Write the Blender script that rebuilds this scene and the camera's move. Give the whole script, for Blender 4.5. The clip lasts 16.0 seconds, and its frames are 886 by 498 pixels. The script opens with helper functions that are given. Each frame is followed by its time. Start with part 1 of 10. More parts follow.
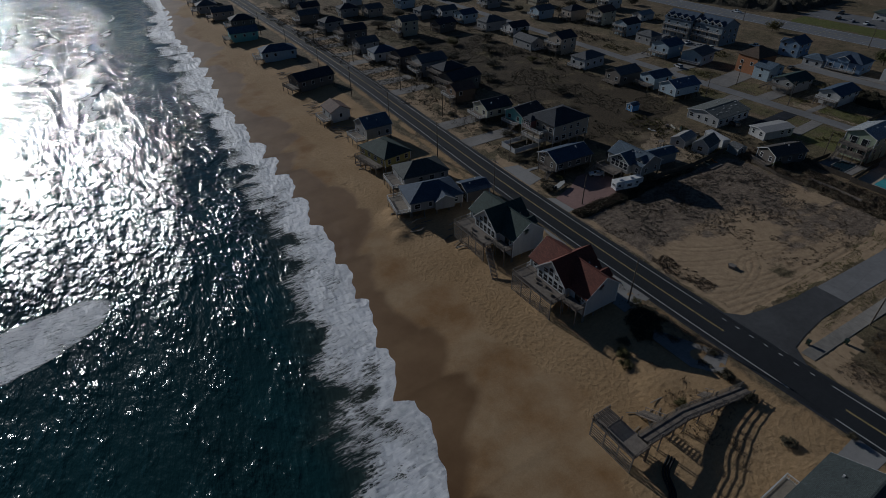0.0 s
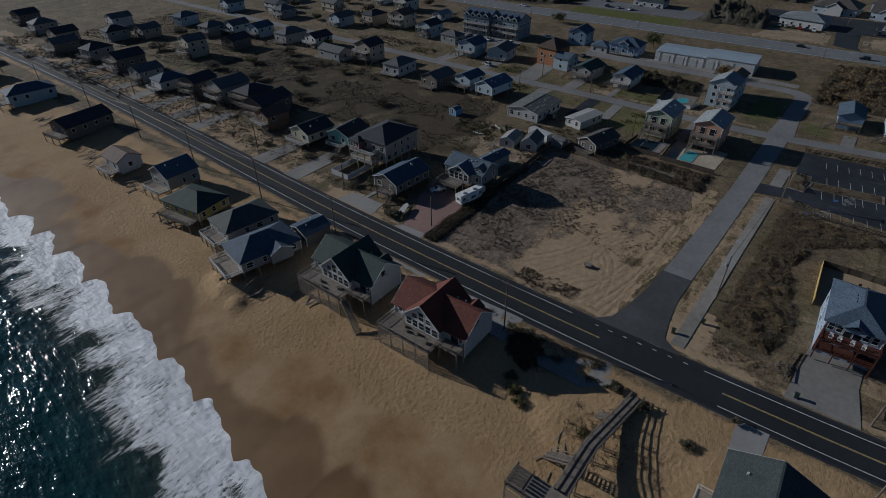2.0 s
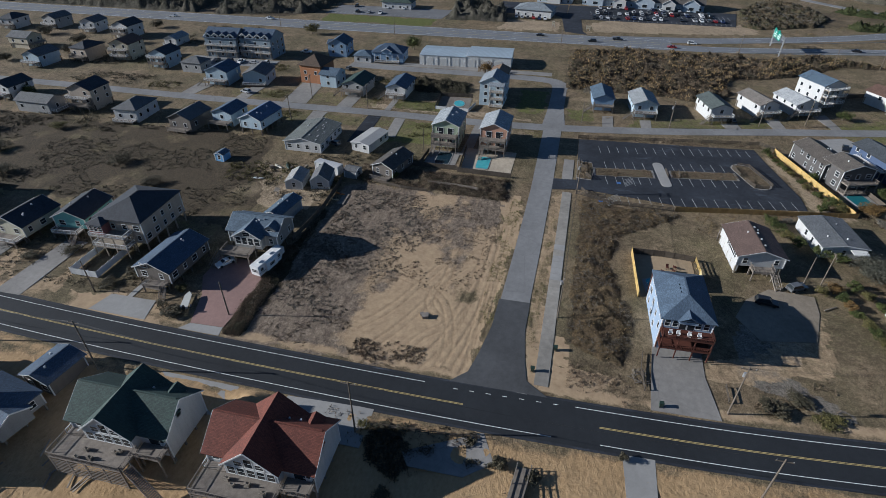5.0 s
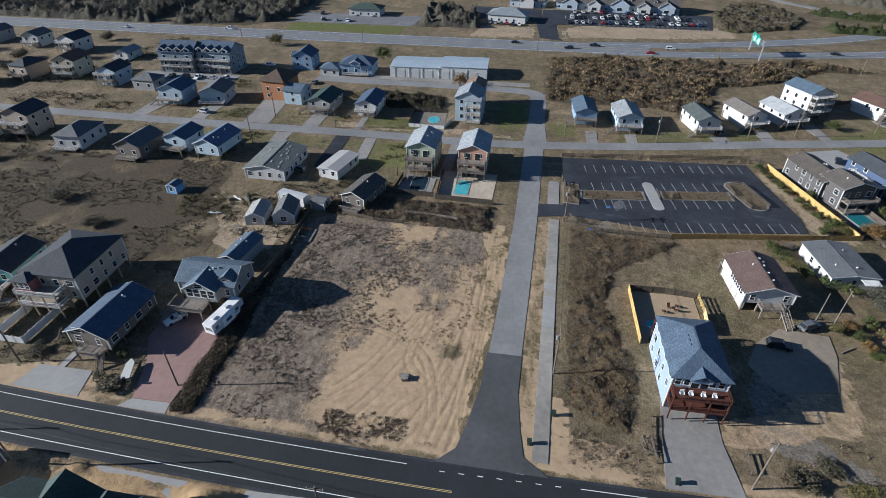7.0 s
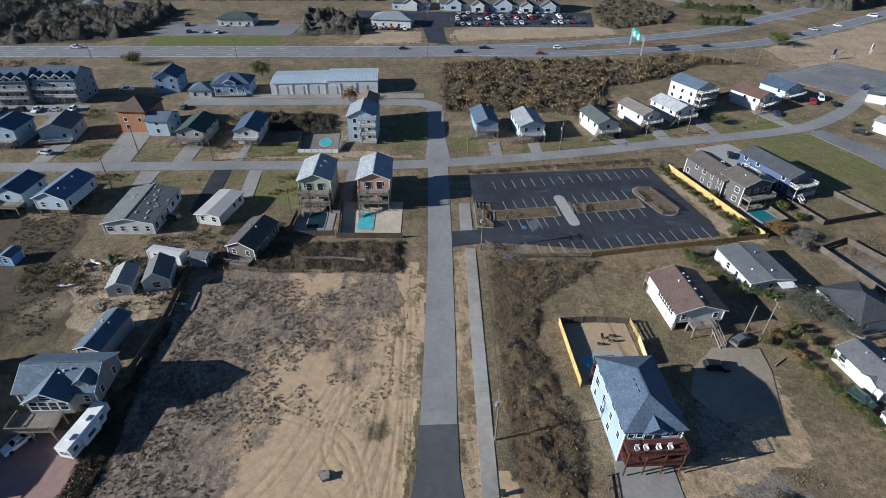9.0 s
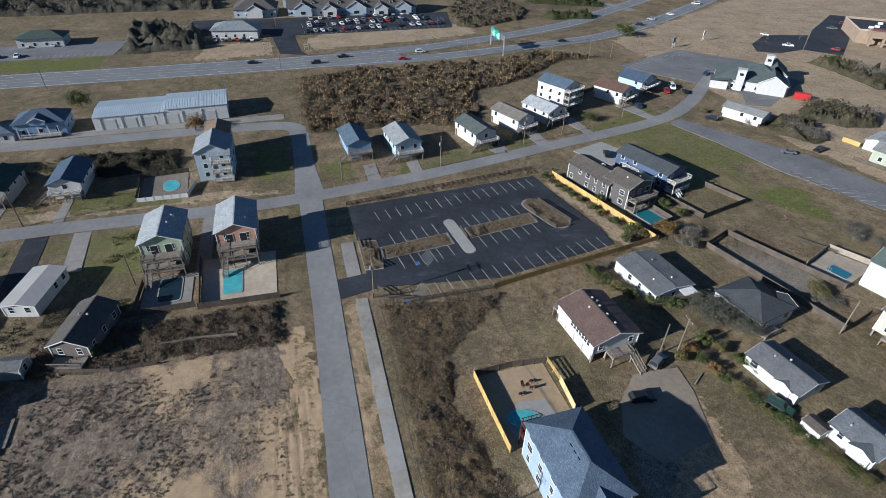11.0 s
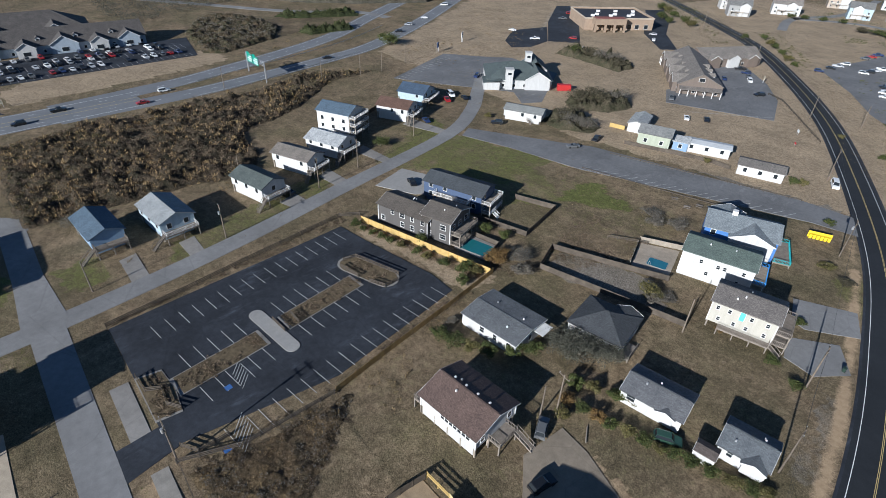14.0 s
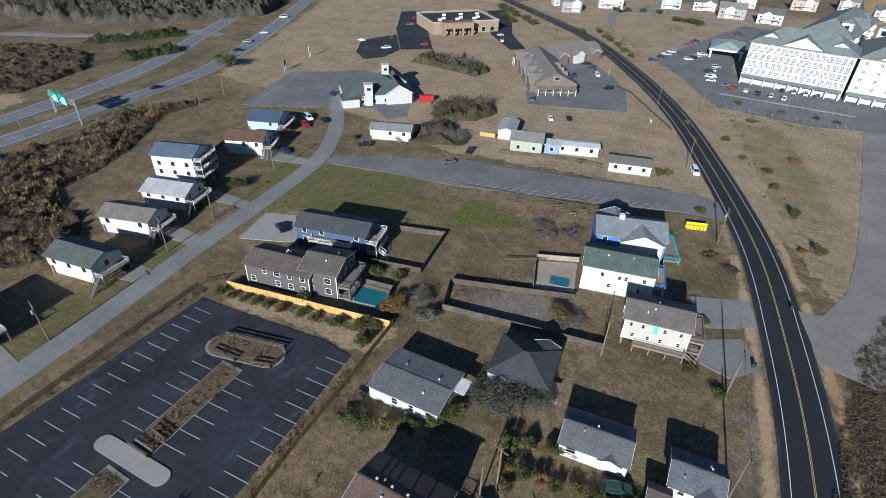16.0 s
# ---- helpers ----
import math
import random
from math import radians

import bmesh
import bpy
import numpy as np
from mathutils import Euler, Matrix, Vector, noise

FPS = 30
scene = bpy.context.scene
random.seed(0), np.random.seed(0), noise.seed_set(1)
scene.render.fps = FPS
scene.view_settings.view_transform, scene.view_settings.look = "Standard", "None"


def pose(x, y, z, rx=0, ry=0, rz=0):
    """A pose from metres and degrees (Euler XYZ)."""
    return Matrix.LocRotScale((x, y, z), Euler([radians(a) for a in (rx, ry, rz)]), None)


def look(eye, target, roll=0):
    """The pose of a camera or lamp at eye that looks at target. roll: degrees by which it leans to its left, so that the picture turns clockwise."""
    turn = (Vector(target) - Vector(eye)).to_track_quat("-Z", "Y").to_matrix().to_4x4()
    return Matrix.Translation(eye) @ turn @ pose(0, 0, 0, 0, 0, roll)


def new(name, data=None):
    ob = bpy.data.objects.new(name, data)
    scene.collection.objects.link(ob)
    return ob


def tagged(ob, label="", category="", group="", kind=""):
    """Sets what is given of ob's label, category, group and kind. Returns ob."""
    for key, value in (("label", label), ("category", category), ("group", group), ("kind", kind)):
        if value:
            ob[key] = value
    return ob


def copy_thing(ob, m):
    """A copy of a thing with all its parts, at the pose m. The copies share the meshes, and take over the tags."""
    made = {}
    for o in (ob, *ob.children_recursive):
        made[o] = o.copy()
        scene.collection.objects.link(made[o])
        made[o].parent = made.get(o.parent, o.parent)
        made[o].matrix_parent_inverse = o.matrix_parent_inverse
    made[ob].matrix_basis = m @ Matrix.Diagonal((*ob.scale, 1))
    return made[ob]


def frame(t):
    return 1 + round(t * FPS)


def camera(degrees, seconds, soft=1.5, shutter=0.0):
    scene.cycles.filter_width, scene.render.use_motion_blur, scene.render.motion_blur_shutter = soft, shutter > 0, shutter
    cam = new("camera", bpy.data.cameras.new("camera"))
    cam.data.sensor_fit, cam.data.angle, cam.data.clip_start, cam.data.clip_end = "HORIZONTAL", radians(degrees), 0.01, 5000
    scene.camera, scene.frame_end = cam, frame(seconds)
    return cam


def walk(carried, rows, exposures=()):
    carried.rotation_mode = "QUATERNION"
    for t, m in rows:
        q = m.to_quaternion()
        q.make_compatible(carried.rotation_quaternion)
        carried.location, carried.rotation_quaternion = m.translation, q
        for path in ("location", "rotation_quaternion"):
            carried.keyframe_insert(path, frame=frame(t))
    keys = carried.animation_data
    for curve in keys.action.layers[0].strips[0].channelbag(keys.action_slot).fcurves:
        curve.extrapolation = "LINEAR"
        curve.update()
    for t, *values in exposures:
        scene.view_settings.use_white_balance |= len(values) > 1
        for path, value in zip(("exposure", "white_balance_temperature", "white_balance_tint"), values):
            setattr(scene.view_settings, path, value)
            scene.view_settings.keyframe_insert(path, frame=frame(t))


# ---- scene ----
cam = camera(79.0, 16.0, soft=0.45)
PATH = [
    (0, (1.216, -1.328, 77.997), (2.079, 0.054, 76.836), -1.0),
    (0.5, (3.361, 2.501, 77.954), (4.333, 3.809, 76.793), -1.0),
    (1, (5.573, 6.268, 77.885), (6.654, 7.485, 76.722), -0.6),
    (1.5, (8.044, 9.866, 77.801), (9.226, 10.984, 76.637), -0.5),
    (2, (10.792, 13.183, 77.696), (12.082, 14.174, 76.532), -0.4),
    (2.5, (13.733, 16.192, 77.59), (15.126, 17.032, 76.426), -0.3),
    (3, (16.781, 18.933, 77.49), (18.255, 19.619, 76.325), -0.0),
    (3.5, (19.987, 21.369, 77.41), (21.511, 21.942, 76.247), -0.1),
    (4, (23.286, 23.39, 77.378), (24.843, 23.861, 76.215), 0.1),
    (4.2, (24.686, 24.02, 77.38), (26.256, 24.448, 76.217), 0.3),
    (6.3, (40.606, 28.42, 77.564), (42.206, 28.73, 76.404), 0.2),
    (6.5, (42.212, 28.779, 77.575), (43.814, 29.08, 76.415), 0.2),
    (7, (46.437, 29.56, 77.641), (48.045, 29.824, 76.481), 0.1),
    (7.5, (50.741, 30.272, 77.719), (52.36, 30.442, 76.558), 0.2),
    (8, (55.062, 30.903, 77.798), (56.688, 30.98, 76.637), 0.3),
    (8.5, (59.41, 31.465, 77.875), (61.036, 31.442, 76.711), 0.5),
    (9, (63.881, 31.824, 77.917), (65.505, 31.747, 76.752), 0.7),
    (9.2, (65.723, 31.812, 77.916), (67.345, 31.696, 76.752), 0.6),
    (11.3, (85.324, 29.826, 77.827), (86.852, 29.273, 76.661), 1.7),
    (11.5, (87.116, 29.499, 77.823), (88.631, 28.907, 76.659), 1.7),
    (12, (91.397, 28.36, 77.802), (92.866, 27.654, 76.643), 1.7),
    (12.5, (95.562, 26.942, 77.778), (96.976, 26.123, 76.624), 1.8),
    (13, (99.728, 25.234, 77.753), (101.08, 24.312, 76.603), 1.9),
    (13.5, (103.856, 23.272, 77.686), (105.123, 22.23, 76.542), 2.0),
    (14, (107.854, 21.031, 77.581), (109.063, 19.918, 76.442), 2.1),
    (14.5, (111.592, 18.532, 77.476), (112.737, 17.348, 76.342), 2.1),
    (15, (115.147, 15.765, 77.367), (116.216, 14.506, 76.238), 2.1),
    (15.5, (118.539, 12.873, 77.285), (119.536, 11.553, 76.162), 2.1),
    (16, (121.83, 9.944, 77.248), (122.701, 8.532, 76.131), 2.0),
]
EXPOSURES = [(0.0, -1.3, 5760, 10), (1.0, -1.12, 5760, 10), (2.0, -0.75, 5760, 10), (3.0, -0.3, 5760, 10), (4.0, 0.05, 5760, 10), (6.5, 0.8, 5760, 10), (9.0, 0.88, 5760, 10), (12.0, 0.66, 5760, 10), (16.0, 0.63, 5760, 10)]
walk(cam, [(t, look(eye, target, roll)) for t, eye, target, roll in PATH], EXPOSURES)

# ---- light: winter midday sun from the south, clear sky ----
SUN_EL, SUN_AZ = 20.5, 101.0            # degrees above the ground; direction in the plan, from +x towards +y
world = bpy.data.worlds.new("sky")
scene.world = world
world.use_nodes = True
wn = world.node_tree
sky = wn.nodes.new("ShaderNodeTexSky")
sky.sky_type = "NISHITA"
sky.sun_disc = False
sky.sun_elevation = radians(SUN_EL)
sky.sun_rotation = radians(90 - SUN_AZ)
sky.air_density, sky.dust_density, sky.ozone_density = 1.0, 0.2, 5.0
wn.links.new(sky.outputs[0], wn.nodes["Background"].inputs[0])
wn.nodes["Background"].inputs[1].default_value = 0.044
sun_data = bpy.data.lights.new("sun", "SUN")
sun_data.energy, sun_data.angle, sun_data.color = 5.0, radians(0.53), (1.0, 0.945, 0.855)
sun = new("sun", sun_data)
_d = Vector((math.cos(radians(SUN_AZ)) * math.cos(radians(SUN_EL)), math.sin(radians(SUN_AZ)) * math.cos(radians(SUN_EL)), math.sin(radians(SUN_EL))))
sun.matrix_world = look(tuple(_d * 500), (0, 0, 0))

rng = random.Random(7)


# ---- materials ----
class Nodes:
    """A small wrapper round a node tree."""

    def __init__(self, name):
        self.m = bpy.data.materials.new(name)
        self.m.use_nodes = True
        self.t = self.m.node_tree
        self.b = self.t.nodes["Principled BSDF"]

    def add(self, kind, **inputs):
        n = self.t.nodes.new(kind)
        for k, v in inputs.items():
            self.put(n, k, v)
        return n

    def put(self, n, k, v):
        sock = n.inputs[int(k[1:])] if k[0] == "i" and k[1:].isdigit() else n.inputs[k.replace("_", " ")]
        if isinstance(v, bpy.types.NodeSocket):
            self.t.links.new(v, sock)
        else:
            sock.default_value = v

    def noise(self, vec, scale, detail=4.0, rough=0.6):
        n = self.add("ShaderNodeTexNoise", Vector=vec, Scale=scale, Detail=detail, Roughness=rough)
        return n.outputs[0]

    def ramp(self, fac, lo, hi, c0=(0, 0, 0, 1), c1=(1, 1, 1, 1)):
        n = self.add("ShaderNodeValToRGB", Fac=fac)
        n.color_ramp.elements[0].position, n.color_ramp.elements[1].position = lo, hi
        n.color_ramp.elements[0].color, n.color_ramp.elements[1].color = c0, c1
        return n.outputs[0]

    def mix(self, fac, a, b, blend="MIX"):
        n = self.t.nodes.new("ShaderNodeMix")
        n.data_type, n.blend_type = "RGBA", blend
        for i, v in ((0, fac), (6, a), (7, b)):
            if isinstance(v, bpy.types.NodeSocket):
                self.t.links.new(v, n.inputs[i])
            else:
                n.inputs[i].default_value = v
        return n.outputs[2]

    def math(self, op, a, b=0.0):
        n = self.t.nodes.new("ShaderNodeMath")
        n.operation = op
        for i, v in ((0, a), (1, b)):
            if isinstance(v, bpy.types.NodeSocket):
                self.t.links.new(v, n.inputs[i])
            else:
                n.inputs[i].default_value = v
        return n.outputs[0]

    def pos(self):
        return self.add("ShaderNodeNewGeometry").outputs["Position"]

    def obj(self):
        return self.add("ShaderNodeTexCoord").outputs["Object"]

    def rnd(self):
        return self.add("ShaderNodeObjectInfo").outputs["Random"]

    def island(self):
        return self.add("ShaderNodeNewGeometry").outputs["Random Per Island"]

    def bump(self, height, strength=0.4, dist=0.05):
        n = self.add("ShaderNodeBump", Height=height, Strength=strength, Distance=dist)
        self.t.links.new(n.outputs[0], self.b.inputs["Normal"])

    def done(self, color, rough=0.8, metal=0.0, spec=0.3):
        self.put(self.b, "Base_Color", color)
        self.put(self.b, "Roughness", rough)
        self.put(self.b, "Metallic", metal)
        self.put(self.b, "Specular_IOR_Level", spec)
        return self.m


def rgb(c, k=1.0):
    return (min(1, c[0] * k), min(1, c[1] * k), min(1, c[2] * k), 1.0)


_cache = {}


def worn(name, c, rough=0.75, spread=0.16, scale=0.6, metal=0.0, spec=0.3, fine=9.0, vary=0.10):
    """A plain painted or weathered surface: stains at two scales, and a little difference from thing to thing."""
    key = ("worn", name, c, rough)
    if key not in _cache:
        n = Nodes(name)
        p = n.pos()
        big = n.ramp(n.noise(p, scale, 5), 0.3, 0.72, rgb(c, 1 - spread), rgb(c, 1 + spread * 0.6))
        small = n.ramp(n.noise(p, fine, 3), 0.3, 0.7, (0.86, 0.86, 0.86, 1), (1.06, 1.06, 1.06, 1))
        col = n.mix(1.0, big, small, "MULTIPLY")
        tint = n.ramp(n.rnd(), 0.0, 1.0, (1 - vary, 1 - vary, 1 - vary, 1), (1 + vary, 1 + vary, 1 + vary, 1))
        col = n.mix(1.0, col, tint, "MULTIPLY")
        n.bump(n.noise(p, fine * 2, 2), 0.25, 0.02)
        _cache[key] = n.done(col, rough, metal, spec)
    return _cache[key]


def siding(c, boards=0.19):
    """Lap siding or shingled wall: thin shadow lines between the courses, streaks and faded patches."""
    key = ("siding", c)
    if key not in _cache:
        n = Nodes("siding")
        p = n.pos()
        z = n.add("ShaderNodeSeparateXYZ", Vector=p).outputs[2]
        course = n.math("FRACT", n.math("DIVIDE", z, boards))
        line = n.ramp(course, 0.0, 0.16, (0.72, 0.72, 0.72, 1), (1, 1, 1, 1))
        streak = n.add("ShaderNodeMapping", Vector=p, Scale=(1.6, 1.6, 0.22)).outputs[0]
        big = n.ramp(n.noise(streak, 0.9, 5), 0.3, 0.75, rgb(c, 0.86), rgb(c, 1.05))
        col = n.mix(1.0, big, line, "MULTIPLY")
        n.bump(course, 0.5, 0.02)
        _cache[key] = n.done(col, 0.65, 0.0, 0.3)
    return _cache[key]


def shingle(c):
    """Asphalt shingle roof: speckled tabs, darker courses, weathered streaks."""
    c = tuple(0.88 * v for v in c)
    key = ("shingle", c)
    if key not in _cache:
        n = Nodes("shingle_roof")
        p = n.obj()
        tabs = n.add("ShaderNodeTexBrick", Vector=p, Scale=1.0, Mortar_Size=0.012, Brick_Width=0.34, Row_Height=0.16)
        n.put(tabs, "Color1", rgb(c, 0.8)), n.put(tabs, "Color2", rgb(c, 1.25)), n.put(tabs, "Mortar", rgb(c, 0.5))
        speck = n.ramp(n.noise(p, 5.0, 4), 0.3, 0.7, (0.72, 0.72, 0.74, 1), (1.2, 1.2, 1.2, 1))
        worn_ = n.ramp(n.noise(p, 0.35, 5), 0.32, 0.72, (0.82, 0.82, 0.82, 1), (1.14, 1.13, 1.1, 1))
        col = n.mix(1.0, n.mix(1.0, tabs.outputs[0], speck, "MULTIPLY"), worn_, "MULTIPLY")
        n.bump(n.noise(p, 7, 3), 0.5, 0.03)
        _cache[key] = n.done(col, 0.8, 0.0, 0.35)
    return _cache[key]


def sheet_metal(c, pitch=0.45, rough=0.42):
    """Painted ribbed metal."""
    key = ("metal", c)
    if key not in _cache:
        n = Nodes("ribbed_metal")
        p = n.obj()
        w = n.add("ShaderNodeTexWave", Vector=p, Scale=1 / pitch / 6.28 * 3.14, Distortion=0.0)
        rib = n.ramp(w.outputs[0], 0.35, 0.65, (0.86, 0.86, 0.86, 1), (1.04, 1.04, 1.04, 1))
        big = n.ramp(n.noise(p, 0.25, 6), 0.3, 0.75, rgb(c, 0.86), rgb(c, 1.08))
        n.bump(w.outputs[0], 0.3, 0.04)
        _cache[key] = n.done(n.mix(1.0, big, rib, "MULTIPLY"), rough, 0.0, 0.5)
    return _cache[key]


def plain(name, c, rough=0.5, metal=0.0, spec=0.4, coat=0.0):
    key = ("plain", name, c)
    if key not in _cache:
        n = Nodes(name)
        p = n.obj()
        col = n.ramp(n.noise(p, 2.5, 3), 0.25, 0.8, rgb(c, 0.92), rgb(c, 1.06))
        m = n.done(col, rough, metal, spec)
        n.b.inputs["Coat Weight"].default_value = coat
        _cache[key] = m
    return _cache[key]


def paved(name, c, rough=0.85, crack=0.0, patch=0.25, speck=0.2, scuff=0.0):
    """Asphalt or concrete laid outdoors: aggregate, patches, long wear marks, hairline cracks."""
    n = Nodes(name)
    p = n.pos()
    big = n.ramp(n.noise(p, 0.07, 6, 0.62), 0.3, 0.72, rgb(c, 1 - patch), rgb(c, 1 + patch))
    mid = n.ramp(n.noise(p, 0.8, 5), 0.3, 0.7, (1 - patch * 0.5,) * 3 + (1,), (1 + patch * 0.5,) * 3 + (1,))
    fine = n.ramp(n.noise(p, 14.0, 3), 0.25, 0.75, (1 - speck,) * 3 + (1,), (1 + speck,) * 3 + (1,))
    col = n.mix(1.0, n.mix(1.0, big, mid, "MULTIPLY"), fine, "MULTIPLY")
    if scuff:
        long_ = n.add("ShaderNodeMapping", Vector=p, Rotation=(0, 0, 0.15), Scale=(1.0, 0.3, 1.0)).outputs[0]
        rub = n.math("MULTIPLY", n.ramp(n.noise(long_, 0.45, 7, 0.72), 0.53, 0.72), n.ramp(n.noise(p, 0.05, 3), 0.42, 0.6))
        col = n.mix(n.math("MULTIPLY", rub, scuff), col, rgb(c, 3.4))
    if crack:
        v = n.add("ShaderNodeTexVoronoi", Vector=n.mix(0.12, p, n.noise(p, 0.6, 4)), Scale=crack)
        v.feature = "DISTANCE_TO_EDGE"
        col = n.mix(n.ramp(v.outputs[0], 0.0, 0.010, (0.26,) * 3 + (1,), (0, 0, 0, 1)), col, rgb(c, 0.45))
    n.bump(n.noise(p, 20, 3), 0.3, 0.02)
    return n.done(col, rough, 0.0, 0.25)


def leaf_mat(name, c, c2, rough=0.7):
    n = Nodes(name)
    col = n.ramp(n.island(), 0.0, 1.0, rgb(c, 0.75), rgb(c2, 1.0))
    tint = n.ramp(n.rnd(), 0.0, 1.0, (0.85, 0.85, 0.85, 1), (1.15, 1.12, 1.1, 1))
    col = n.mix(1.0, col, tint, "MULTIPLY")
    m = n.done(col, rough, 0.0, 0.2)
    return m


WHITE = (0.64, 0.64, 0.63)
trim = plain("white_trim", WHITE, 0.5)
glass = plain("window_glass", (0.02, 0.025, 0.03), 0.06, 0.0, 0.6)
grey_wood = worn("grey_weathered_wood", (0.22, 0.19, 0.16), 0.85, 0.3, 1.2)
dark_wood = worn("dark_wood", (0.10, 0.08, 0.065), 0.85, 0.3, 1.2)
pale_wood = worn("pale_wood", (0.30, 0.26, 0.21), 0.85, 0.25, 1.2)
yellow_wood = worn("new_pine", (0.47, 0.33, 0.12), 0.75, 0.2, 1.0)
fence_wood = worn("fence_wood", (0.092, 0.076, 0.060), 0.88, 0.35, 0.8)
red_wood = worn("red_stained_wood", (0.088, 0.032, 0.022), 0.7, 0.3, 1.0)
pole_wood = worn("pole_wood", (0.17, 0.14, 0.11), 0.88, 0.3, 1.5)
galv = plain("galvanised_steel", (0.52, 0.53, 0.54), 0.45, 0.7)
rubber = plain("rubber", (0.02, 0.02, 0.02), 0.85)
dark = plain("dark_metal", (0.03, 0.03, 0.032), 0.55)
asphalt_new = paved("dark_asphalt", (0.022, 0.025, 0.029), 0.8, 0, 0.2, 0.25)
asphalt_lot = paved("lot_asphalt", (0.029, 0.033, 0.041), 0.8, 0.05, 0.42, 0.3, 0.75)
asphalt_old = paved("grey_asphalt", (0.205, 0.204, 0.202), 0.88, 0.10, 0.2, 0.16)
asphalt_mid = paved("yard_asphalt", (0.150, 0.152, 0.156), 0.88, 0.10, 0.22, 0.18, 0.25)
asphalt_hwy = paved("highway_asphalt", (0.165, 0.174, 0.186), 0.85, 0.0, 0.12, 0.12)
concrete = paved("concrete", (0.28, 0.274, 0.262), 0.85, 0.0, 0.15, 0.12)
concrete_old = paved("old_concrete", (0.225, 0.213, 0.197), 0.88, 0.14, 0.25, 0.15)
pavers = paved("red_pavers", (0.25, 0.16, 0.14), 0.85, 0.0, 0.2, 0.2)
line_white = worn("white_road_paint", (0.72, 0.73, 0.72), 0.6, 0.25, 1.2, fine=6)
stall_paint = worn("worn_stall_paint", (0.46, 0.47, 0.46), 0.65, 0.3, 1.2, fine=6)
line_yellow = worn("yellow_road_paint", (0.52, 0.40, 0.17), 0.6, 0.25, 1.2, fine=6)
line_blue = plain("blue_road_paint", (0.05, 0.13, 0.35), 0.6)
leaf_green = leaf_mat("evergreen_leaves", (0.035, 0.055, 0.018), (0.09, 0.10, 0.03))
leaf_olive = leaf_mat("olive_leaves", (0.07, 0.07, 0.025), (0.15, 0.13, 0.05))
leaf_rust = leaf_mat("rusty_leaves", (0.12, 0.07, 0.025), (0.20, 0.13, 0.05))
twig_grey = leaf_mat("grey_twigs", (0.10, 0.09, 0.073), (0.175, 0.16, 0.132))
brush_brown = leaf_mat("brown_brush", (0.115, 0.085, 0.056), (0.19, 0.145, 0.10))
oak_grey = leaf_mat("grey_oak_leaves", (0.055, 0.056, 0.042), (0.125, 0.124, 0.095))
brush_dark = leaf_mat("dark_brush", (0.055, 0.050, 0.032), (0.105, 0.093, 0.060))
brush_gold = leaf_mat("golden_grass", (0.16, 0.11, 0.05), (0.30, 0.22, 0.11))
grass_green = leaf_mat("weedy_grass", (0.085, 0.092, 0.028), (0.20, 0.185, 0.07))


def pool_water():
    n = Nodes("pool_water")
    p = n.pos()
    col = n.ramp(n.noise(p, 0.5, 3), 0.3, 0.7, (0.06, 0.30, 0.34, 1), (0.10, 0.42, 0.45, 1))
    n.bump(n.noise(p, 3.0, 2), 0.15, 0.05)
    return n.done(col, 0.06, 0.0, 0.5)


pool_mat = pool_water()
pool_dark = plain("dark_pool_water", (0.012, 0.03, 0.045), 0.06)


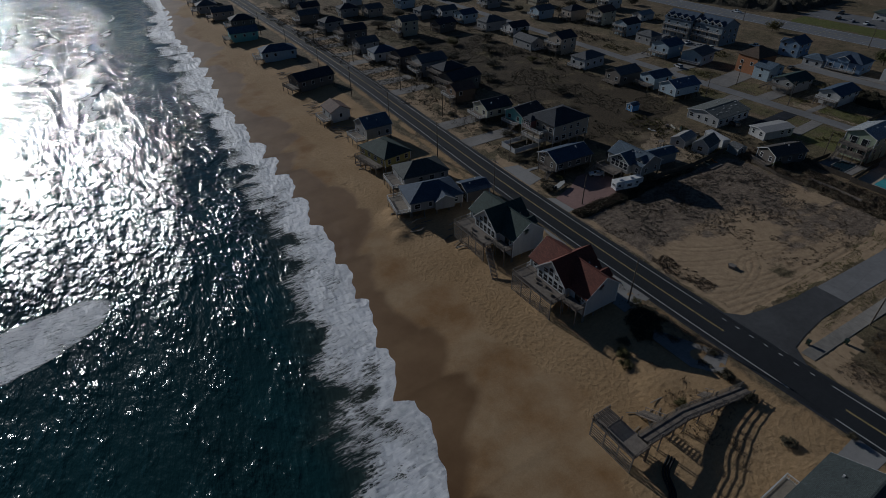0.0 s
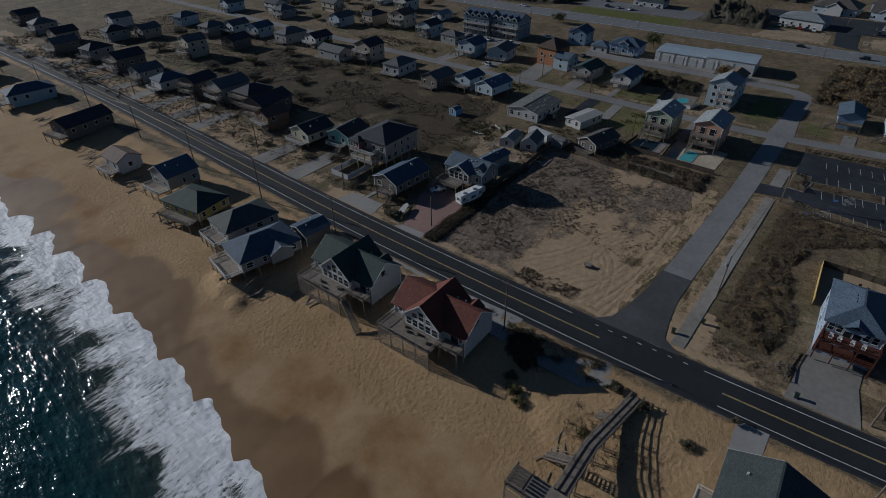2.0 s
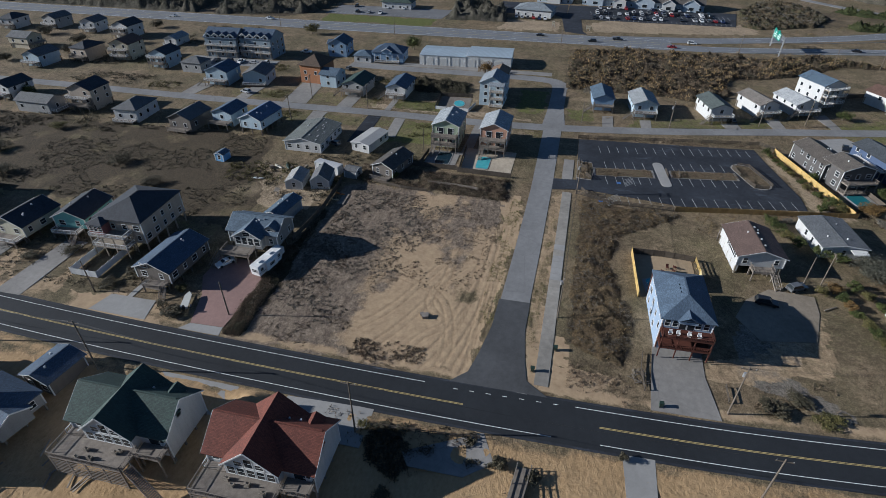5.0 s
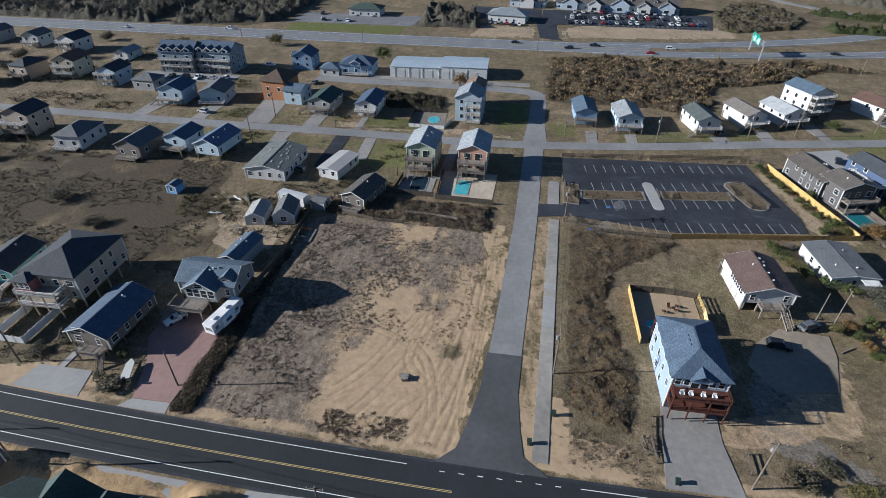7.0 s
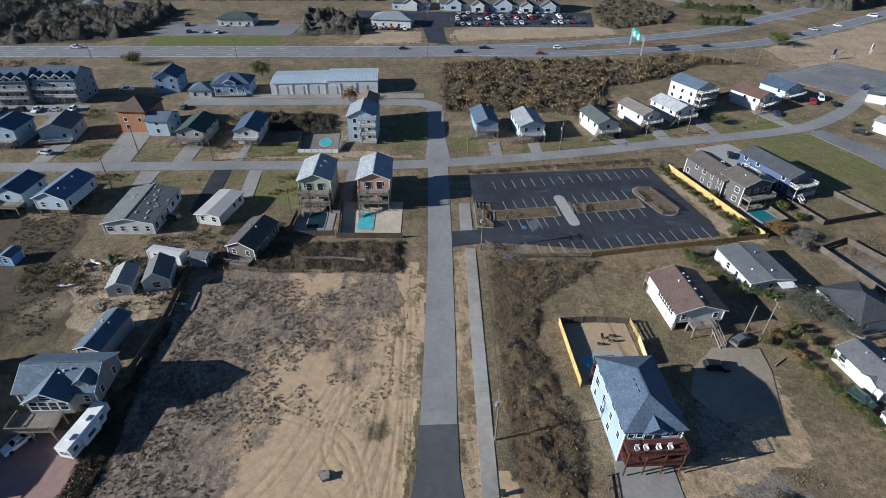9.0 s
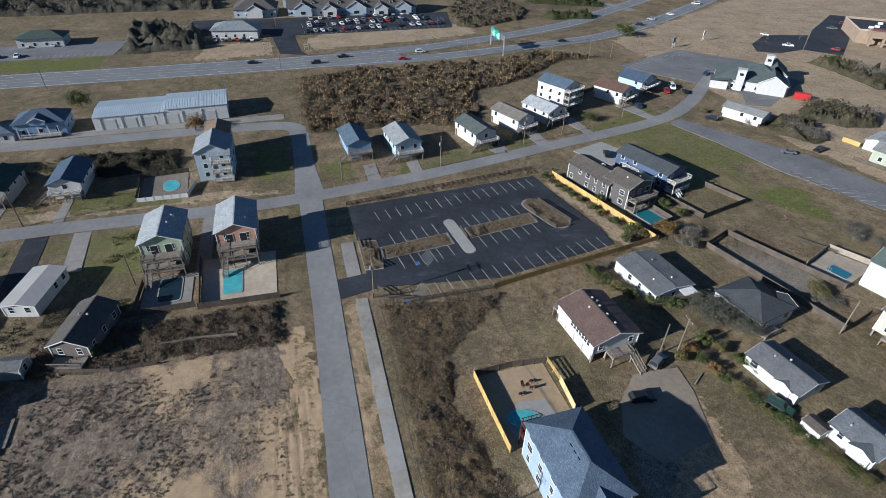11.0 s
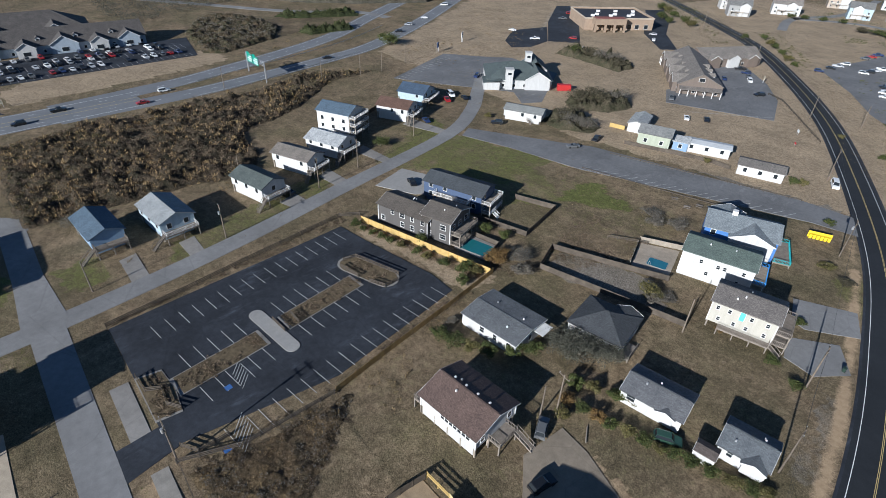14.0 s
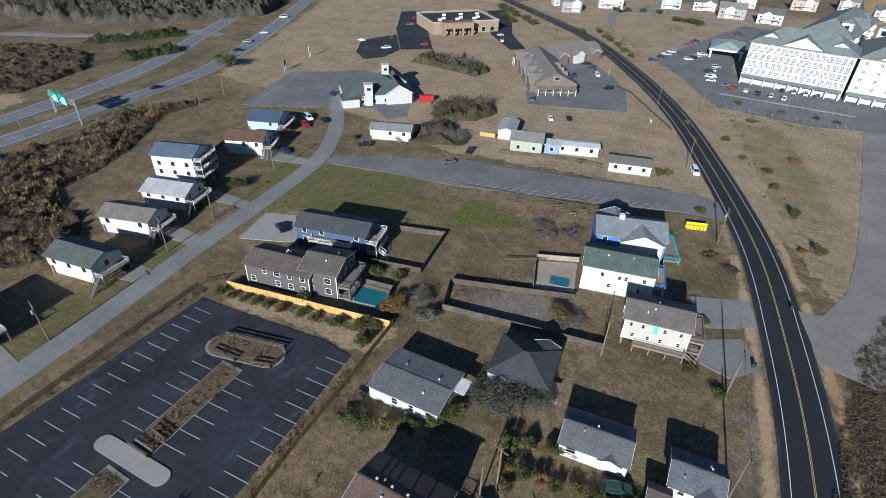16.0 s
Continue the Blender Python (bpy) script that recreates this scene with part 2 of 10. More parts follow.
# ---- geometry ----
class Geo:
    """Collects the faces of one mesh."""

    def __init__(self):
        self.v, self.f = [], []

    def hexa(self, p):
        """Eight corners: four below, four above, both the same way round."""
        i = len(self.v)
        self.v += [tuple(q) for q in p]
        self.f += [tuple(i + k for k in q) for q in ((3, 2, 1, 0), (4, 5, 6, 7), (0, 1, 5, 4), (1, 2, 6, 5), (2, 3, 7, 6), (3, 0, 4, 7))]
        return self

    def box(self, x0, y0, z0, x1, y1, z1):
        return self.hexa([(x0, y0, z0), (x1, y0, z0), (x1, y1, z0), (x0, y1, z0), (x0, y0, z1), (x1, y0, z1), (x1, y1, z1), (x0, y1, z1)])

    def beam(self, p, q, w=0.1, h=None):
        h = h or w
        p, q = Vector(p), Vector(q)
        d = (q - p).normalized()
        s = d.cross(Vector((0, 0, 1)))
        s = Vector((1, 0, 0)) if s.length < 1e-3 else s.normalized()
        u = s.cross(d)
        a, b = s * w / 2, u * h / 2
        return self.hexa([p - a - b, p + a - b, q + a - b, q - a - b, p - a + b, p + a + b, q + a + b, q - a + b])

    def slab(self, pts, thick=0.18):
        """A flat polygon, given round its top, thickened straight down."""
        i, n = len(self.v), len(pts)
        self.v += [tuple(p) for p in pts] + [(p[0], p[1], p[2] - thick) for p in pts]
        self.f.append(tuple(range(i, i + n)))
        self.f.append(tuple(range(i + 2 * n - 1, i + n - 1, -1)))
        for k in range(n):
            j = (k + 1) % n
            self.f.append((i + k, i + n + k, i + n + j, i + j))
        return self

    def pipe(self, pts, r, n=5):
        """One unbroken tube through many points."""
        i = len(self.v)
        P = [Vector(p) for p in pts]
        for k, p in enumerate(P):
            d = (P[min(k + 1, len(P) - 1)] - P[max(k - 1, 0)]).normalized()
            s = d.cross(Vector((0, 0, 1))).normalized()
            u = s.cross(d)
            for j in range(n):
                a = 2 * math.pi * j / n
                self.v.append(tuple(p + s * math.cos(a) * r + u * math.sin(a) * r))
        for k in range(len(P) - 1):
            for j in range(n):
                a, b = i + k * n + j, i + k * n + (j + 1) % n
                self.f.append((a, b, b + n, a + n))
        self.f.append(tuple(range(i + n - 1, i - 1, -1)))
        self.f.append(tuple(range(i + (len(P) - 1) * n, i + len(P) * n)))
        return self

    def prism(self, pts, z0, z1):
        return self.slab([(x, y, z1) for x, y in pts], z1 - z0)

    def tube(self, p, q, r0, r1=None, n=8):
        r1 = r0 if r1 is None else r1
        p, q = Vector(p), Vector(q)
        d = (q - p).normalized()
        s = d.cross(Vector((0, 0, 1)))
        s = Vector((1, 0, 0)) if s.length < 1e-3 else s.normalized()
        u = s.cross(d)
        i = len(self.v)
        for c, r in ((p, r0), (q, r1)):
            for k in range(n):
                a = 2 * math.pi * k / n
                self.v.append(tuple(c + s * math.cos(a) * r + u * math.sin(a) * r))
        for k in range(n):
            j = (k + 1) % n
            self.f.append((i + k, i + j, i + n + j, i + n + k))
        self.f.append(tuple(range(i + n - 1, i - 1, -1)))
        self.f.append(tuple(range(i + n, i + 2 * n)))
        return self

    def face(self, *pts):
        i = len(self.v)
        self.v += [tuple(p) for p in pts]
        self.f.append(tuple(range(i, i + len(pts))))
        return self

    def mesh(self, name, mat):
        me = bpy.data.meshes.new(name)
        me.from_pydata(self.v, [], self.f)
        bm = bmesh.new()
        bm.from_mesh(me)
        bmesh.ops.recalc_face_normals(bm, faces=bm.faces)
        bm.to_mesh(me)
        bm.free()
        me.materials.append(mat)
        return me


def part(name, geo, mat, parent, label=""):
    """One mesh object under a thing or a part; geo may be a mesh that is shared."""
    me = geo.mesh(name, mat) if isinstance(geo, Geo) else geo
    ob = new(name, me)
    ob.parent = parent
    return tagged(ob, label)


def thing(name, label, category, x=0, y=0, z=0, yaw=0, group="", kind=""):
    ob = new(name)
    ob.empty_display_size = 0.5
    ob.matrix_basis = pose(x, y, z, 0, 0, yaw)
    return tagged(ob, label, category, group, kind)


def single(name, geo, mat, label, category, m=None, group="", kind=""):
    ob = new(name, geo.mesh(name, mat) if isinstance(geo, Geo) else geo)
    if m is not None:
        ob.matrix_basis = m
    return tagged(ob, label, category, group, kind)


_mesh = {}


def shared(key, make, mat):
    """A mesh built once and used by all alike pieces."""
    k = (key, mat.name)
    if k not in _mesh:
        _mesh[k] = make().mesh(key[0], mat)
    return _mesh[k]


def place(ob, x, y, z=0, yaw=0):
    ob.matrix_basis = pose(x, y, z, 0, 0, yaw)
    return ob


def block(name, sx, sy, sz, mat, parent, x, y, z, yaw=0):
    """A shared box piece, centred in plan, standing on z."""
    key = (name, round(sx, 2), round(sy, 2), round(sz, 2))
    me = shared(key, lambda: Geo().box(-sx / 2, -sy / 2, 0, sx / 2, sy / 2, sz), mat)
    return place(part(name, me, mat, parent), x, y, z, yaw)


def strip(pts, half, z, thick=0.12, extend=0):
    """A ribbon of road along a line of points."""
    g = Geo()
    p = [Vector((x, y)) for x, y in pts]
    left, right = [], []
    for i, q in enumerate(p):
        a = (q - p[i - 1]).normalized() if i else (p[1] - q).normalized()
        b = (p[i + 1] - q).normalized() if i < len(p) - 1 else a
        d = (a + b).normalized()
        n = Vector((-d.y, d.x)) / max(0.5, a.dot(d))
        left.append(q + n * (half if not isinstance(half, (list, tuple)) else half[i]))
        right.append(q - n * (half if not isinstance(half, (list, tuple)) else half[i]))
    for i in range(len(p) - 1):
        g.slab([(*left[i], z), (*right[i], z), (*right[i + 1], z), (*left[i + 1], z)], thick)
    return g


def smooth_line(pts, n=6):
    """A rounder line through the points."""
    P = [Vector(p) for p in pts]
    out = []
    for i in range(len(P) - 1):
        a, b, c, d = P[max(i - 1, 0)], P[i], P[i + 1], P[min(i + 2, len(P) - 1)]
        for k in range(n):
            t = k / n
            out.append(0.5 * (2 * b + (c - a) * t + (2 * a - 5 * b + 4 * c - d) * t * t + (3 * b - a - 3 * c + d) * t ** 3))
    out.append(P[-1])
    return [(p.x, p.y) for p in out]


def offset(pts, k):
    out = []
    for i, (x, y) in enumerate(pts):
        x0, y0 = pts[max(i - 1, 0)]
        x1, y1 = pts[min(i + 1, len(pts) - 1)]
        d = math.hypot(x1 - x0, y1 - y0)
        out.append((x - (y1 - y0) / d * k, y + (x1 - x0) / d * k))
    return out


def inside(X, Y, poly):
    r = np.zeros(X.shape, bool)
    for i in range(len(poly)):
        (x0, y0), (x1, y1) = poly[i - 1], poly[i]
        if y0 == y1:
            continue
        c = ((y0 > Y) != (y1 > Y)) & (X < (x1 - x0) * (Y - y0) / (y1 - y0) + x0)
        r ^= c
    return r


def to_line(X, Y, pts):
    """Distance of many places to a line of points."""
    best = np.full(X.shape, 1e9)
    for (x0, y0), (x1, y1) in zip(pts, pts[1:]):
        dx, dy = x1 - x0, y1 - y0
        t = np.clip(((X - x0) * dx + (Y - y0) * dy) / (dx * dx + dy * dy + 1e-9), 0, 1)
        best = np.minimum(best, np.hypot(X - x0 - t * dx, Y - y0 - t * dy))
    return best


def value_noise(X, Y, size, seed=0):
    """Smooth random field, about 0 to 1."""
    r = np.random.RandomState(seed).rand(64, 64)
    u, v = X / size, Y / size
    i, j = np.floor(u).astype(int), np.floor(v).astype(int)
    a, b = u - i, v - j
    a, b = a * a * (3 - 2 * a), b * b * (3 - 2 * b)
    g = lambda p, q: r[p % 64, q % 64]
    return (g(i, j) * (1 - a) + g(i + 1, j) * a) * (1 - b) + (g(i, j + 1) * (1 - a) + g(i + 1, j + 1) * a) * b


def fractal(X, Y, size, seed=0, n=4):
    s, k, w = 0, 1.0, 0
    for o in range(n):
        s, w, k = s + k * value_noise(X, Y, size / 2 ** o, seed + o), w + k, k * 0.55
    return s / w


# ---- plan: roads, shore and land cover ----
BEACH_ROAD = smooth_line([(108, 900), (104, 480), (102.8, 400), (101.8, 300), (99.6, 230), (96.0, 165), (92.9, 110), (91.5, 60), (91.4, 20), (92.7, -20), (97.1, -64), (104.2, -100), (115.5, -140), (138.5, -194), (160.5, -238), (190, -284), (229, -336), (266, -371), (330, -425), (420, -495)], 5)
STREET = [(96.2, 30.7), (104, 30.3), (110, 30.0), (140, 28.6), (172, 27.4), (219, 26.4)]
STREET_END = [(221, 26.3), (240, 26.2), (271, 25.5)]
WAREHOUSE_ROAD = smooth_line([(263, 25.5), (270, 27), (273.5, 34), (275, 60), (275, 100), (276, 125)], 4)
MID_STREET = smooth_line([(224, 700), (222, 300), (219.5, 165), (219.5, 92), (218.6, 45), (221.3, 12), (226, -18), (233.2, -52), (244, -104), (257, -129), (273, -148.5), (290, -168)], 5)
HIGHWAY = smooth_line([(352, 900), (349, 420), (346.5, 235), (346, 100), (346.5, 20), (348, -30)], 5)
CARRIAGE_NEAR = smooth_line([(341, 0), (341.5, -35), (343.5, -62), (353.5, -122), (363, -157), (392, -213), (452, -308), (530, -430), (700, -700)], 5)
CARRIAGE_FAR = smooth_line([(353.5, 0), (357, -30), (363, -64), (388, -140), (421, -193), (478, -286), (550, -405), (720, -680)], 5)
SEA_LEVEL = -2.0


def shore(y):
    """The seaward edge of the dry sand: a long curve with lobes of spent waves, each rising slowly and ending in a short step."""
    base = np.interp(y, [-200, -40, 20, 38, 61, 72, 90, 110, 145, 218, 262, 307, 373, 487, 900], [2, 9, 21, 24.4, 27.2, 30, 33.8, 35.6, 37.0, 38.4, 40.5, 43.2, 44, 56, 70])
    w = y + 2.2 * np.sin(y / 13.0) + 1.4 * np.sin(y / 5.7 + 1)
    f = np.mod((w - 88.5) / 17.0, 1.0)
    lobe = np.clip(f / 0.62, 0, 1) ** 0.7 * np.clip((1 - f) / 0.10, 0, 1) ** 0.6
    return base + (3.4 + 1.2 * np.sin(y / 21.0)) * lobe + 0.35 * np.sin(y / 1.9) * lobe + 0.22 * np.sin(y / 0.8)


def dune(y):
    """Where the beach meets the dune and the house lots."""
    return np.interp(y, [-400, -60, 0, 30, 45, 60, 85, 110, 150, 205, 260, 900], [62, 62, 63, 63, 67, 65, 63, 62, 64, 69, 69, 80]) + 1.3 * np.sin(y / 5.3) + 0.8 * np.sin(y / 2.1 + 1)


def beach_height(X, Y):
    d, s = dune(Y), shore(Y)
    up = np.clip((X - d) / 14.0, 0, 1)
    z = -1.25 + 1.25 * up ** 0.8
    run = np.clip((d - X) / (d - s), 0, None)
    return np.where(X > d, z, -1.25 - 0.72 * run - 0.02 * np.clip(s - X, 0, None) - 0.03 * np.clip(s - X - 8, 0, 60))


LOT = [(97.5, 34.5), (166, 32.2), (166, 80), (150, 84), (132, 85.5), (97.5, 86)]
PARKING = [(175.6, 17.3), (211.5, 17.0), (215.3, -40.5), (205, -42.0), (184, -45.8), (176.5, -45.5), (171.3, -12)]
BACK_LOT = [(244, -115), (240.5, -108.5), (222, -114.5), (197, -120), (134, -145), (118, -148), (122, -158), (141, -156.5), (205, -138.5), (214, -132.5), (232, -122)]
HOTEL_ROAD = [(103, -113), (98, -114), (93.4, -127), (91.2, -150), (89.6, -214), (88.8, -258), (78, -262), (77, -214), (78, -140), (80, -100), (88, -95), (97.5, -96.5)]
HOTEL_LOT = [(142, -251.5), (106, -250.5), (88, -258), (40, -262), (40, -302), (80, -303), (141, -303), (150, -330), (147, -380), (140, -455), (160, -458), (172, -400), (189, -318), (166, -288), (151, -262)]
LODGE_LOT = [(213, -204), (174, -220), (183, -247), (196, -268), (228, -303), (238, -297), (229, -272), (212, -245), (222, -220)]
REST_LOT = [(309, -129), (275, -151), (262, -160), (250, -152), (246, -160), (268, -198), (300, -200), (312, -188), (327, -176)]
DRUG_LOT = [(311.8, -244.5), (345.8, -285.7), (377.3, -334.0), (367.6, -347.7), (298.0, -256.6)]
DRUG_SIDE = [(327.3, -224.2), (342.6, -247.2), (336.2, -273.0), (312.0, -244.1), (309.1, -225.8), (314.6, -216.0)]
DRUG_DRIVE = [(262, -284), (290, -312), (312, -352), (330, -380), (322, -392), (302, -366), (280, -322), (256, -292)]
CLINIC_LOT = [(396, 18), (396, -72), (434, -80), (437, 26), (404, 27)]
CLINIC_DRIVE = [(358, 14), (366, 17), (398, 18), (404, 27), (437, 27), (440, 72), (404, 74), (404, 62), (412, 44), (400, 30), (363, 27)]
LAWN_LOT = [(377, 180), (403, 178), (403, 100), (377, 103)]
FLAT = [BEACH_ROAD, STREET, STREET_END, WAREHOUSE_ROAD, MID_STREET, HIGHWAY, CARRIAGE_NEAR, CARRIAGE_FAR]


def axis(*spans):
    out = []
    for a, b, s in spans:
        out += list(np.arange(a, b, s))
    return np.array(out)


def grow(a, b, n):
    return a + (b - a) * np.linspace(0, 1, n) ** 2.2


gx = np.concatenate([grow(-60, -4000, 14)[::-1][:-1], axis((-60, 20, 4), (20, 95, 1.0), (95, 131, 0.32), (131, 250, 1.0), (250, 470, 2.5)), grow(470, 4500, 18)])
gy = np.concatenate([grow(-460, -4500, 16)[::-1][:-1], axis((-460, -170, 2.5), (-170, 33, 1.0), (33, 60, 0.32), (60, 215, 1.0), (215, 470, 2.5)), grow(470, 4500, 16)])
X, Y = np.meshgrid(gx, gy, indexing="ij")
WX = X + 5 * (fractal(X, Y, 9, 3) - 0.5) + 3 * (fractal(X, Y, 2.6, 5, 2) - 0.5)
WY = Y + 5 * (fractal(X, Y, 9, 8) - 0.5) + 3 * (fractal(X, Y, 2.6, 13, 2) - 0.5)
roads = np.full(X.shape, 1e9)
for line, half in zip(FLAT, (5.2, 3.1, 2.9, 3, 3, 9.5, 5.5, 6)):
    roads = np.minimum(roads, to_line(X, Y, line) - half)
Z = beach_height(X, Y)
land = X > dune(Y)
rough_land = np.clip((roads - 0.8) / 4, 0, 1)
Z -= np.where(land, rough_land * 0.14 * fractal(X, Y, 9, 21), 0)
mound = np.clip(1 - to_line(X, Y, [(84, 112), (82.5, 92), (82.5, 69), (83, 52)]) / 3.2, 0, 1) * np.clip((fractal(X, Y, 6, 77) - 0.45) * 4, 0, 1)
Z += mound * 0.7
for hx, hy, hr, hz in ((83.2, 71.6, 3.6, 2.0), (85.6, 69.2, 2.4, 1.0), (86.2, 99, 2.6, 0.9), (85.4, 94.5, 2.4, 0.8), (56.5, 110, 5.0, 1.7), (54.5, 104.5, 3.2, 1.1), (57.5, 115, 3.6, 1.3), (58.8, 107, 2.2, 1.0)):
    Z += hz * np.exp(-((X - hx) ** 2 + (Y - hy) ** 2) / (hr * hr * 0.45)) * (0.6 + 0.8 * fractal(X, Y, 1.8, 79, 3))
Z += np.where(~land & (X > shore(Y) + 3), 0.05 * (fractal(X, Y, 2.2, 31, 2) - 0.5) + 0.25 * (fractal(X, Y, 14, 33, 2) - 0.5), 0)
Z += np.where(land & (X < 84), 0.5 * (fractal(X, Y, 5, 41, 3) - 0.45), 0) * np.clip((roads - 0.5) / 2, 0, 1)
lot_mask = inside(WX, WY, LOT)
Z -= np.where(lot_mask & (roads > 1), 0.10 * fractal(X, Y, 3.4, 51, 3), 0)
for flat in (PARKING, BACK_LOT, HOTEL_ROAD, HOTEL_LOT, LODGE_LOT, REST_LOT, DRUG_LOT, DRUG_SIDE, DRUG_DRIVE, CLINIC_LOT, CLINIC_DRIVE, LAWN_LOT):
    near = inside(X, Y, flat) | (to_line(X, Y, flat + flat[:1]) < 2.5)
    Z = np.where(near, np.minimum(Z, -0.02), Z)
Z = np.where(roads < 0.8, np.minimum(Z, -0.02), Z)

# land cover: sand, green grass, dark brush, wet sand; and tan mulch, grey gravel, wheel tracks, bare soil
cover = np.zeros(X.shape + (4,), np.float32)
cover2 = np.zeros(X.shape + (4,), np.float32)
n1, n2 = fractal(X, Y, 26, 61), fractal(X, Y, 5, 67, 3)
sand = (X < dune(Y)) * 1.0
sand = np.maximum(sand, np.clip((87.5 + 3 * (n2 - 0.5) - X) / 4, 0, 1) * np.clip(0.35 + 1.3 * n1, 0, 1))
shoulder = np.clip(1 - np.abs(to_line(X, Y, BEACH_ROAD) - 6.6) / 2.4, 0, 1) * np.clip(1.6 * n2, 0, 1)
sand = np.maximum(sand, shoulder * np.where(Y > -150, 0.95, 0.25))
streaks = fractal(X * 0.6, Y, 8, 71, 5)
bare = lot_mask * np.clip((114 - WX + 30 * (streaks - 0.5)) / 14, 0, 1) * np.clip((64 - WY + 20 * (streaks - 0.5)) / 10, 0, 1)
bare = np.maximum(bare, lot_mask * np.clip((WX - 97) / 4, 0, 1) * np.clip((1.35 - np.abs(WY - 47) / 17) * 1.4, 0, 1) * np.clip((streaks - 0.3) * 3.4 + (146 - WX) / 60, 0, 1))
bare = np.maximum(bare, lot_mask * (WY < 36.5 + 1.5 * n2) * 0.9)
sand = np.maximum(sand, bare * 0.92)
sand = np.maximum(sand, inside(WX, WY, [(97, 100), (97, 128), (104, 128), (104, 103)]) * np.clip(1.6 * n2, 0, 1))
sand = np.maximum(sand, inside(WX, WY, [(97.5, 20), (97.5, 12), (103, 6), (104, 20)]) * 0.8)
sand = np.maximum(sand, inside(WX, WY, [(106, -9), (112, -32), (132, -36), (140, -33), (138, -26), (118, -20), (112, -9)]) * 0.55)
sand = np.maximum(sand, (inside(WX, WY, [(97, 130), (97, 420), (118, 420), (114, 130)]) & (n2 > 0.42)) * 0.6)
sand = np.maximum(sand, inside(WX, WY, [(97.5, 18), (112, 19), (113, 27), (97.5, 27)]) * 0.95)
sand = np.maximum(sand, inside(WX, WY, [(112, 22.6), (172, 20.8), (172, 24.4), (112, 27)]) * 0.62 * np.clip(0.4 + 1.1 * n2, 0, 1))
cover[..., 0] = sand
green = np.zeros(X.shape)
for poly, k in (([(357, 175), (376, 176), (376, 105), (357, 105)], 1.0), ([(174, -88), (186, -100), (207, -122), (196, -112)], 0.55), ([(190, -98), (176, -105), (170, -112), (188, -116)], 0.75),
                ([(97, 33), (97, 36), (165, 34.6), (165, 32.5)], 0.35), ([(236, -66), (228, -80), (196, -84), (186, -100), (214, -112), (240, -108), (250, -98)], 0.5), ([(232, -66), (236, -64), (262, -104), (250, -104)], 0.5), ([(150, -92), (190, -90), (196, -118), (160, -118)], 0.35), ([(118, 34), (118, 38), (158, 37), (158, 33)], 0.7), ([(225, 60), (236, 60), (236, 90), (225, 90)], 0.6), ([(225, 95), (236, 95), (236, 160), (225, 160)], 0.45),
                ([(225, 0), (236, -4), (245, -60), (230, -40)], 0.55), ([(228, 12), (228, 22), (240, 22), (240, 12)], 0.6), ([(195, 66), (214, 66), (214, 84), (195, 84)], 0.6), ([(205, 80), (215, 80), (215, 150), (206, 150)], 0.45),
                ([(150, 180), (190, 180), (190, 120), (150, 128)], 0.35), ([(110, -158), (136, -240), (116, -238), (93, -165)], 0.5), ([(240, -75), (262, -112), (250, -110), (236, -78)], 0.6), ([(100, -120), (106, -104), (122, -118), (112, -132)], 0.5),
                ([(233, -80), (246, -108), (206, -118), (205, -92)], 0.6), ([(110, -14), (170, -12), (170, -66), (108, -66)], 0.30), ([(140, -130), (210, -150), (300, -190), (300, -150), (240, -120), (150, -112)], 0.28), ([(98, -120), (150, -240), (150, -255), (92, -250), (92, -130)], 0.30), ([(300, -30), (360, -60), (440, -190), (430, -260), (330, -180)], 0.28), ([(130, 100), (190, 124), (190, 262), (140, 262)], 0.40), ([(232, 30), (258, 30), (258, 41), (232, 41)], 0.65), ([(224, 33), (229, 33), (229, 78), (224, 78)], 0.25)):
    green = np.maximum(green, inside(WX, WY, poly) * k)
cover[..., 1] = np.clip(1.06 * green, 0, 1) * np.clip(0.48 + 1.1 * n2, 0, 1)
brush = np.zeros(X.shape)
BRUSH = [(264, 24), (262, -20), (256, -34), (272, -44), (290, -46), (298, -70), (322, -104), (324, -128), (334, -100), (328, -60), (329, 0), (325, 22)]
for poly, k in ((BRUSH, 0.62), ([(163, 36), (176, 36), (177, 84), (166, 84)], 0.45), ([(107, 7), (118, 5), (140, 9), (152, 6), (166, -12), (169, 16), (110, 18.5)], 0.8), ([(132, 100), (190, 122), (190, 260), (140, 260), (138, 150)], 0.8),
                ([(98, 82), (130, 83.5), (130, 88), (98, 88)], 0.8), ([(98, 62), (112, 60), (130, 70), (150, 74), (150, 84), (98, 84)], 0.2), ([(380, 60), (420, 66), (420, 100), (380, 102)], 0.7), ([(358, 250), (440, 260), (440, 185), (385, 182), (362, 200)], 0.9), ([(395, -80), (460, -95), (450, -180), (420, -170)], 0.6),
                ([(246, 64), (262, 64), (262, 100), (246, 84)], 0.9), ([(78, 20), (84, 20), (82, 30), (70, 30), (70, 23)], 0.6), ([(88, -20), (76, -40), (70, -10), (84, -12)], 0.4), ([(84, -130), (92, -105), (97, -60), (88, -50), (60, -60), (60, -130)], 0.75)):
    brush = np.maximum(brush, inside(WX, WY, poly) * k)
cover[..., 2] = brush * np.clip(0.35 + 1.1 * fractal(X, Y, 7, 91, 3), 0, 1)
to_sea = X - shore(Y)
wet_edge = 6 + 9 * fractal(X * 0.5, Y, 20, 101, 3) + 5 * np.sin((Y + X * 0.6) / 11.0)
cover[..., 3] = np.clip((wet_edge - to_sea) / 2.5, 0, 1) * (to_sea < 40)
mulch = np.zeros(X.shape)
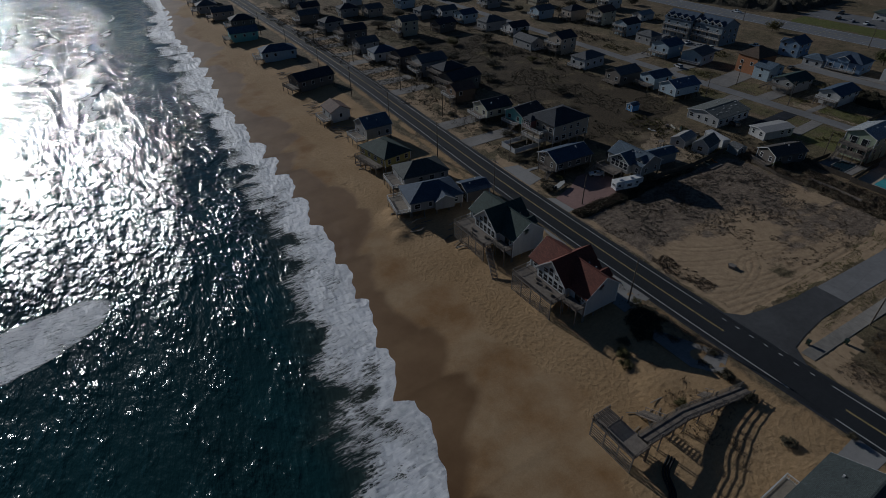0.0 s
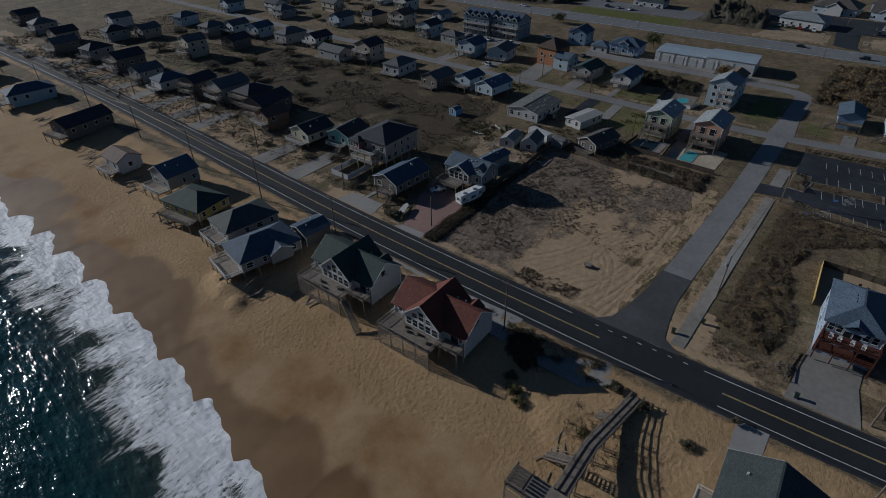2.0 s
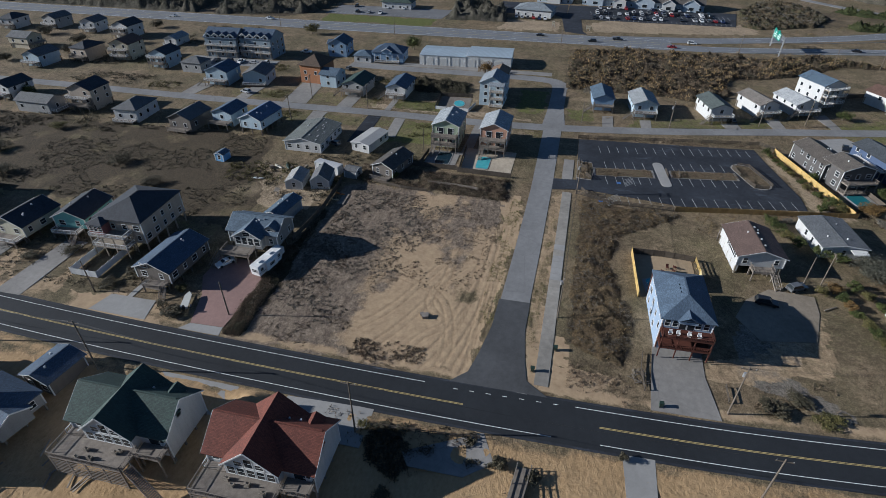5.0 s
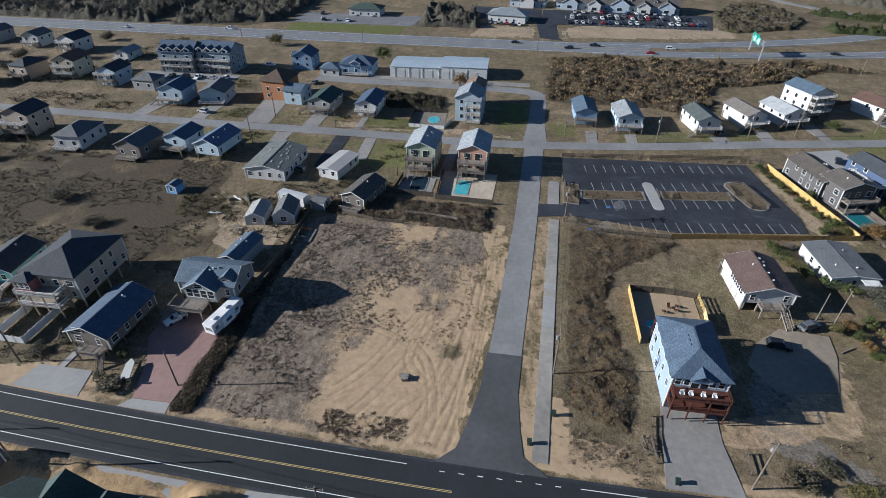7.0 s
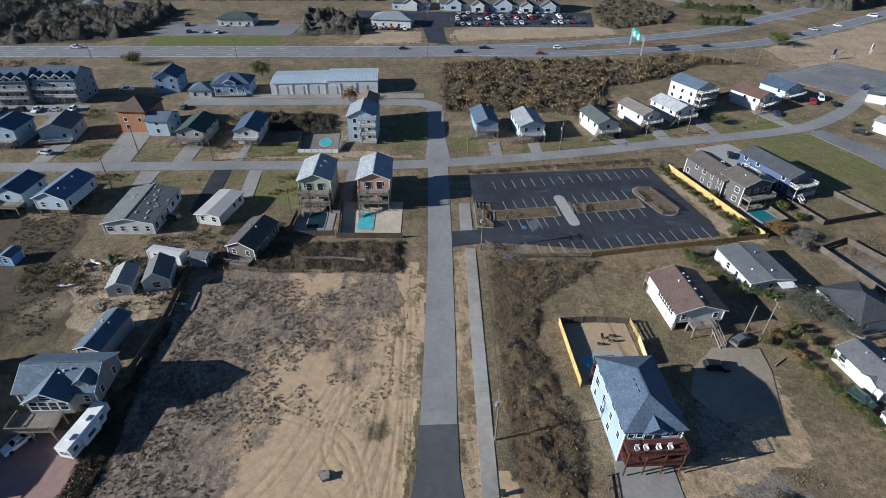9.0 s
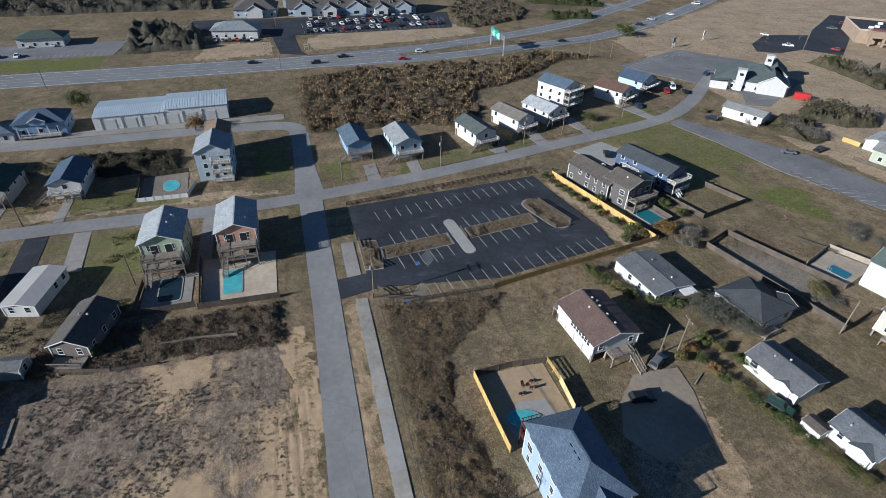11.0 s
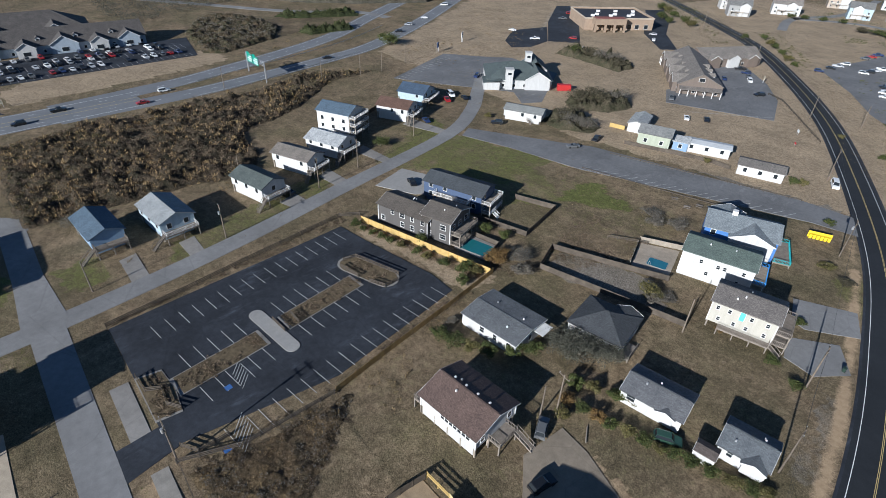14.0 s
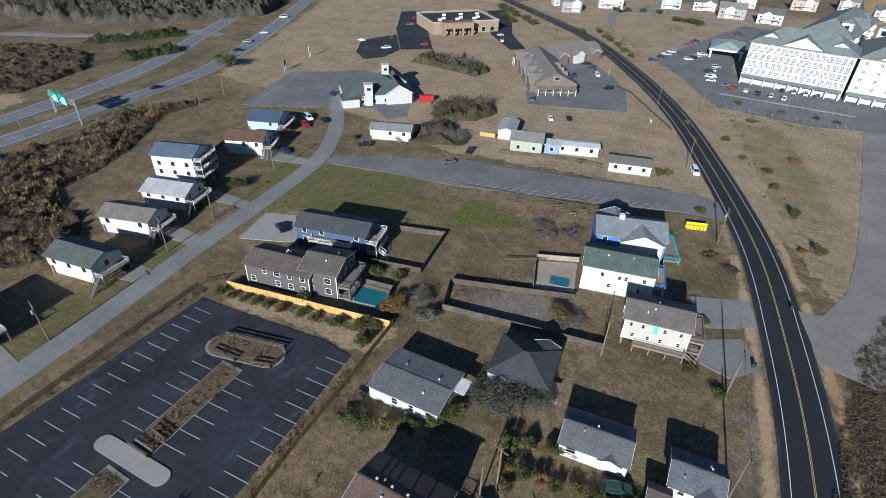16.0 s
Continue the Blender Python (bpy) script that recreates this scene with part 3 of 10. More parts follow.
for poly, k in (([(178.7, -284.6), (148.6, -280.5), (128.0, -226.4), (107.3, -143.8), (111.2, -141.1), (136.9, -196.9)], 0.9), ([(234.4, -434.6), (196.9, -440.4), (176.8, -417.0), (188.9, -324.1), (216.4, -348.4), (245.4, -381.3)], 1.0), ([(364, 24), (364, 12), (384, 12), (402, -2), (402, -84), (380, -80), (372, -40)], 1.0), ([(386, 62), (386, 30), (363, 30), (358, 66)], 0.9), ([(224, 44), (229, 44), (229, 98), (224, 96)], 0.8), ([(224, 33), (227, 36), (227, 50), (224, 50)], 0.8), ([(210, 32), (216, 32), (216, 46), (212, 50)], 0.5), ([(300, -200), (330, -180), (330, -130), (360, -190), (420, -300), (345, -270)], 0.45),
                ([(100, -120), (140, -200), (200, -300), (260, -370), (420, -500), (520, -430), (440, -310), (350, -150), (262, -150), (214, -140), (130, -160)], 0.85), ([(60, -500), (60, -120), (90, -110), (135, -200), (250, -365), (330, -430), (300, -560)], 0.8), ([(160, -460), (185, -368), (222, -362), (258, -388), (244, -448)], 0.7), ([(174, -48), (213, -43), (213.5, -46), (175, -56)], 0.85), ([(150, 104), (172, 98), (172, 118), (150, 120)], 0.6), ([(146, 90), (160, 88), (160, 104), (146, 108)], 0.75)):
    mulch = np.maximum(mulch, inside(WX, WY, poly) * k)
cover2[..., 0] = mulch * np.clip(0.62 + 0.75 * n1, 0, 1)
gravel = np.zeros(X.shape)
for poly, k in (([(140, -76), (168, -68), (172, -77), (148, -87)], 0.75), ([(148, -90), (156, -87), (160, -97), (152, -99)], 0.9), ([(126, -150), (170, -150), (205, -170), (212, -200), (176, -216), (150, -205)], 0.75), ([(103, -56), (107, -80), (110, -79), (107, -55)], 0.5), ([(118, -14), (136, -27), (128, -34), (112, -22), (104, -31), (101, -27), (110, -14)], 0.75),
                ([(112, 70), (150, 62), (160, 70), (150, 82), (120, 80)], 0.6)):
    gravel = np.maximum(gravel, inside(WX, WY, poly) * k)
cover2[..., 1] = gravel * np.clip(0.4 + n2, 0, 1)
smooth_sand = np.clip((dune(Y) - 9 + 6 * (n2 - 0.5) - X) / 5, 0, 1)
cover2[..., 1] = np.where(land, cover2[..., 1], smooth_sand)
track = np.zeros(X.shape)
for line in ([(98, 44), (106, 40), (122, 37.5), (150, 36.5)], [(98, 46), (108, 41.8), (124, 39.5), (146, 38)], [(99, 58), (108, 52), (124, 46), (140, 46)], [(101, 66), (112, 56), (128, 49), (140, 44)], [(100, 40), (118, 36), (150, 35)],
             [(112, 44), (116, 47.5), (123, 47), (134, 41)], [(110, -10), (118, -22), (130, -28)], [(106, -14), (116, -28), (126, -34)], [(99, 18), (106, 21.5), (120, 24)], [(84, 60), (70, 72), (66, 100)], [(58, 100), (55, 112), (60, 120)], [(61, 99), (57.5, 106), (55, 101)], [(98.5, 42), (104, 41), (114, 43), (120, 47), (124, 56)], [(99, 50), (106, 47), (112, 42), (126, 38.5)], [(98.5, 36.5), (110, 35.4), (128, 34.8)], [(98.2, 38.5), (104, 37), (120, 36)]):
    for side in (-0.85, 0.85):
        d = to_line(X, Y, offset(smooth_line(line, 5), side))
        worn_in = np.clip(0.4 + 1.2 * fractal(X, Y, 7, 115, 2), 0.2, 1)
        track = np.maximum(track, np.clip(1 - d / 0.34, 0, 1) * worn_in)
        Z += 0.022 * np.exp(-((d - 0.5) / 0.2) ** 2) * worn_in
cover2[..., 2] = track
Z -= 0.055 * track
soil = inside(WX, WY, [(97, 52), (118, 44), (165, 36), (165, 84), (97, 84)]) * np.clip(0.45 + 1.2 * fractal(X * 0.4, Y, 9, 111), 0, 1)
cover2[..., 3] = soil


def ground_material():
    n = Nodes("ground")
    p = n.pos()
    a = n.add("ShaderNodeAttribute")
    a.attribute_name = "cover"
    b = n.add("ShaderNodeAttribute")
    b.attribute_name = "cover2"
    ca, cb = n.add("ShaderNodeSeparateColor", Color=a.outputs[0]).outputs, n.add("ShaderNodeSeparateColor", Color=b.outputs[0]).outputs
    big, mid, fine = n.noise(p, 0.045, 6, 0.65), n.noise(p, 0.5, 6, 0.72), n.noise(p, 4.0, 5, 0.75)
    tuft = n.ramp(n.noise(p, 1.1, 6, 0.7), 0.36, 0.64, (0.76, 0.75, 0.73, 1), (1.16, 1.16, 1.16, 1))
    streak = n.noise(n.add("ShaderNodeMapping", Vector=p, Rotation=(0, 0, 0.05), Scale=(0.42, 1.0, 1.0)).outputs[0], 0.62, 8, 0.74)
    grain = n.mix(1.0, tuft, n.ramp(fine, 0.35, 0.65, (0.58, 0.58, 0.58, 1), (1.40, 1.40, 1.40, 1)), "MULTIPLY")

    def patch(mask, lo, hi):
        return n.ramp(n.math("ADD", mask, n.math("MULTIPLY", n.math("SUBTRACT", mid, 0.5), 0.9)), lo, hi)
    dry = n.mix(n.ramp(mid, 0.35, 0.65), (0.195, 0.150, 0.100, 1), (0.335, 0.262, 0.178, 1))
    dry = n.mix(n.ramp(big, 0.42, 0.62), dry, n.mix(n.ramp(fine, 0.3, 0.7), (0.138, 0.118, 0.072, 1), (0.235, 0.198, 0.124, 1)))
    col = dry
    fleck = n.ramp(n.noise(p, 0.22, 8, 0.8), 0.40, 0.62, (0.74, 0.75, 0.72, 1), (1.2, 1.18, 1.16, 1))
    col = n.mix(1.0, col, fleck, "MULTIPLY")
    col = n.mix(patch(cb[1], 0.35, 0.65), col, n.mix(n.ramp(fine, 0.3, 0.7), (0.19, 0.17, 0.145, 1), (0.33, 0.30, 0.26, 1)))
    col = n.mix(patch(cb[0], 0.4, 0.7), col, n.mix(n.ramp(mid, 0.3, 0.7), (0.35, 0.272, 0.185, 1), (0.50, 0.405, 0.292, 1)))
    drift = n.ramp(n.noise(p, 0.07, 9, 0.78), 0.38, 0.64, (0.78, 0.775, 0.76, 1), (1.2, 1.18, 1.15, 1))
    col = n.mix(1.0, col, drift, "MULTIPLY")
    col = n.mix(patch(b.outputs["Alpha"], 0.35, 0.7), col, n.mix(n.ramp(n.math("ADD", n.math("MULTIPLY", streak, 0.5), n.math("MULTIPLY", n.noise(p, 0.9, 7, 0.75), 0.5)), 0.42, 0.60), (0.15, 0.117, 0.092, 1), (0.36, 0.29, 0.22, 1)))
    col = n.mix(patch(ca[1], 0.35, 0.75), col, n.mix(n.ramp(mid, 0.3, 0.7), (0.10, 0.12, 0.032, 1), (0.20, 0.21, 0.07, 1)))
    col = n.mix(patch(ca[2], 0.4, 0.7), col, n.mix(n.ramp(fine, 0.3, 0.7), (0.058, 0.046, 0.030, 1), (0.135, 0.105, 0.068, 1)))
    ripple = n.noise(n.add("ShaderNodeMapping", Vector=p, Rotation=(0, 0, 0.5), Scale=(1.0, 2.2, 1.0)).outputs[0], 0.9, 4, 0.6)
    foot = n.add("ShaderNodeTexVoronoi", Vector=p, Scale=1.1).outputs[0]
    dry_sand = n.mix(n.ramp(big, 0.3, 0.7), (0.46, 0.305, 0.155, 1), (0.56, 0.395, 0.225, 1))
    smooth = n.ramp(cb[1], 0.2, 0.8)
    flat_sand = n.mix(n.ramp(n.noise(p, 0.09, 5, 0.6), 0.36, 0.64), (0.34, 0.195, 0.085, 1), (0.49, 0.35, 0.205, 1))
    flat_sand = n.mix(1.0, flat_sand, n.ramp(n.noise(p, 3.0, 4), 0.3, 0.7, (0.93, 0.93, 0.93, 1), (1.06, 1.06, 1.06, 1)), "MULTIPLY")
    dry_sand = n.mix(1.0, dry_sand, n.ramp(ripple, 0.3, 0.7, (0.86, 0.85, 0.84, 1), (1.08, 1.08, 1.08, 1)), "MULTIPLY")
    dry_sand = n.mix(1.0, dry_sand, n.ramp(foot, 0.05, 0.4, (0.86, 0.85, 0.83, 1), (1.0, 1.0, 1.0, 1)), "MULTIPLY")
    lot_sand = n.mix(n.ramp(n.noise(p, 0.55, 7, 0.7), 0.36, 0.60), (0.42, 0.305, 0.195, 1), (0.53, 0.395, 0.25, 1))
    inland = n.ramp(n.math("DIVIDE", n.add("ShaderNodeSeparateXYZ", Vector=p).outputs[0], 100.0), 0.955, 0.965)
    col = n.mix(patch(ca[0], 0.35, 0.65), col, n.mix(inland, n.mix(smooth, dry_sand, flat_sand), lot_sand))
    wet = n.ramp(a.outputs["Alpha"], 0.1, 0.9)
    wetcol = n.mix(n.ramp(big, 0.35, 0.65), (0.18, 0.098, 0.042, 1), (0.29, 0.18, 0.09, 1))
    col = n.mix(wet, col, wetcol)
    col = n.mix(n.ramp(cb[2], 0.2, 0.9, (0, 0, 0, 1), (0.38, 0.38, 0.38, 1)), col, n.mix(1.0, col, (0.5, 0.46, 0.42, 1), "MULTIPLY"))
    dry_grain = n.mix(n.math("MAXIMUM", wet, n.math("MULTIPLY", n.ramp(ca[0], 0.4, 0.75), 0.86)), grain, (1, 1, 1, 1))
    col = n.mix(1.0, col, dry_grain, "MULTIPLY")
    h = n.math("ADD", n.math("MULTIPLY", n.math("MULTIPLY", foot, n.math("SUBTRACT", 1.0, inland)), 0.75), n.math("ADD", fine, n.math("MULTIPLY", mid, 0.7)))
    bmp = n.add("ShaderNodeBump", Height=h, Distance=0.30)
    beach = n.math("SUBTRACT", 1.0, inland)
    still = n.math("MULTIPLY", smooth, n.math("MULTIPLY", beach, n.ramp(ca[0], 0.5, 0.9)))
    n.put(bmp, "Strength", n.math("MULTIPLY", n.ramp(a.outputs["Alpha"], 0.0, 0.8, (0.5, 0.5, 0.5, 1), (0.04, 0.04, 0.04, 1)), n.math("MULTIPLY", n.math("SUBTRACT", 1.0, n.math("MULTIPLY", still, 0.9)), n.math("SUBTRACT", 1.0, n.math("MULTIPLY", n.math("MULTIPLY", inland, n.ramp(ca[0], 0.4, 0.8)), 0.55)))))
    n.t.links.new(bmp.outputs[0], n.b.inputs["Normal"])
    rough = n.ramp(a.outputs["Alpha"], 0.1, 1.0, (0.92, 0.92, 0.92, 1), (0.55, 0.55, 0.55, 1))
    col = n.mix(1.0, col, (0.775, 0.765, 0.75, 1), "MULTIPLY")
    return n.done(col, rough, 0.0, 0.2)


def grid_mesh(name, X, Y, Z, mat, layers=()):
    a, b = X.shape
    me = bpy.data.meshes.new(name)
    i = np.arange(a * b).reshape(a, b)
    f = np.stack([i[:-1, :-1], i[1:, :-1], i[1:, 1:], i[:-1, 1:]], -1).reshape(-1, 4)
    me.vertices.add(a * b)
    me.vertices.foreach_set("co", np.stack([X, Y, Z], -1).astype(np.float32).ravel())
    me.loops.add(f.size)
    me.loops.foreach_set("vertex_index", f.astype(np.int32).ravel())
    me.polygons.add(len(f))
    me.polygons.foreach_set("loop_start", np.arange(0, f.size, 4, dtype=np.int32))
    me.update(calc_edges=True)
    me.polygons.foreach_set("use_smooth", np.ones(len(f), bool))
    for key, data in layers:
        at = me.attributes.new(key, "FLOAT_COLOR", "POINT")
        at.data.foreach_set("color", data.astype(np.float32).ravel())
    me.materials.append(mat)
    me.validate()
    return me


tagged(new("ground", grid_mesh("ground", X, Y, Z, ground_material(), (("cover", cover), ("cover2", cover2)))), "golden beach sand, dry brown grass and bare sandy soil", "ground", kind="structure")


def ground_z(x, y):
    i = min(max(np.searchsorted(gx, x) - 1, 0), len(gx) - 2)
    j = min(max(np.searchsorted(gy, y) - 1, 0), len(gy) - 2)
    return float(Z[i:i + 2, j:j + 2].mean())


# ---- the sea: one sheet that ends in a scalloped edge of foam ----
def sea():
    d = np.concatenate([axis((0, 4, 0.35), (4, 40, 0.7), (40, 110, 1.6)), grow(110, 4500, 22)])
    sy = np.concatenate([grow(10, -4500, 14)[::-1][:-1], axis((10, 190, 0.7), (190, 430, 1.2)), grow(430, 4500, 18)])
    D, SY = np.meshgrid(d, sy, indexing="ij")
    SX = shore(SY) - D
    SX = np.where(D > 60, (np.interp(SY, [-4500, 4500], [30, 30]) - D) * np.clip((D - 60) / 60, 0, 1) + SX * (1 - np.clip((D - 60) / 60, 0, 1)), SX)
    deep = np.clip(D / 30, 0, 1)
    wob = SX + 6 * (fractal(SX * 0.3, SY, 40, 201, 3) - 0.5)
    swell = 0.5 * np.sin(wob / 9.5 + 0.6 * np.sin(SY / 40.0)) * np.clip((D - 14) / 25, 0, 1)
    chop = 0.28 * (fractal(SX, SY * 0.45, 5.0, 211, 4) - 0.5)
    crest = 0
    foam = np.zeros(SX.shape)
    for k, (c, amp, lo, hi, curve) in enumerate(((12, 0.4, 20, 60, 4.0), (48, 1.1, 235, 380, 9.0), (66, 0.9, 300, 460, 9.0), (95, 0.8, 200, 320, 9.0), (80, 0.8, 380, 540, 7.0), (36, 0.6, 330, 460, 5.0))):
        line = c + curve * (fractal(SY, SY * 0 + k * 9.0, 22, 221 + k, 3) - 0.5) * 2
        on = np.clip((SY - lo) / 12, 0, 1) * np.clip((hi - SY) / 12, 0, 1) * np.clip(2.2 * fractal(SY, SY * 0 + 3.0 * k, 18, 231 + k, 2) - 0.3, 0, 1)
        e = D - line
        crest = crest + 0.45 * amp * on * np.exp(-(e / 2.2) ** 2)
        foam = np.maximum(foam, on * np.exp(-((e - 2.0) / np.where(e > 2, 2.2, 2.6)) ** 2) * (0.85 if k else 0.5))
    # a spent breaker, flattened into a sheet of foam
    px, py = SX + 33 + 3 * (fractal(SX, SY, 7, 223, 3) - 0.5), SY - 111.5 - 0.35 * (SX + 33) + 3 * (fractal(SX, SY, 6, 225, 3) - 0.5)
    foam = np.maximum(foam, np.clip((1 - (px / 21) ** 2 - (py / 9.5) ** 2) * 2.4, 0, 0.74))
    band = 19 + 6 * (fractal(SY, SY * 0, 24, 241, 3) - 0.5) * 2
    swash = np.clip((band + 2 - D) / 13, 0, 1) ** 1.2 * (0.72 + 0.9 * (fractal(SX, SY, 9, 251, 3) - 0.5))
    swash = np.maximum(swash, np.clip((5.8 + 9 * (fractal(SX, SY, 13, 253, 2) - 0.5) - D) / 4, 0, 1) * 0.86)
    foam = np.maximum(foam, swash)
    foam = np.maximum(foam, np.exp(-(D / 0.5) ** 2) * 0.95)
    gaps = np.clip((fractal(SX + SY * 0.2, SY, 12, 261, 3) - 0.55) * 5, 0, 1) * np.clip((D - 2) / 4, 0, 1)
    foam = np.clip(foam - 0.5 * gaps, 0, 1)
    floor = beach_height(SX, SY)
    SZ = np.maximum(SEA_LEVEL + (swell + chop * np.clip(D / 12, 0.03, 1) + crest) * np.clip(D / 10, 0, 1), floor + 0.05)
    SZ = np.where(D < 0.2, floor + 0.0, SZ)
    n = Nodes("sea_water")
    p = n.pos()
    at = n.add("ShaderNodeAttribute")
    at.attribute_name = "foam"
    fo = n.add("ShaderNodeSeparateColor", Color=at.outputs[0]).outputs
    st = n.add("ShaderNodeMapping", Vector=p, Rotation=(0, 0, 0.25), Scale=(1.0, 0.42, 1.0)).outputs[0]
    flow = n.add("ShaderNodeMapping", Vector=p, Rotation=(0, 0, -0.42), Scale=(0.28, 1.0, 1.0)).outputs[0]
    warp = n.add("ShaderNodeTexNoise", Vector=p, Scale=0.45, Detail=6.0, Roughness=0.65).outputs[1]
    lace = n.noise(n.mix(0.8, flow, warp, "ADD"), 1.5, 9, 0.78)
    web = None
    for scale, edge in ((0.55, 0.10), (1.25, 0.13), (2.8, 0.17)):
        vor = n.add("ShaderNodeTexVoronoi", Vector=n.mix(1.0, flow, warp, "ADD"), Scale=scale)
        vor.feature = "DISTANCE_TO_EDGE"
        v = n.ramp(vor.outputs[0], 0.0, edge, (1, 1, 1, 1), (0, 0, 0, 1))
        web = v if web is None else n.math("MAXIMUM", web, n.math("MULTIPLY", v, 0.85))
    k = n.math("ADD", fo[0], n.math("MULTIPLY", n.math("SUBTRACT", lace, 0.5), 2.0))
    k = n.math("ADD", k, n.math("MULTIPLY", web, n.math("MULTIPLY", n.ramp(fo[0], 0.10, 0.45), 0.42)))
    fac = n.ramp(k, 0.50, 0.78)
    deepc = n.ramp(n.noise(st, 0.03, 4), 0.35, 0.65, (0.007, 0.026, 0.027, 1), (0.011, 0.046, 0.050, 1))
    shoal = n.mix(n.ramp(fo[1], 0.0, 1.0), deepc, (0.060, 0.062, 0.045, 1))
    foamc = n.ramp(lace, 0.36, 0.64, (0.72, 0.74, 0.77, 1), (1.0, 1.0, 1.0, 1))
    n.put(n.b, "Base_Color", n.mix(fac, shoal, foamc))
    n.put(n.b, "Roughness", n.ramp(fac, 0.0, 0.6, (0.12, 0.12, 0.12, 1), (0.55, 0.55, 0.55, 1)))
    n.put(n.b, "Specular_IOR_Level", 0.7)
    n.b.inputs["IOR"].default_value = 1.33
    w1, w2, w3 = n.noise(st, 0.24, 2.0, 0.5), n.noise(st, 0.95, 2.0, 0.5), n.noise(st, 2.6, 2.0, 0.5)
    hgt = n.math("ADD", n.math("ADD", n.math("MULTIPLY", w1, 0.32), n.math("MULTIPLY", w3, 0.06)), n.math("ADD", n.math("MULTIPLY", w2, 0.46), n.math("MULTIPLY", n.math("MULTIPLY", fac, lace), 0.55)))
    gust = n.ramp(n.noise(st, 0.16, 3, 0.6), 0.42, 0.64, (0.75, 0.75, 0.75, 1), (1.9, 1.9, 1.9, 1))
    hgt = n.math("MULTIPLY", hgt, n.math("MAXIMUM", gust, n.math("MULTIPLY", fac, 0.7)))
    bp = n.add("ShaderNodeBump", Height=hgt, Strength=1.0, Distance=0.74)
    n.t.links.new(bp.outputs[0], n.b.inputs["Normal"])
    layer = np.zeros(SX.shape + (4,), np.float32)
    layer[..., 0], layer[..., 1], layer[..., 3] = foam, np.clip(1 - D / 20, 0, 1), 1
    layer = layer[::-1]
    me = grid_mesh("water", SX[::-1], SY[::-1], SZ[::-1], n.m, (("foam", layer),))
    tagged(new("water", me), "dark teal sea with white foam washing up the sand", "sea", kind="structure")


sea()


# ---- roads ----
def road(name, label, geo, mat):
    return tagged(new(name, geo.mesh(name, mat)), label, "road", kind="structure")


def dashes(parent, line, step, length, w, mat, z, skip=()):
    acc, name = 0.0, "lane_dash"
    for (x0, y0), (x1, y1) in zip(line, line[1:]):
        d = math.hypot(x1 - x0, y1 - y0)
        while acc < d:
            t = acc / d
            x, y = x0 + (x1 - x0) * t, y0 + (y1 - y0) * t
            block(name, length, w, 0.012, mat, parent, x, y, z, math.degrees(math.atan2(y1 - y0, x1 - x0)))
            acc += step
        acc -= d


def clip_line(line, y0, y1):
    return [p for p in line if y0 <= p[1] <= y1]


RZ = 0.04
beach_road = road("road", "dark new asphalt beach road with painted lines", strip(BEACH_ROAD, 4.5, RZ), asphalt_new)
part("road_shoulder", strip(BEACH_ROAD, 5.0, RZ - 0.025), asphalt_lot, beach_road, "dark worn asphalt shoulder")
fine_line = smooth_line(BEACH_ROAD[::3] if len(BEACH_ROAD) % 3 == 1 else BEACH_ROAD, 2)
for side in (-0.11, 0.11):
    for a, b in ((35.5, 900), (-900, 16)):
        part("centre_line", strip(clip_line(offset(fine_line, side), a, b), 0.05, RZ + 0.016, 0.01), line_yellow, beach_road)
part("edge_line", strip(clip_line(offset(fine_line, -3.45), 18, 900), 0.06, RZ + 0.016, 0.01), line_white, beach_road)
part("edge_line", strip(clip_line(offset(fine_line, -3.45), -900, 13), 0.06, RZ + 0.016, 0.01), line_white, beach_road)
part("edge_line", strip(clip_line(offset(fine_line, 3.5), 41, 900), 0.06, RZ + 0.016, 0.01), line_white, beach_road)
part("edge_line", strip(clip_line(offset(fine_line, 3.5), -900, 18), 0.06, RZ + 0.016, 0.01), line_white, beach_road)
for y in np.arange(19.5, 40, 3.0):
    block("lane_dash", 0.12, 0.9, 0.012, line_white, beach_road, float(np.interp(y, [0, 60], [95.2, 93.9])), float(y), RZ + 0.004)

street = road("road", "pale grey worn asphalt side street", strip(STREET, [6.0, 4.2, 3.2, 3.1, 3.0, 3.2], RZ + 0.012), asphalt_old)
part("fresh_apron", Geo().prism([(96.0, 39), (96.0, 21), (99, 25.0), (104, 25.8), (112, 26.5), (121, 26.2), (121, 33.0), (112, 33.4), (104, 34.8), (99, 36)], RZ - 0.03, RZ + 0.02), paved("apron_asphalt", (0.07, 0.072, 0.075), 0.85, 0, 0.25, 0.2), street, "newer dark asphalt apron")
road("road", "pale grey asphalt street beyond the crossing", strip(STREET_END, [4.2, 3.0, 3.0], RZ + 0.008), asphalt_old)
road("road", "grey asphalt lane before the warehouse", strip(WAREHOUSE_ROAD, 3.4, RZ - 0.004), asphalt_old)
road("road", "grey asphalt neighbourhood street", strip(MID_STREET, 2.9, RZ), asphalt_old)
highway = road("road", "wide grey multi-lane highway", strip(HIGHWAY, 9.6, RZ - 0.01), asphalt_hwy)
for k in (-1.9, 1.9):
    part("edge_line", strip(offset(HIGHWAY, k), 0.08, RZ + 0.006, 0.01), line_yellow, highway)
for k in (-8.7, 8.7):
    part("edge_line", strip(offset(HIGHWAY, k), 0.08, RZ + 0.006, 0.01), line_white, highway)
for k in (-5.3, 5.3):
    dashes(highway, clip_line(offset(HIGHWAY, k), -40, 330)[::-1], 12, 3, 0.13, line_white, RZ - 0.008)
near_way = road("road", "near carriageway of the grey highway", strip(CARRIAGE_NEAR, 5.4, RZ - 0.022), asphalt_hwy)
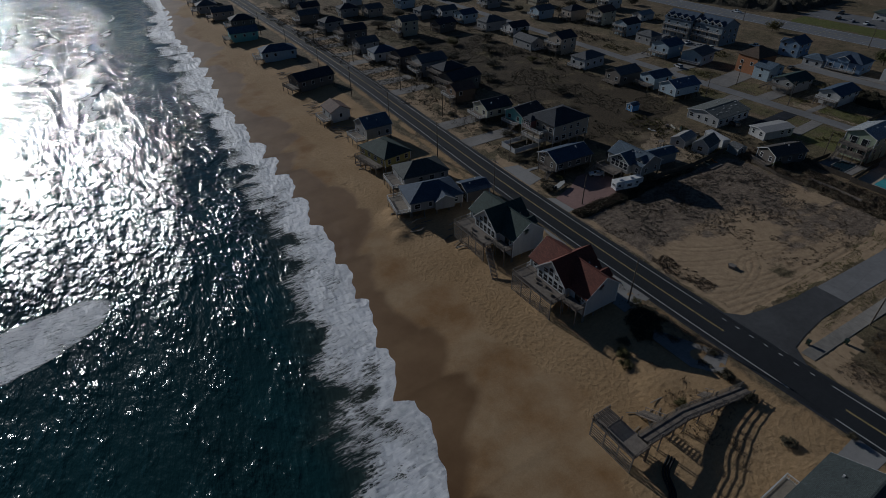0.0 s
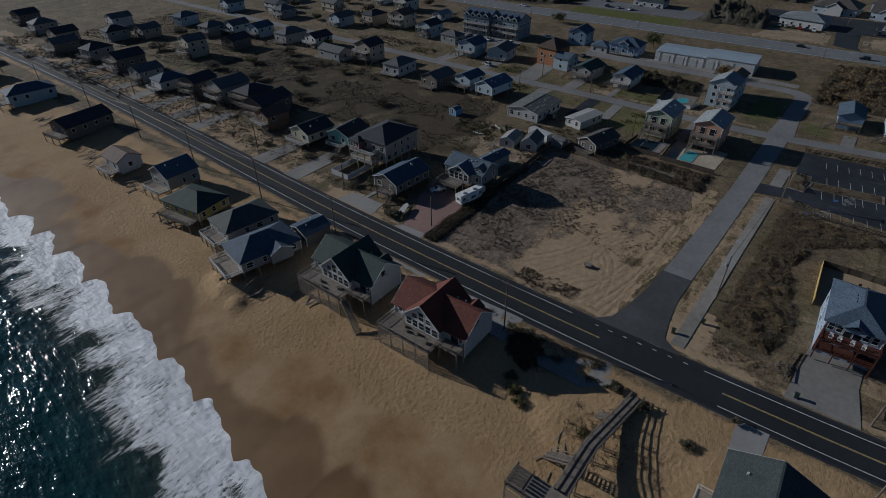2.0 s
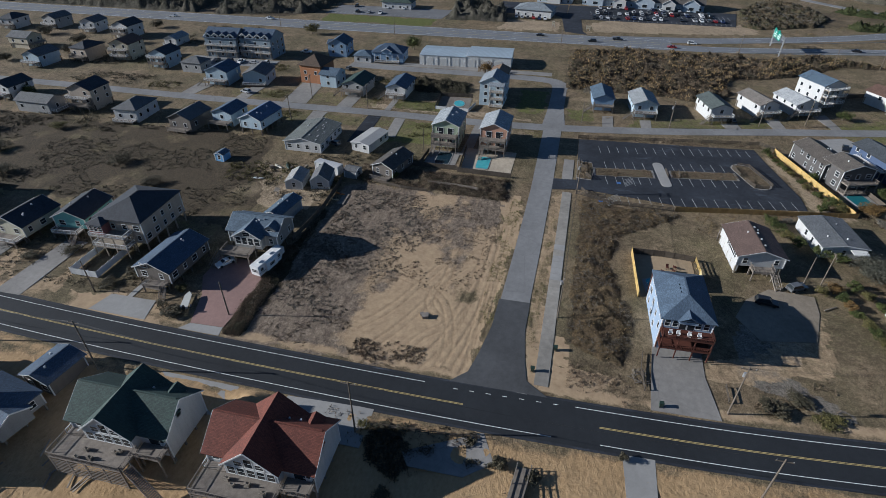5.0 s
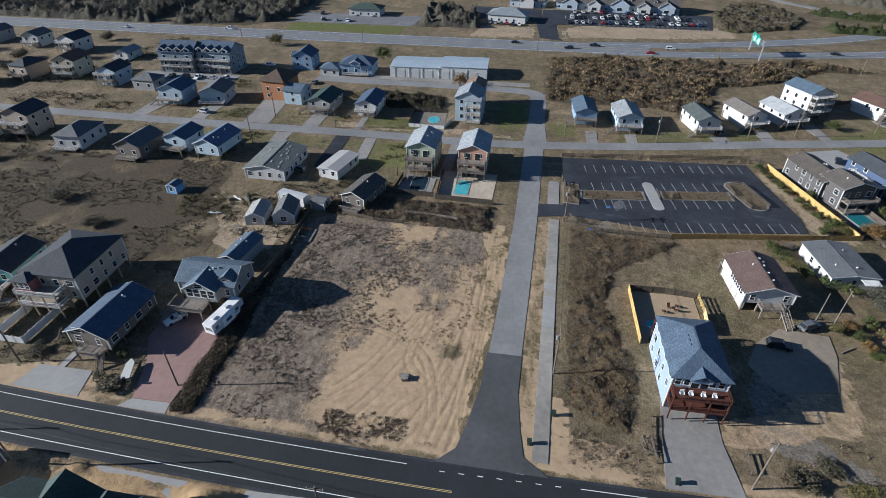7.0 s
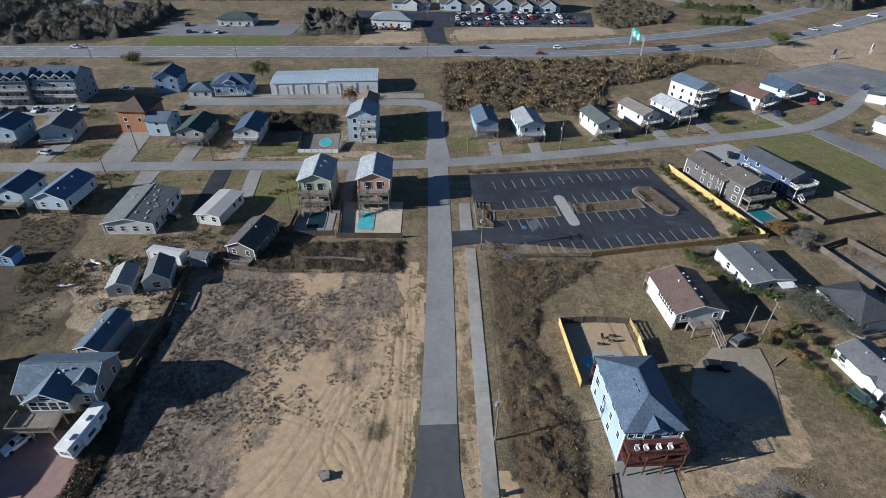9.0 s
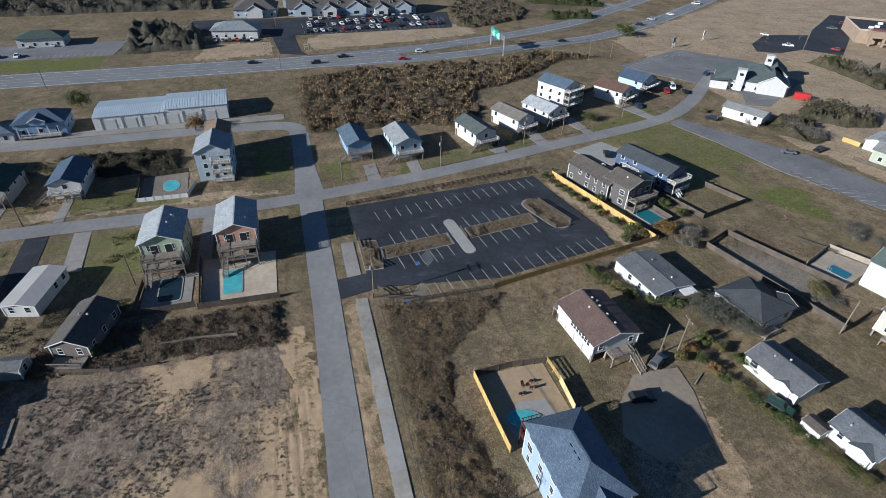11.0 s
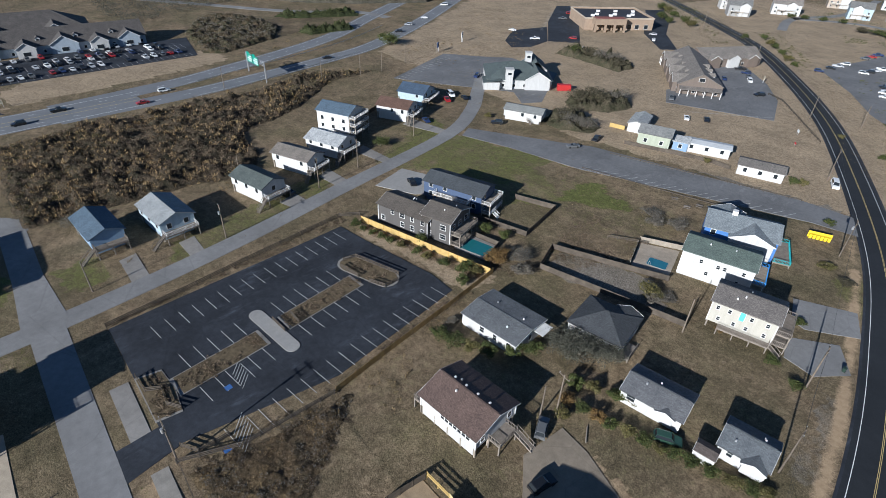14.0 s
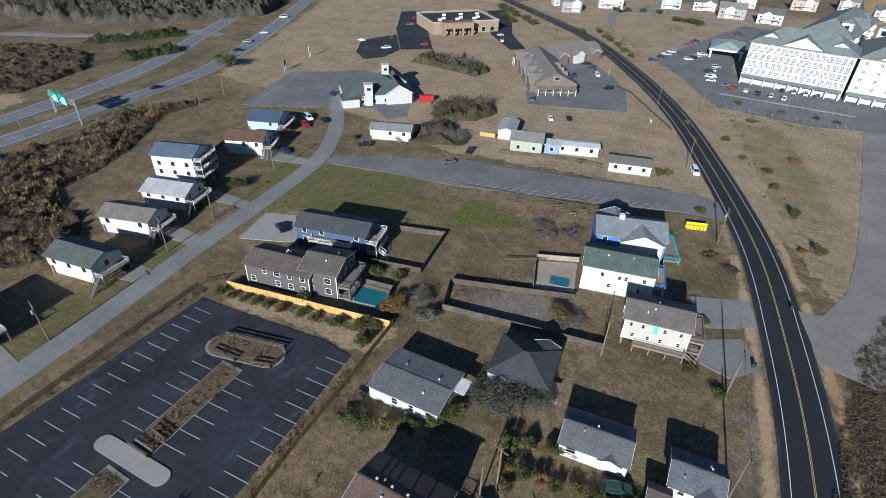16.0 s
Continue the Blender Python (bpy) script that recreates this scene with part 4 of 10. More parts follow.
far_way = road("road", "far carriageway of the grey highway", strip(CARRIAGE_FAR, 5.6, RZ - 0.028), asphalt_hwy)
for w, line in ((near_way, CARRIAGE_NEAR), (far_way, CARRIAGE_FAR)):
    dashes(w, clip_line(line, -430, -30), 12, 3, 0.13, line_white, RZ - 0.018)
    for k in (-4.3, 4.3):
        part("edge_line", strip(clip_line(offset(line, k), -700, -45), 0.08, RZ - 0.004, 0.01), line_white, w)


def pad(name, label, poly, mat, z=0.03, thick=0.15, category="pavement"):
    return tagged(new(name, Geo().prism(poly, z - thick, z).mesh(name, mat)), label, category, kind="structure")


parking = pad("pavement", "dark asphalt car park with white stall lines", PARKING, asphalt_lot, 0.045)
pad("pavement", "grey asphalt yard along the shops", BACK_LOT, asphalt_mid, 0.035)
pad("pavement", "pale sandy asphalt drive off the beach road", HOTEL_ROAD, paved("sandy_asphalt", (0.215, 0.205, 0.19), 0.9, 0.08, 0.2, 0.16), 0.022)
pad("pavement", "grey asphalt hotel car park", HOTEL_LOT, asphalt_mid, 0.03)
pad("pavement", "grey asphalt forecourt of the shingled inn", LODGE_LOT, asphalt_mid, 0.03)
pad("pavement", "cracked grey forecourt of the white restaurant", REST_LOT, asphalt_mid, 0.026)
pad("pavement", "dark asphalt car park round the brick shop", DRUG_LOT, asphalt_lot, 0.03)
pad("pavement", "dark asphalt side lot of the brick shop", DRUG_SIDE, asphalt_lot, 0.026)
pad("pavement", "dark asphalt drive behind the brick shop", DRUG_DRIVE, asphalt_lot, 0.034)
pad("pavement", "dark asphalt car park of the clinic", CLINIC_LOT, asphalt_lot, 0.03)
pad("pavement", "dark asphalt drive to the clinic", CLINIC_DRIVE, asphalt_lot, 0.024)
pad("pavement", "grey asphalt car park behind a green lawn", LAWN_LOT, asphalt_mid, 0.03)
# concrete walk beside the side street, laid in slabs
walk_concrete = paved("stained_concrete", (0.255, 0.238, 0.21), 0.9, 0.0, 0.3, 0.2)
walk_way = tagged(new("pavement", strip([(99, 22.35), (172.5, 19.9)], 1.32, 0.03, 0.1).mesh("pavement", walk_concrete)), "weathered concrete walkway with paler new slabs", "pavement", kind="structure")
for i in range(30):
    x = 99.6 + i * 2.45
    g = 2.36
    fresh = 129 < x < 139 or 142 < x < 146
    block("slab", g, 2.6, 0.05, concrete if fresh else walk_concrete, walk_way, x, 22.07 - (x - 107) * 0.0331, 0.008, -1.9)
pad("pavement", "concrete path beside the car park", [(179.3, 21.8), (179.2, 18.6), (194.4, 18.2), (194.4, 21.4)], concrete_old, 0.04)
pad("pavement", "dark asphalt mouth of the car park", [(173.2, 24.9), (180.3, 24.9), (181, 16), (175, 16)], asphalt_lot, 0.0485)
pad("driveway", "brick-red paved forecourt", [(99.5, 94.7), (99.7, 87.2), (116, 86.9), (122, 88), (122, 101), (114, 101), (108, 97.4)], pavers, 0.035)
pad("driveway", "pale concrete apron at the road", [(97.5, 96.2), (97.3, 86.9), (99.6, 87.3), (99.4, 94.6)], concrete, 0.045)
pad("driveway", "pale concrete drive", [(98.6, 118.5), (98.2, 104.6), (104, 106), (104, 117)], concrete, 0.045)
pad("path", "narrow concrete garden path", [(104, 113.2), (104, 111.9), (112, 111.6), (112, 112.9)], concrete, 0.05)
pad("driveway", "broad pale concrete drive", [(97.2, 3.2), (97.4, -8.6), (107, -7.4), (116, -7.8), (116, 1.2), (107, 2.2)], concrete_old, 0.05)
pad("driveway", "sandy concrete forecourt", [(137.4, -25.8), (136.6, -35), (130.9, -34.3), (121.5, -31), (119.5, -20), (126, -16.5), (132.5, -20)], paved("sandy_concrete", (0.235, 0.198, 0.152), 0.9, 0.14, 0.25, 0.18), 0.035)
pad("driveway", "pale gravelled asphalt drive at the beach road bend", [(124.3, -104.5), (112.8, -110.2), (109.6, -101.4), (118.6, -95.2), (121.6, -96.1)], asphalt_old, 0.04)
pad("driveway", "worn grey asphalt drive below a long stair", [(120.2, -89.7), (111.9, -95.6), (107.6, -88), (112.4, -82), (118.3, -83)], asphalt_old, 0.04)
pad("driveway", "dark asphalt drive to a low white house", [(216.3, 95.8), (216.4, 90.6), (192, 89.7), (191.7, 95.1)], asphalt_lot, 0.04)
pad("driveway", "pale concrete drive beside the sandy lot", [(86.4, 66.5), (87, 50.5), (79, 50.5), (79.4, 66.5)], concrete, 0.02)
pad("driveway", "pale concrete drive beside the green-roofed house", [(86.6, 92), (86.3, 76), (79.6, 76.5), (80, 92)], concrete, 0.02)
pad("driveway", "concrete parking pad in the shade of a beach house", [(80, 43.5), (86.3, 31), (81, 28.6), (77.6, 33), (77.6, 42)], concrete_old, 0.02)
pad("driveway", "pale concrete drive by the dune", [(87.2, 8.5), (87.4, 3.4), (77.6, 3.7), (77, 8.2)], concrete, 0.02)
for a in ([(235, 8.6), (235.9, 4.6), (223.6, 4.9), (223, 8.8)], [(234, -5), (234.7, -9), (225.4, -8.6), (224.8, -5)], [(237, -34), (239, -40), (230.6, -40.8), (229.4, -36)], [(244, -51), (247, -56), (235, -56.5), (234, -52)], [(253, -70), (255, -75), (240, -76), (239.4, -72.5)], [(262, -98), (265, -104), (248, -107), (246.6, -103)],
          [(236, 105), (236, 111), (222.4, 111), (222.4, 105)], [(235, 89), (235, 91.4), (222.6, 91.4), (222.6, 89)], [(246, 126), (246, 136), (222.6, 134), (222.6, 124)], [(238, 149), (238, 155), (222.6, 155), (222.6, 150)], [(236, 172), (236, 180), (222.6, 180), (222.6, 174)],
          [(190, 55.2), (216, 54.4), (216, 51.4), (190, 51.8)], [(199, 84), (216, 85), (216, 81), (199, 80)], [(194, 116), (216, 118), (216, 112), (194, 112)]):
    pad("driveway", "pale concrete drive from the street", a, concrete_old, 0.036)
pad("driveway", "bright new concrete drive", [(232.6, -74.5), (224.8, -78), (214.8, -70), (217, -67), (228.4, -61.2)], concrete, 0.04)
for y in (140, 157, 199, 214, 231, 248, 265, 284, 301, 318, 340):
    pad("driveway", "sandy concrete drive off the beach road", [(float(np.interp(y, [100, 230, 300], [97, 104, 107])), y + 3.4), (float(np.interp(y, [100, 230, 300], [97, 104, 107])), y - 3.4), (120, y - 3), (120, y + 3)], concrete_old, 0.04)
pad("pavement", "pale concrete yard before the warehouse", [(279, 30), (284, 30), (284, 124), (279, 124)], concrete_old, 0.03)
pad("pavement", "grey asphalt beside the condominium", [(262, 160), (273, 160), (273, 206), (262, 206)], asphalt_old, 0.03)


# ---- houses ----
LIGHT = [False]        # true while a far house is built, whose windows are single pieces


def win(parent, x, y, z, face, w=0.95, h=1.35):
    """A framed window on a wall that faces the given way (degrees)."""
    fr = shared(("window", w, h), lambda: Geo().box(0, -w / 2 - 0.09, -0.09, 0.05, -w / 2, h + 0.09).box(0, w / 2, -0.09, 0.05, w / 2 + 0.09, h + 0.09).box(0, -w / 2, h, 0.05, w / 2, h + 0.11).box(0, -w / 2 - 0.13, -0.12, 0.09, w / 2 + 0.13, 0.0).box(0, -w / 2, h * 0.48, 0.04, w / 2, h * 0.48 + 0.06), trim)
    pn = shared(("pane", w, h), lambda: Geo().box(0.004, -w / 2, 0, 0.022, w / 2, h), glass)
    if LIGHT[0]:
        key = ("window_unit", w, h)
        if key not in _mesh:
            g = Geo().box(0, -w / 2 - 0.12, -0.12, 0.04, w / 2 + 0.12, h + 0.12)
            k = len(g.f)
            g.box(0.035, -w / 2, 0, 0.055, w / 2, h)
            me = g.mesh("window", trim)
            me.materials.append(glass)
            for f in me.polygons[k:]:
                f.material_index = 1
            _mesh[key] = me
        return place(part("window", _mesh[key], trim, parent), x, y, z, face)
    o = place(part("window", fr, trim, parent), x, y, z, face)
    part("pane", pn, glass, o)
    return o


def door(parent, x, y, z, face, mat=None, w=0.95, h=2.05):
    mat = mat or trim
    d = place(part("door", shared(("door", w, h), lambda: Geo().box(0, -w / 2, 0, 0.06, w / 2, h), mat), mat, parent), x, y, z, face)
    part("door_frame", shared(("door_frame", w, h), lambda: Geo().box(0, -w / 2 - 0.1, 0, 0.05, -w / 2, h + 0.1).box(0, w / 2, 0, 0.05, w / 2 + 0.1, h + 0.1).box(0, -w / 2, h, 0.05, w / 2, h + 0.1), trim), trim, d)
    return d


def big_glass(parent, x, y, z, face, w=1.7, h=2.0):
    return win(parent, x, y, z, face, w, h)


def gable_roof(g, x0, x1, y0, y1, ze, pitch, over, thick=0.2):
    """Two slopes with the ridge along x."""
    ym, hw = (y0 + y1) / 2, (y1 - y0) / 2
    zr, zl = ze + hw * pitch + thick, ze - over * pitch + thick
    a, b = x0 - over, x1 + over
    g.slab([(a, y0 - over, zl), (b, y0 - over, zl), (b, ym, zr), (a, ym, zr)], thick)
    g.slab([(a, ym, zr), (b, ym, zr), (b, y1 + over, zl), (a, y1 + over, zl)], thick)
    return zr


def hip_roof(g, x0, x1, y0, y1, ze, pitch, over, thick=0.2):
    x0, x1, y0, y1 = x0 - over, x1 + over, y0 - over, y1 + over
    zl = ze - over * pitch * 0.3 + thick
    half = min(x1 - x0, y1 - y0) / 2
    zr = zl + half * pitch
    if x1 - x0 >= y1 - y0:
        a, b = (x0 + half, (y0 + y1) / 2, zr), (x1 - half + 0.01, (y0 + y1) / 2, zr)
    else:
        a, b = ((x0 + x1) / 2, y0 + half, zr), ((x0 + x1) / 2, y1 - half + 0.01, zr)
    c = [(x0, y0, zl), (x1, y0, zl), (x1, y1, zl), (x0, y1, zl)]
    if x1 - x0 >= y1 - y0:
        g.slab([c[0], c[1], b, a], thick), g.slab([c[2], c[3], a, b], thick), g.slab([c[3], c[0], a], thick), g.slab([c[1], c[2], b], thick)
    else:
        g.slab([c[1], c[2], b, a], thick), g.slab([c[3], c[0], a, b], thick), g.slab([c[0], c[1], a], thick), g.slab([c[2], c[3], b], thick)
    return zr


def gable_wall(g, x, y0, y1, ze, pitch, t=0.18, side=1):
    ym, zr = (y0 + y1) / 2, ze + (y1 - y0) / 2 * pitch
    x2 = x - side * t
    i = len(g.v)
    g.v += [(x, y0, ze), (x, y1, ze), (x, ym, zr), (x2, y0, ze), (x2, y1, ze), (x2, ym, zr)]
    g.f += [(i, i + 1, i + 2), (i + 5, i + 4, i + 3), (i, i + 3, i + 4, i + 1), (i + 1, i + 4, i + 5, i + 2), (i + 2, i + 5, i + 3, i)]


def rail(parent, p, q, z, mat, h=1.0):
    """A railing: top rail, bottom rail and balusters, between two corners of a deck."""
    g = Geo()
    a, b = Vector((*p, z)), Vector((*q, z))
    g.beam(a + Vector((0, 0, h)), b + Vector((0, 0, h)), 0.12, 0.07)
    g.beam(a + Vector((0, 0, 0.15)), b + Vector((0, 0, 0.15)), 0.06, 0.07)
    n = max(2, int((b - a).length / 0.28))
    for i in range(n + 1):
        c = a.lerp(b, i / n)
        w = 0.10 if i % 6 == 0 else 0.045
        g.beam(c, c + Vector((0, 0, h)), w, w)
    return part("railing", g, mat, parent)


def deck(parent, x0, y0, x1, y1, z, mat=None, rails="nsew", rail_mat=None, low=0.0, beams=True, roof=None):
    """A raised wooden deck on posts. low: where the posts stand."""
    mat = mat or grey_wood
    rail_mat = rail_mat or mat
    g = Geo().box(x0, y0, z - 0.06, x1, y1, z)
    part("deck_floor", g, mat, parent)
    part("deck_rim", Geo().prism([(x0, y0), (x1, y0), (x1, y1), (x0, y1)], z - 0.29, z - 0.065), mat, parent)
    step = 4.6 if LIGHT[0] else 3.2
    nx, ny = max(1, round((x1 - x0) / step)), max(1, round((y1 - y0) / step))
    for i in range(nx + 1):
        for j in range(ny + 1):
            if 0 < i < nx and 0 < j < ny:
                continue
            x, y = x0 + 0.12 + (x1 - x0 - 0.24) * i / nx, y0 + 0.12 + (y1 - y0 - 0.24) * j / ny
            block("post", 0.2, 0.2, z - 0.29 - low, mat, parent, x, y, low)
    for s, p, q in (("w", (x0 + 0.06, y0), (x0 + 0.06, y1)), ("e", (x1 - 0.06, y0), (x1 - 0.06, y1)), ("s", (x0, y0 + 0.06), (x1, y0 + 0.06)), ("n", (x0, y1 - 0.06), (x1, y1 - 0.06))):
        if s in rails:
            rail(parent, p, q, z, rail_mat)


def stairs(parent, x, y, z0, z1, dx, dy, mat=None, w=1.1):
    """A flight from (x, y) at height z1 that goes down along (dx, dy) to z0."""
    mat = mat or grey_wood
    g = Geo()
    n = max(2, round((z1 - z0) / 0.19))
    d = Vector((dx, dy, 0)).normalized()
    s = Vector((-d.y, d.x, 0)) * w / 2
    run = n * 0.27
    for k in (-1, 1):
        a, b = Vector((x, y, z1)) + s * k, Vector((x, y, z0)) + s * k + d * run
        g.beam(a, b, 0.06, 0.26)
        g.beam(a + Vector((0, 0, 0.95)), b + Vector((0, 0, 0.95)), 0.07, 0.09)
        for i in range(0, n + 1, 4):
            c = a.lerp(b, i / n)
            g.beam(c, c + Vector((0, 0, 0.95)), 0.08, 0.08)
    for i in range(n):
        c = Vector((x, y, z1 - (z1 - z0) * (i + 0.6) / n)) + d * (i + 0.6) * 0.27
        g.beam(c - s, c + s, 0.26, 0.05)
    return part("stairs", g, mat, parent)


def house(label, cx, cy, yaw, L, W, floor, eave, wall, roof, kind="gable", pitch=0.42, over=0.45, detail=1, name="house", wins="nsw", gz=0.0, enclosed=False, post=None, skip_roof=False, group="", seed=0, chimney=False, vents=True, corner=True, category="house"):
    """A house: walls, roof, corner boards, windows storey by storey, and timber piles where it stands raised.
    x runs along the ridge; floor is the height of the lowest floor, eave that of the wall tops."""
    near = math.hypot(max(0, 60 - cx, cx - 160), max(0, 20 - cy - 80, cy - 120)) < 45
    LIGHT[0] = not near
    detail = detail if near else 0
    h = thing(name, label, category, cx, cy, gz, yaw, group)
    r = random.Random(int(cx * 7 + cy * 13) + seed)
    x0, x1, y0, y1 = -L / 2, L / 2, -W / 2, W / 2
    wall_m = wall if isinstance(wall, bpy.types.Material) else siding(wall)
    roof_m = roof if isinstance(roof, bpy.types.Material) else shingle(roof)
    g = Geo().box(x0, y0, floor if floor > 0.9 else -0.3, x1, y1, eave)
    if kind == "gable":
        gable_wall(g, x0, y0, y1, eave - 0.002, pitch, side=-1), gable_wall(g, x1, y0, y1, eave - 0.002, pitch, side=1)
    part("wall", g, wall_m, h)
    if not skip_roof:
        g = Geo()
        if kind == "gable":
            zr = gable_roof(g, x0, x1, y0, y1, eave, pitch, over)
        elif kind == "hip":
            zr = hip_roof(g, x0, x1, y0, y1, eave, pitch, over)
        elif kind == "flat":
            zr = eave + 0.3
            g.box(x0 - 0.05, y0 - 0.05, eave, x1 + 0.05, y1 + 0.05, eave + 0.25)
        else:
            zr = eave + W * pitch
            g.slab([(x0 - over, y0 - over, eave + 0.2), (x1 + over, y0 - over, eave + 0.2), (x1 + over, y1 + over, zr + 0.2), (x0 - over, y1 + over, zr + 0.2)], 0.2)
        rf = part("roof", g, roof_m, h)
        if kind in ("gable", "hip") and vents and detail:
            part("ridge_cap", Geo().beam((x0 + (W / 2 if kind == "hip" and L > W else 0 if kind == "gable" else L / 2 - 0.2), 0, zr + 0.02), (x1 - (W / 2 if kind == "hip" and L > W else 0 if kind == "gable" else L / 2 - 0.2), 0, zr + 0.02), 0.3, 0.07), roof_m, rf)
            for k in range(2 + r.randrange(2)):
                t = r.uniform(0.2, 0.8)
                y = r.choice((-1, 1)) * W * r.uniform(0.1, 0.3)
                if kind == "gable":
                    block("vent_pipe", 0.28, 0.28, 0.5, trim if k else galv, rf, x0 + L * t, y, eave + (W / 2 - abs(y)) * pitch + 0.05)
        if kind == "gable" and near:
            # barge boards along the gable ends
            zr2, zl = eave + W / 2 * pitch, eave - over * pitch
            for x in (x0 - over - 0.02, x1 + over + 0.02):
                gg = Geo()
                for s in (-1, 1):
                    gg.beam((x, s * (W / 2 + over), zl + 0.09), (x, 0, zr2 + 0.09), 0.04, 0.2)
                part("barge_board", gg, trim, rf)
    if chimney:
        part("chimney", Geo().box(-0.5, -0.4, eave, 0.5, 0.4, eave + W * pitch * 0.5 + 1.3).box(-0.6, -0.5, eave + W * pitch * 0.5 + 1.3, 0.6, 0.5, eave + W * pitch * 0.5 + 1.45), worn("brick_chimney", (0.25, 0.12, 0.08)), h)
    if corner and detail:
        for x in (x0, x1):
            for y in (y0, y1):
                block("corner_board", 0.2, 0.2, eave - floor - 0.02, trim, h, x, y, floor)
    if floor > 0.9:
        post = post or dark_wood
        step = 3.6 if near else 60
        if not near:
            part("lower_wall", Geo().box(x0 + 0.9, y0 + 0.5, -0.1, x1 - 0.5, y1 - 0.5, floor), wall_m, h)
        nx, ny = max(1, round(L / step)), max(1, round(W / step))
        for i in range(nx + 1):
            for j in range(ny + 1):
                if 0 < i < nx and 0 < j < ny:
                    continue
                block("support_post", 0.3, 0.3, floor + 0.6, post, h, x0 + 0.25 + (L - 0.5) * i / nx, y0 + 0.25 + (W - 0.5) * j / ny, -0.6)
        if enclosed and near:
            part("lower_wall", Geo().box(x0 + L * 0.14, y0 + 0.25, -0.1, x1 - 0.2, y1 - 0.25, floor), wall_m, h)
    levels = []
    z = floor
    while z + 2.2 <= eave + 0.1:
        levels.append(z)
        z += 2.75
    levels = levels or [floor]
    for z in levels:
        for s, face, n in (("e", 0, W), ("w", 180, W), ("n", 90, L), ("s", 270, L)):
            if s not in wins:
                continue
            k = max(1, int(n / (3.1 if near else 4.2)))
            for i in range(k):
                t = (i + 0.5) / k - 0.5
                if r.random() < 0.12:
                    continue
                w = r.choice((0.9, 0.9, 1.1, 1.5)) if detail else 1.1
                hh = min(1.35, eave - z - 1.0)
                if hh < 0.5:
                    continue
                if face == 0:
                    win(h, x1, t * W, z + 0.8, 0, w, hh)
                elif face == 180:
                    win(h, x0, t * W, z + 0.8, 180, w, hh)
                elif face == 90:
                    win(h, t * L, y1, z + 0.8, 90, w, hh)
                else:
                    win(h, t * L, y0, z + 0.8, 270, w, hh)
    return h


def cross_gable(h, xc, w, yf, ze, pitch, wall_m, roof_m, zb, back=0.0, over=0.4):
    """A gabled bay whose ridge runs along y, with its front at yf."""
    s = 1 if yf > 0 else -1
    zr = ze + w / 2 * pitch
    g = Geo()
    g.box(xc - w / 2, min(yf, back), zb, xc + w / 2, max(yf, back), ze)
    i = len(g.v)
    g.v += [(xc - w / 2, yf, ze), (xc + w / 2, yf, ze), (xc, yf, zr), (xc - w / 2, yf - s * 0.2, ze), (xc + w / 2, yf - s * 0.2, ze), (xc, yf - s * 0.2, zr)]
    g.f += [(i, i + 1, i + 2), (i + 5, i + 4, i + 3), (i, i + 3, i + 4, i + 1), (i + 1, i + 4, i + 5, i + 2), (i + 2, i + 5, i + 3, i)]
    part("gable_wall", g, wall_m, h)
    g = Geo()
    a, b, zl, t = yf + s * over, back, ze - over * pitch + 0.22, 0.2
    for k in (-1, 1):
        g.slab([(xc + k * (w / 2 + over), a, zl), (xc + k * (w / 2 + over), b, zl), (xc, b, zr + 0.22), (xc, a, zr + 0.22)][::k * s], t)
    part("gable_roof", g, roof_m, h)
    gg = Geo()
    for k in (-1, 1):
        gg.beam((xc + k * (w / 2 + over), a + s * 0.03, zl - 0.09), (xc, a + s * 0.03, zr + 0.13), 0.05, 0.24)
    part("barge_board", gg, trim, h)
    return zr


def dormer(h, x, y, z, w, d, wall_m, roof_m, face=1):
    """A small gabled dormer that looks along y (face 1 or -1)."""
    g = Geo().box(x - w / 2, min(y, y - face * d), z, x + w / 2, max(y, y - face * d), z + 1.1)
    g.face((x - w / 2, y, z + 1.1), (x + w / 2, y, z + 1.1), (x, y, z + 1.1 + w * 0.35))
    part("dormer", g, wall_m, h)
    g = Geo()
    for k in (-1, 1):
        g.slab([(x + k * (w / 2 + 0.25), y + face * 0.25, z + 1.1), (x + k * (w / 2 + 0.25), y - face * d, z + 1.1), (x, y - face * d, z + 1.3 + w * 0.35), (x, y + face * 0.25, z + 1.3 + w * 0.35)][::k * face], 0.15)
    part("dormer_roof", g, roof_m, h)
    win(h, x, y, z + 0.15, 90 * face, w * 0.6, 0.8)


WHT, CREAM, LBLUE, GREYW, SAGE, TEAL = (0.50, 0.50, 0.49), (0.46, 0.41, 0.31), (0.36, 0.45, 0.51), (0.29, 0.29, 0.285), (0.40, 0.46, 0.33), (0.18, 0.43, 0.41)
SHAKE, BROWNW, PINK, BLUEW, DKBLUE, BEIGE = (0.15, 0.132, 0.115), (0.18, 0.12, 0.08), (0.52, 0.30, 0.21), (0.21, 0.31, 0.44), (0.065, 0.095, 0.165), (0.38, 0.32, 0.26)
R_DARK, R_NAVY, R_GREY, R_LIGHT, R_BROWN, R_GREEN, R_RED, R_SLATE = (0.045, 0.052, 0.064), (0.068, 0.104, 0.158), (0.13, 0.135, 0.14), (0.30, 0.32, 0.33), (0.14, 0.085, 0.065), (0.04, 0.07, 0.062), (0.155, 0.047, 0.031), (0.10, 0.145, 0.195)

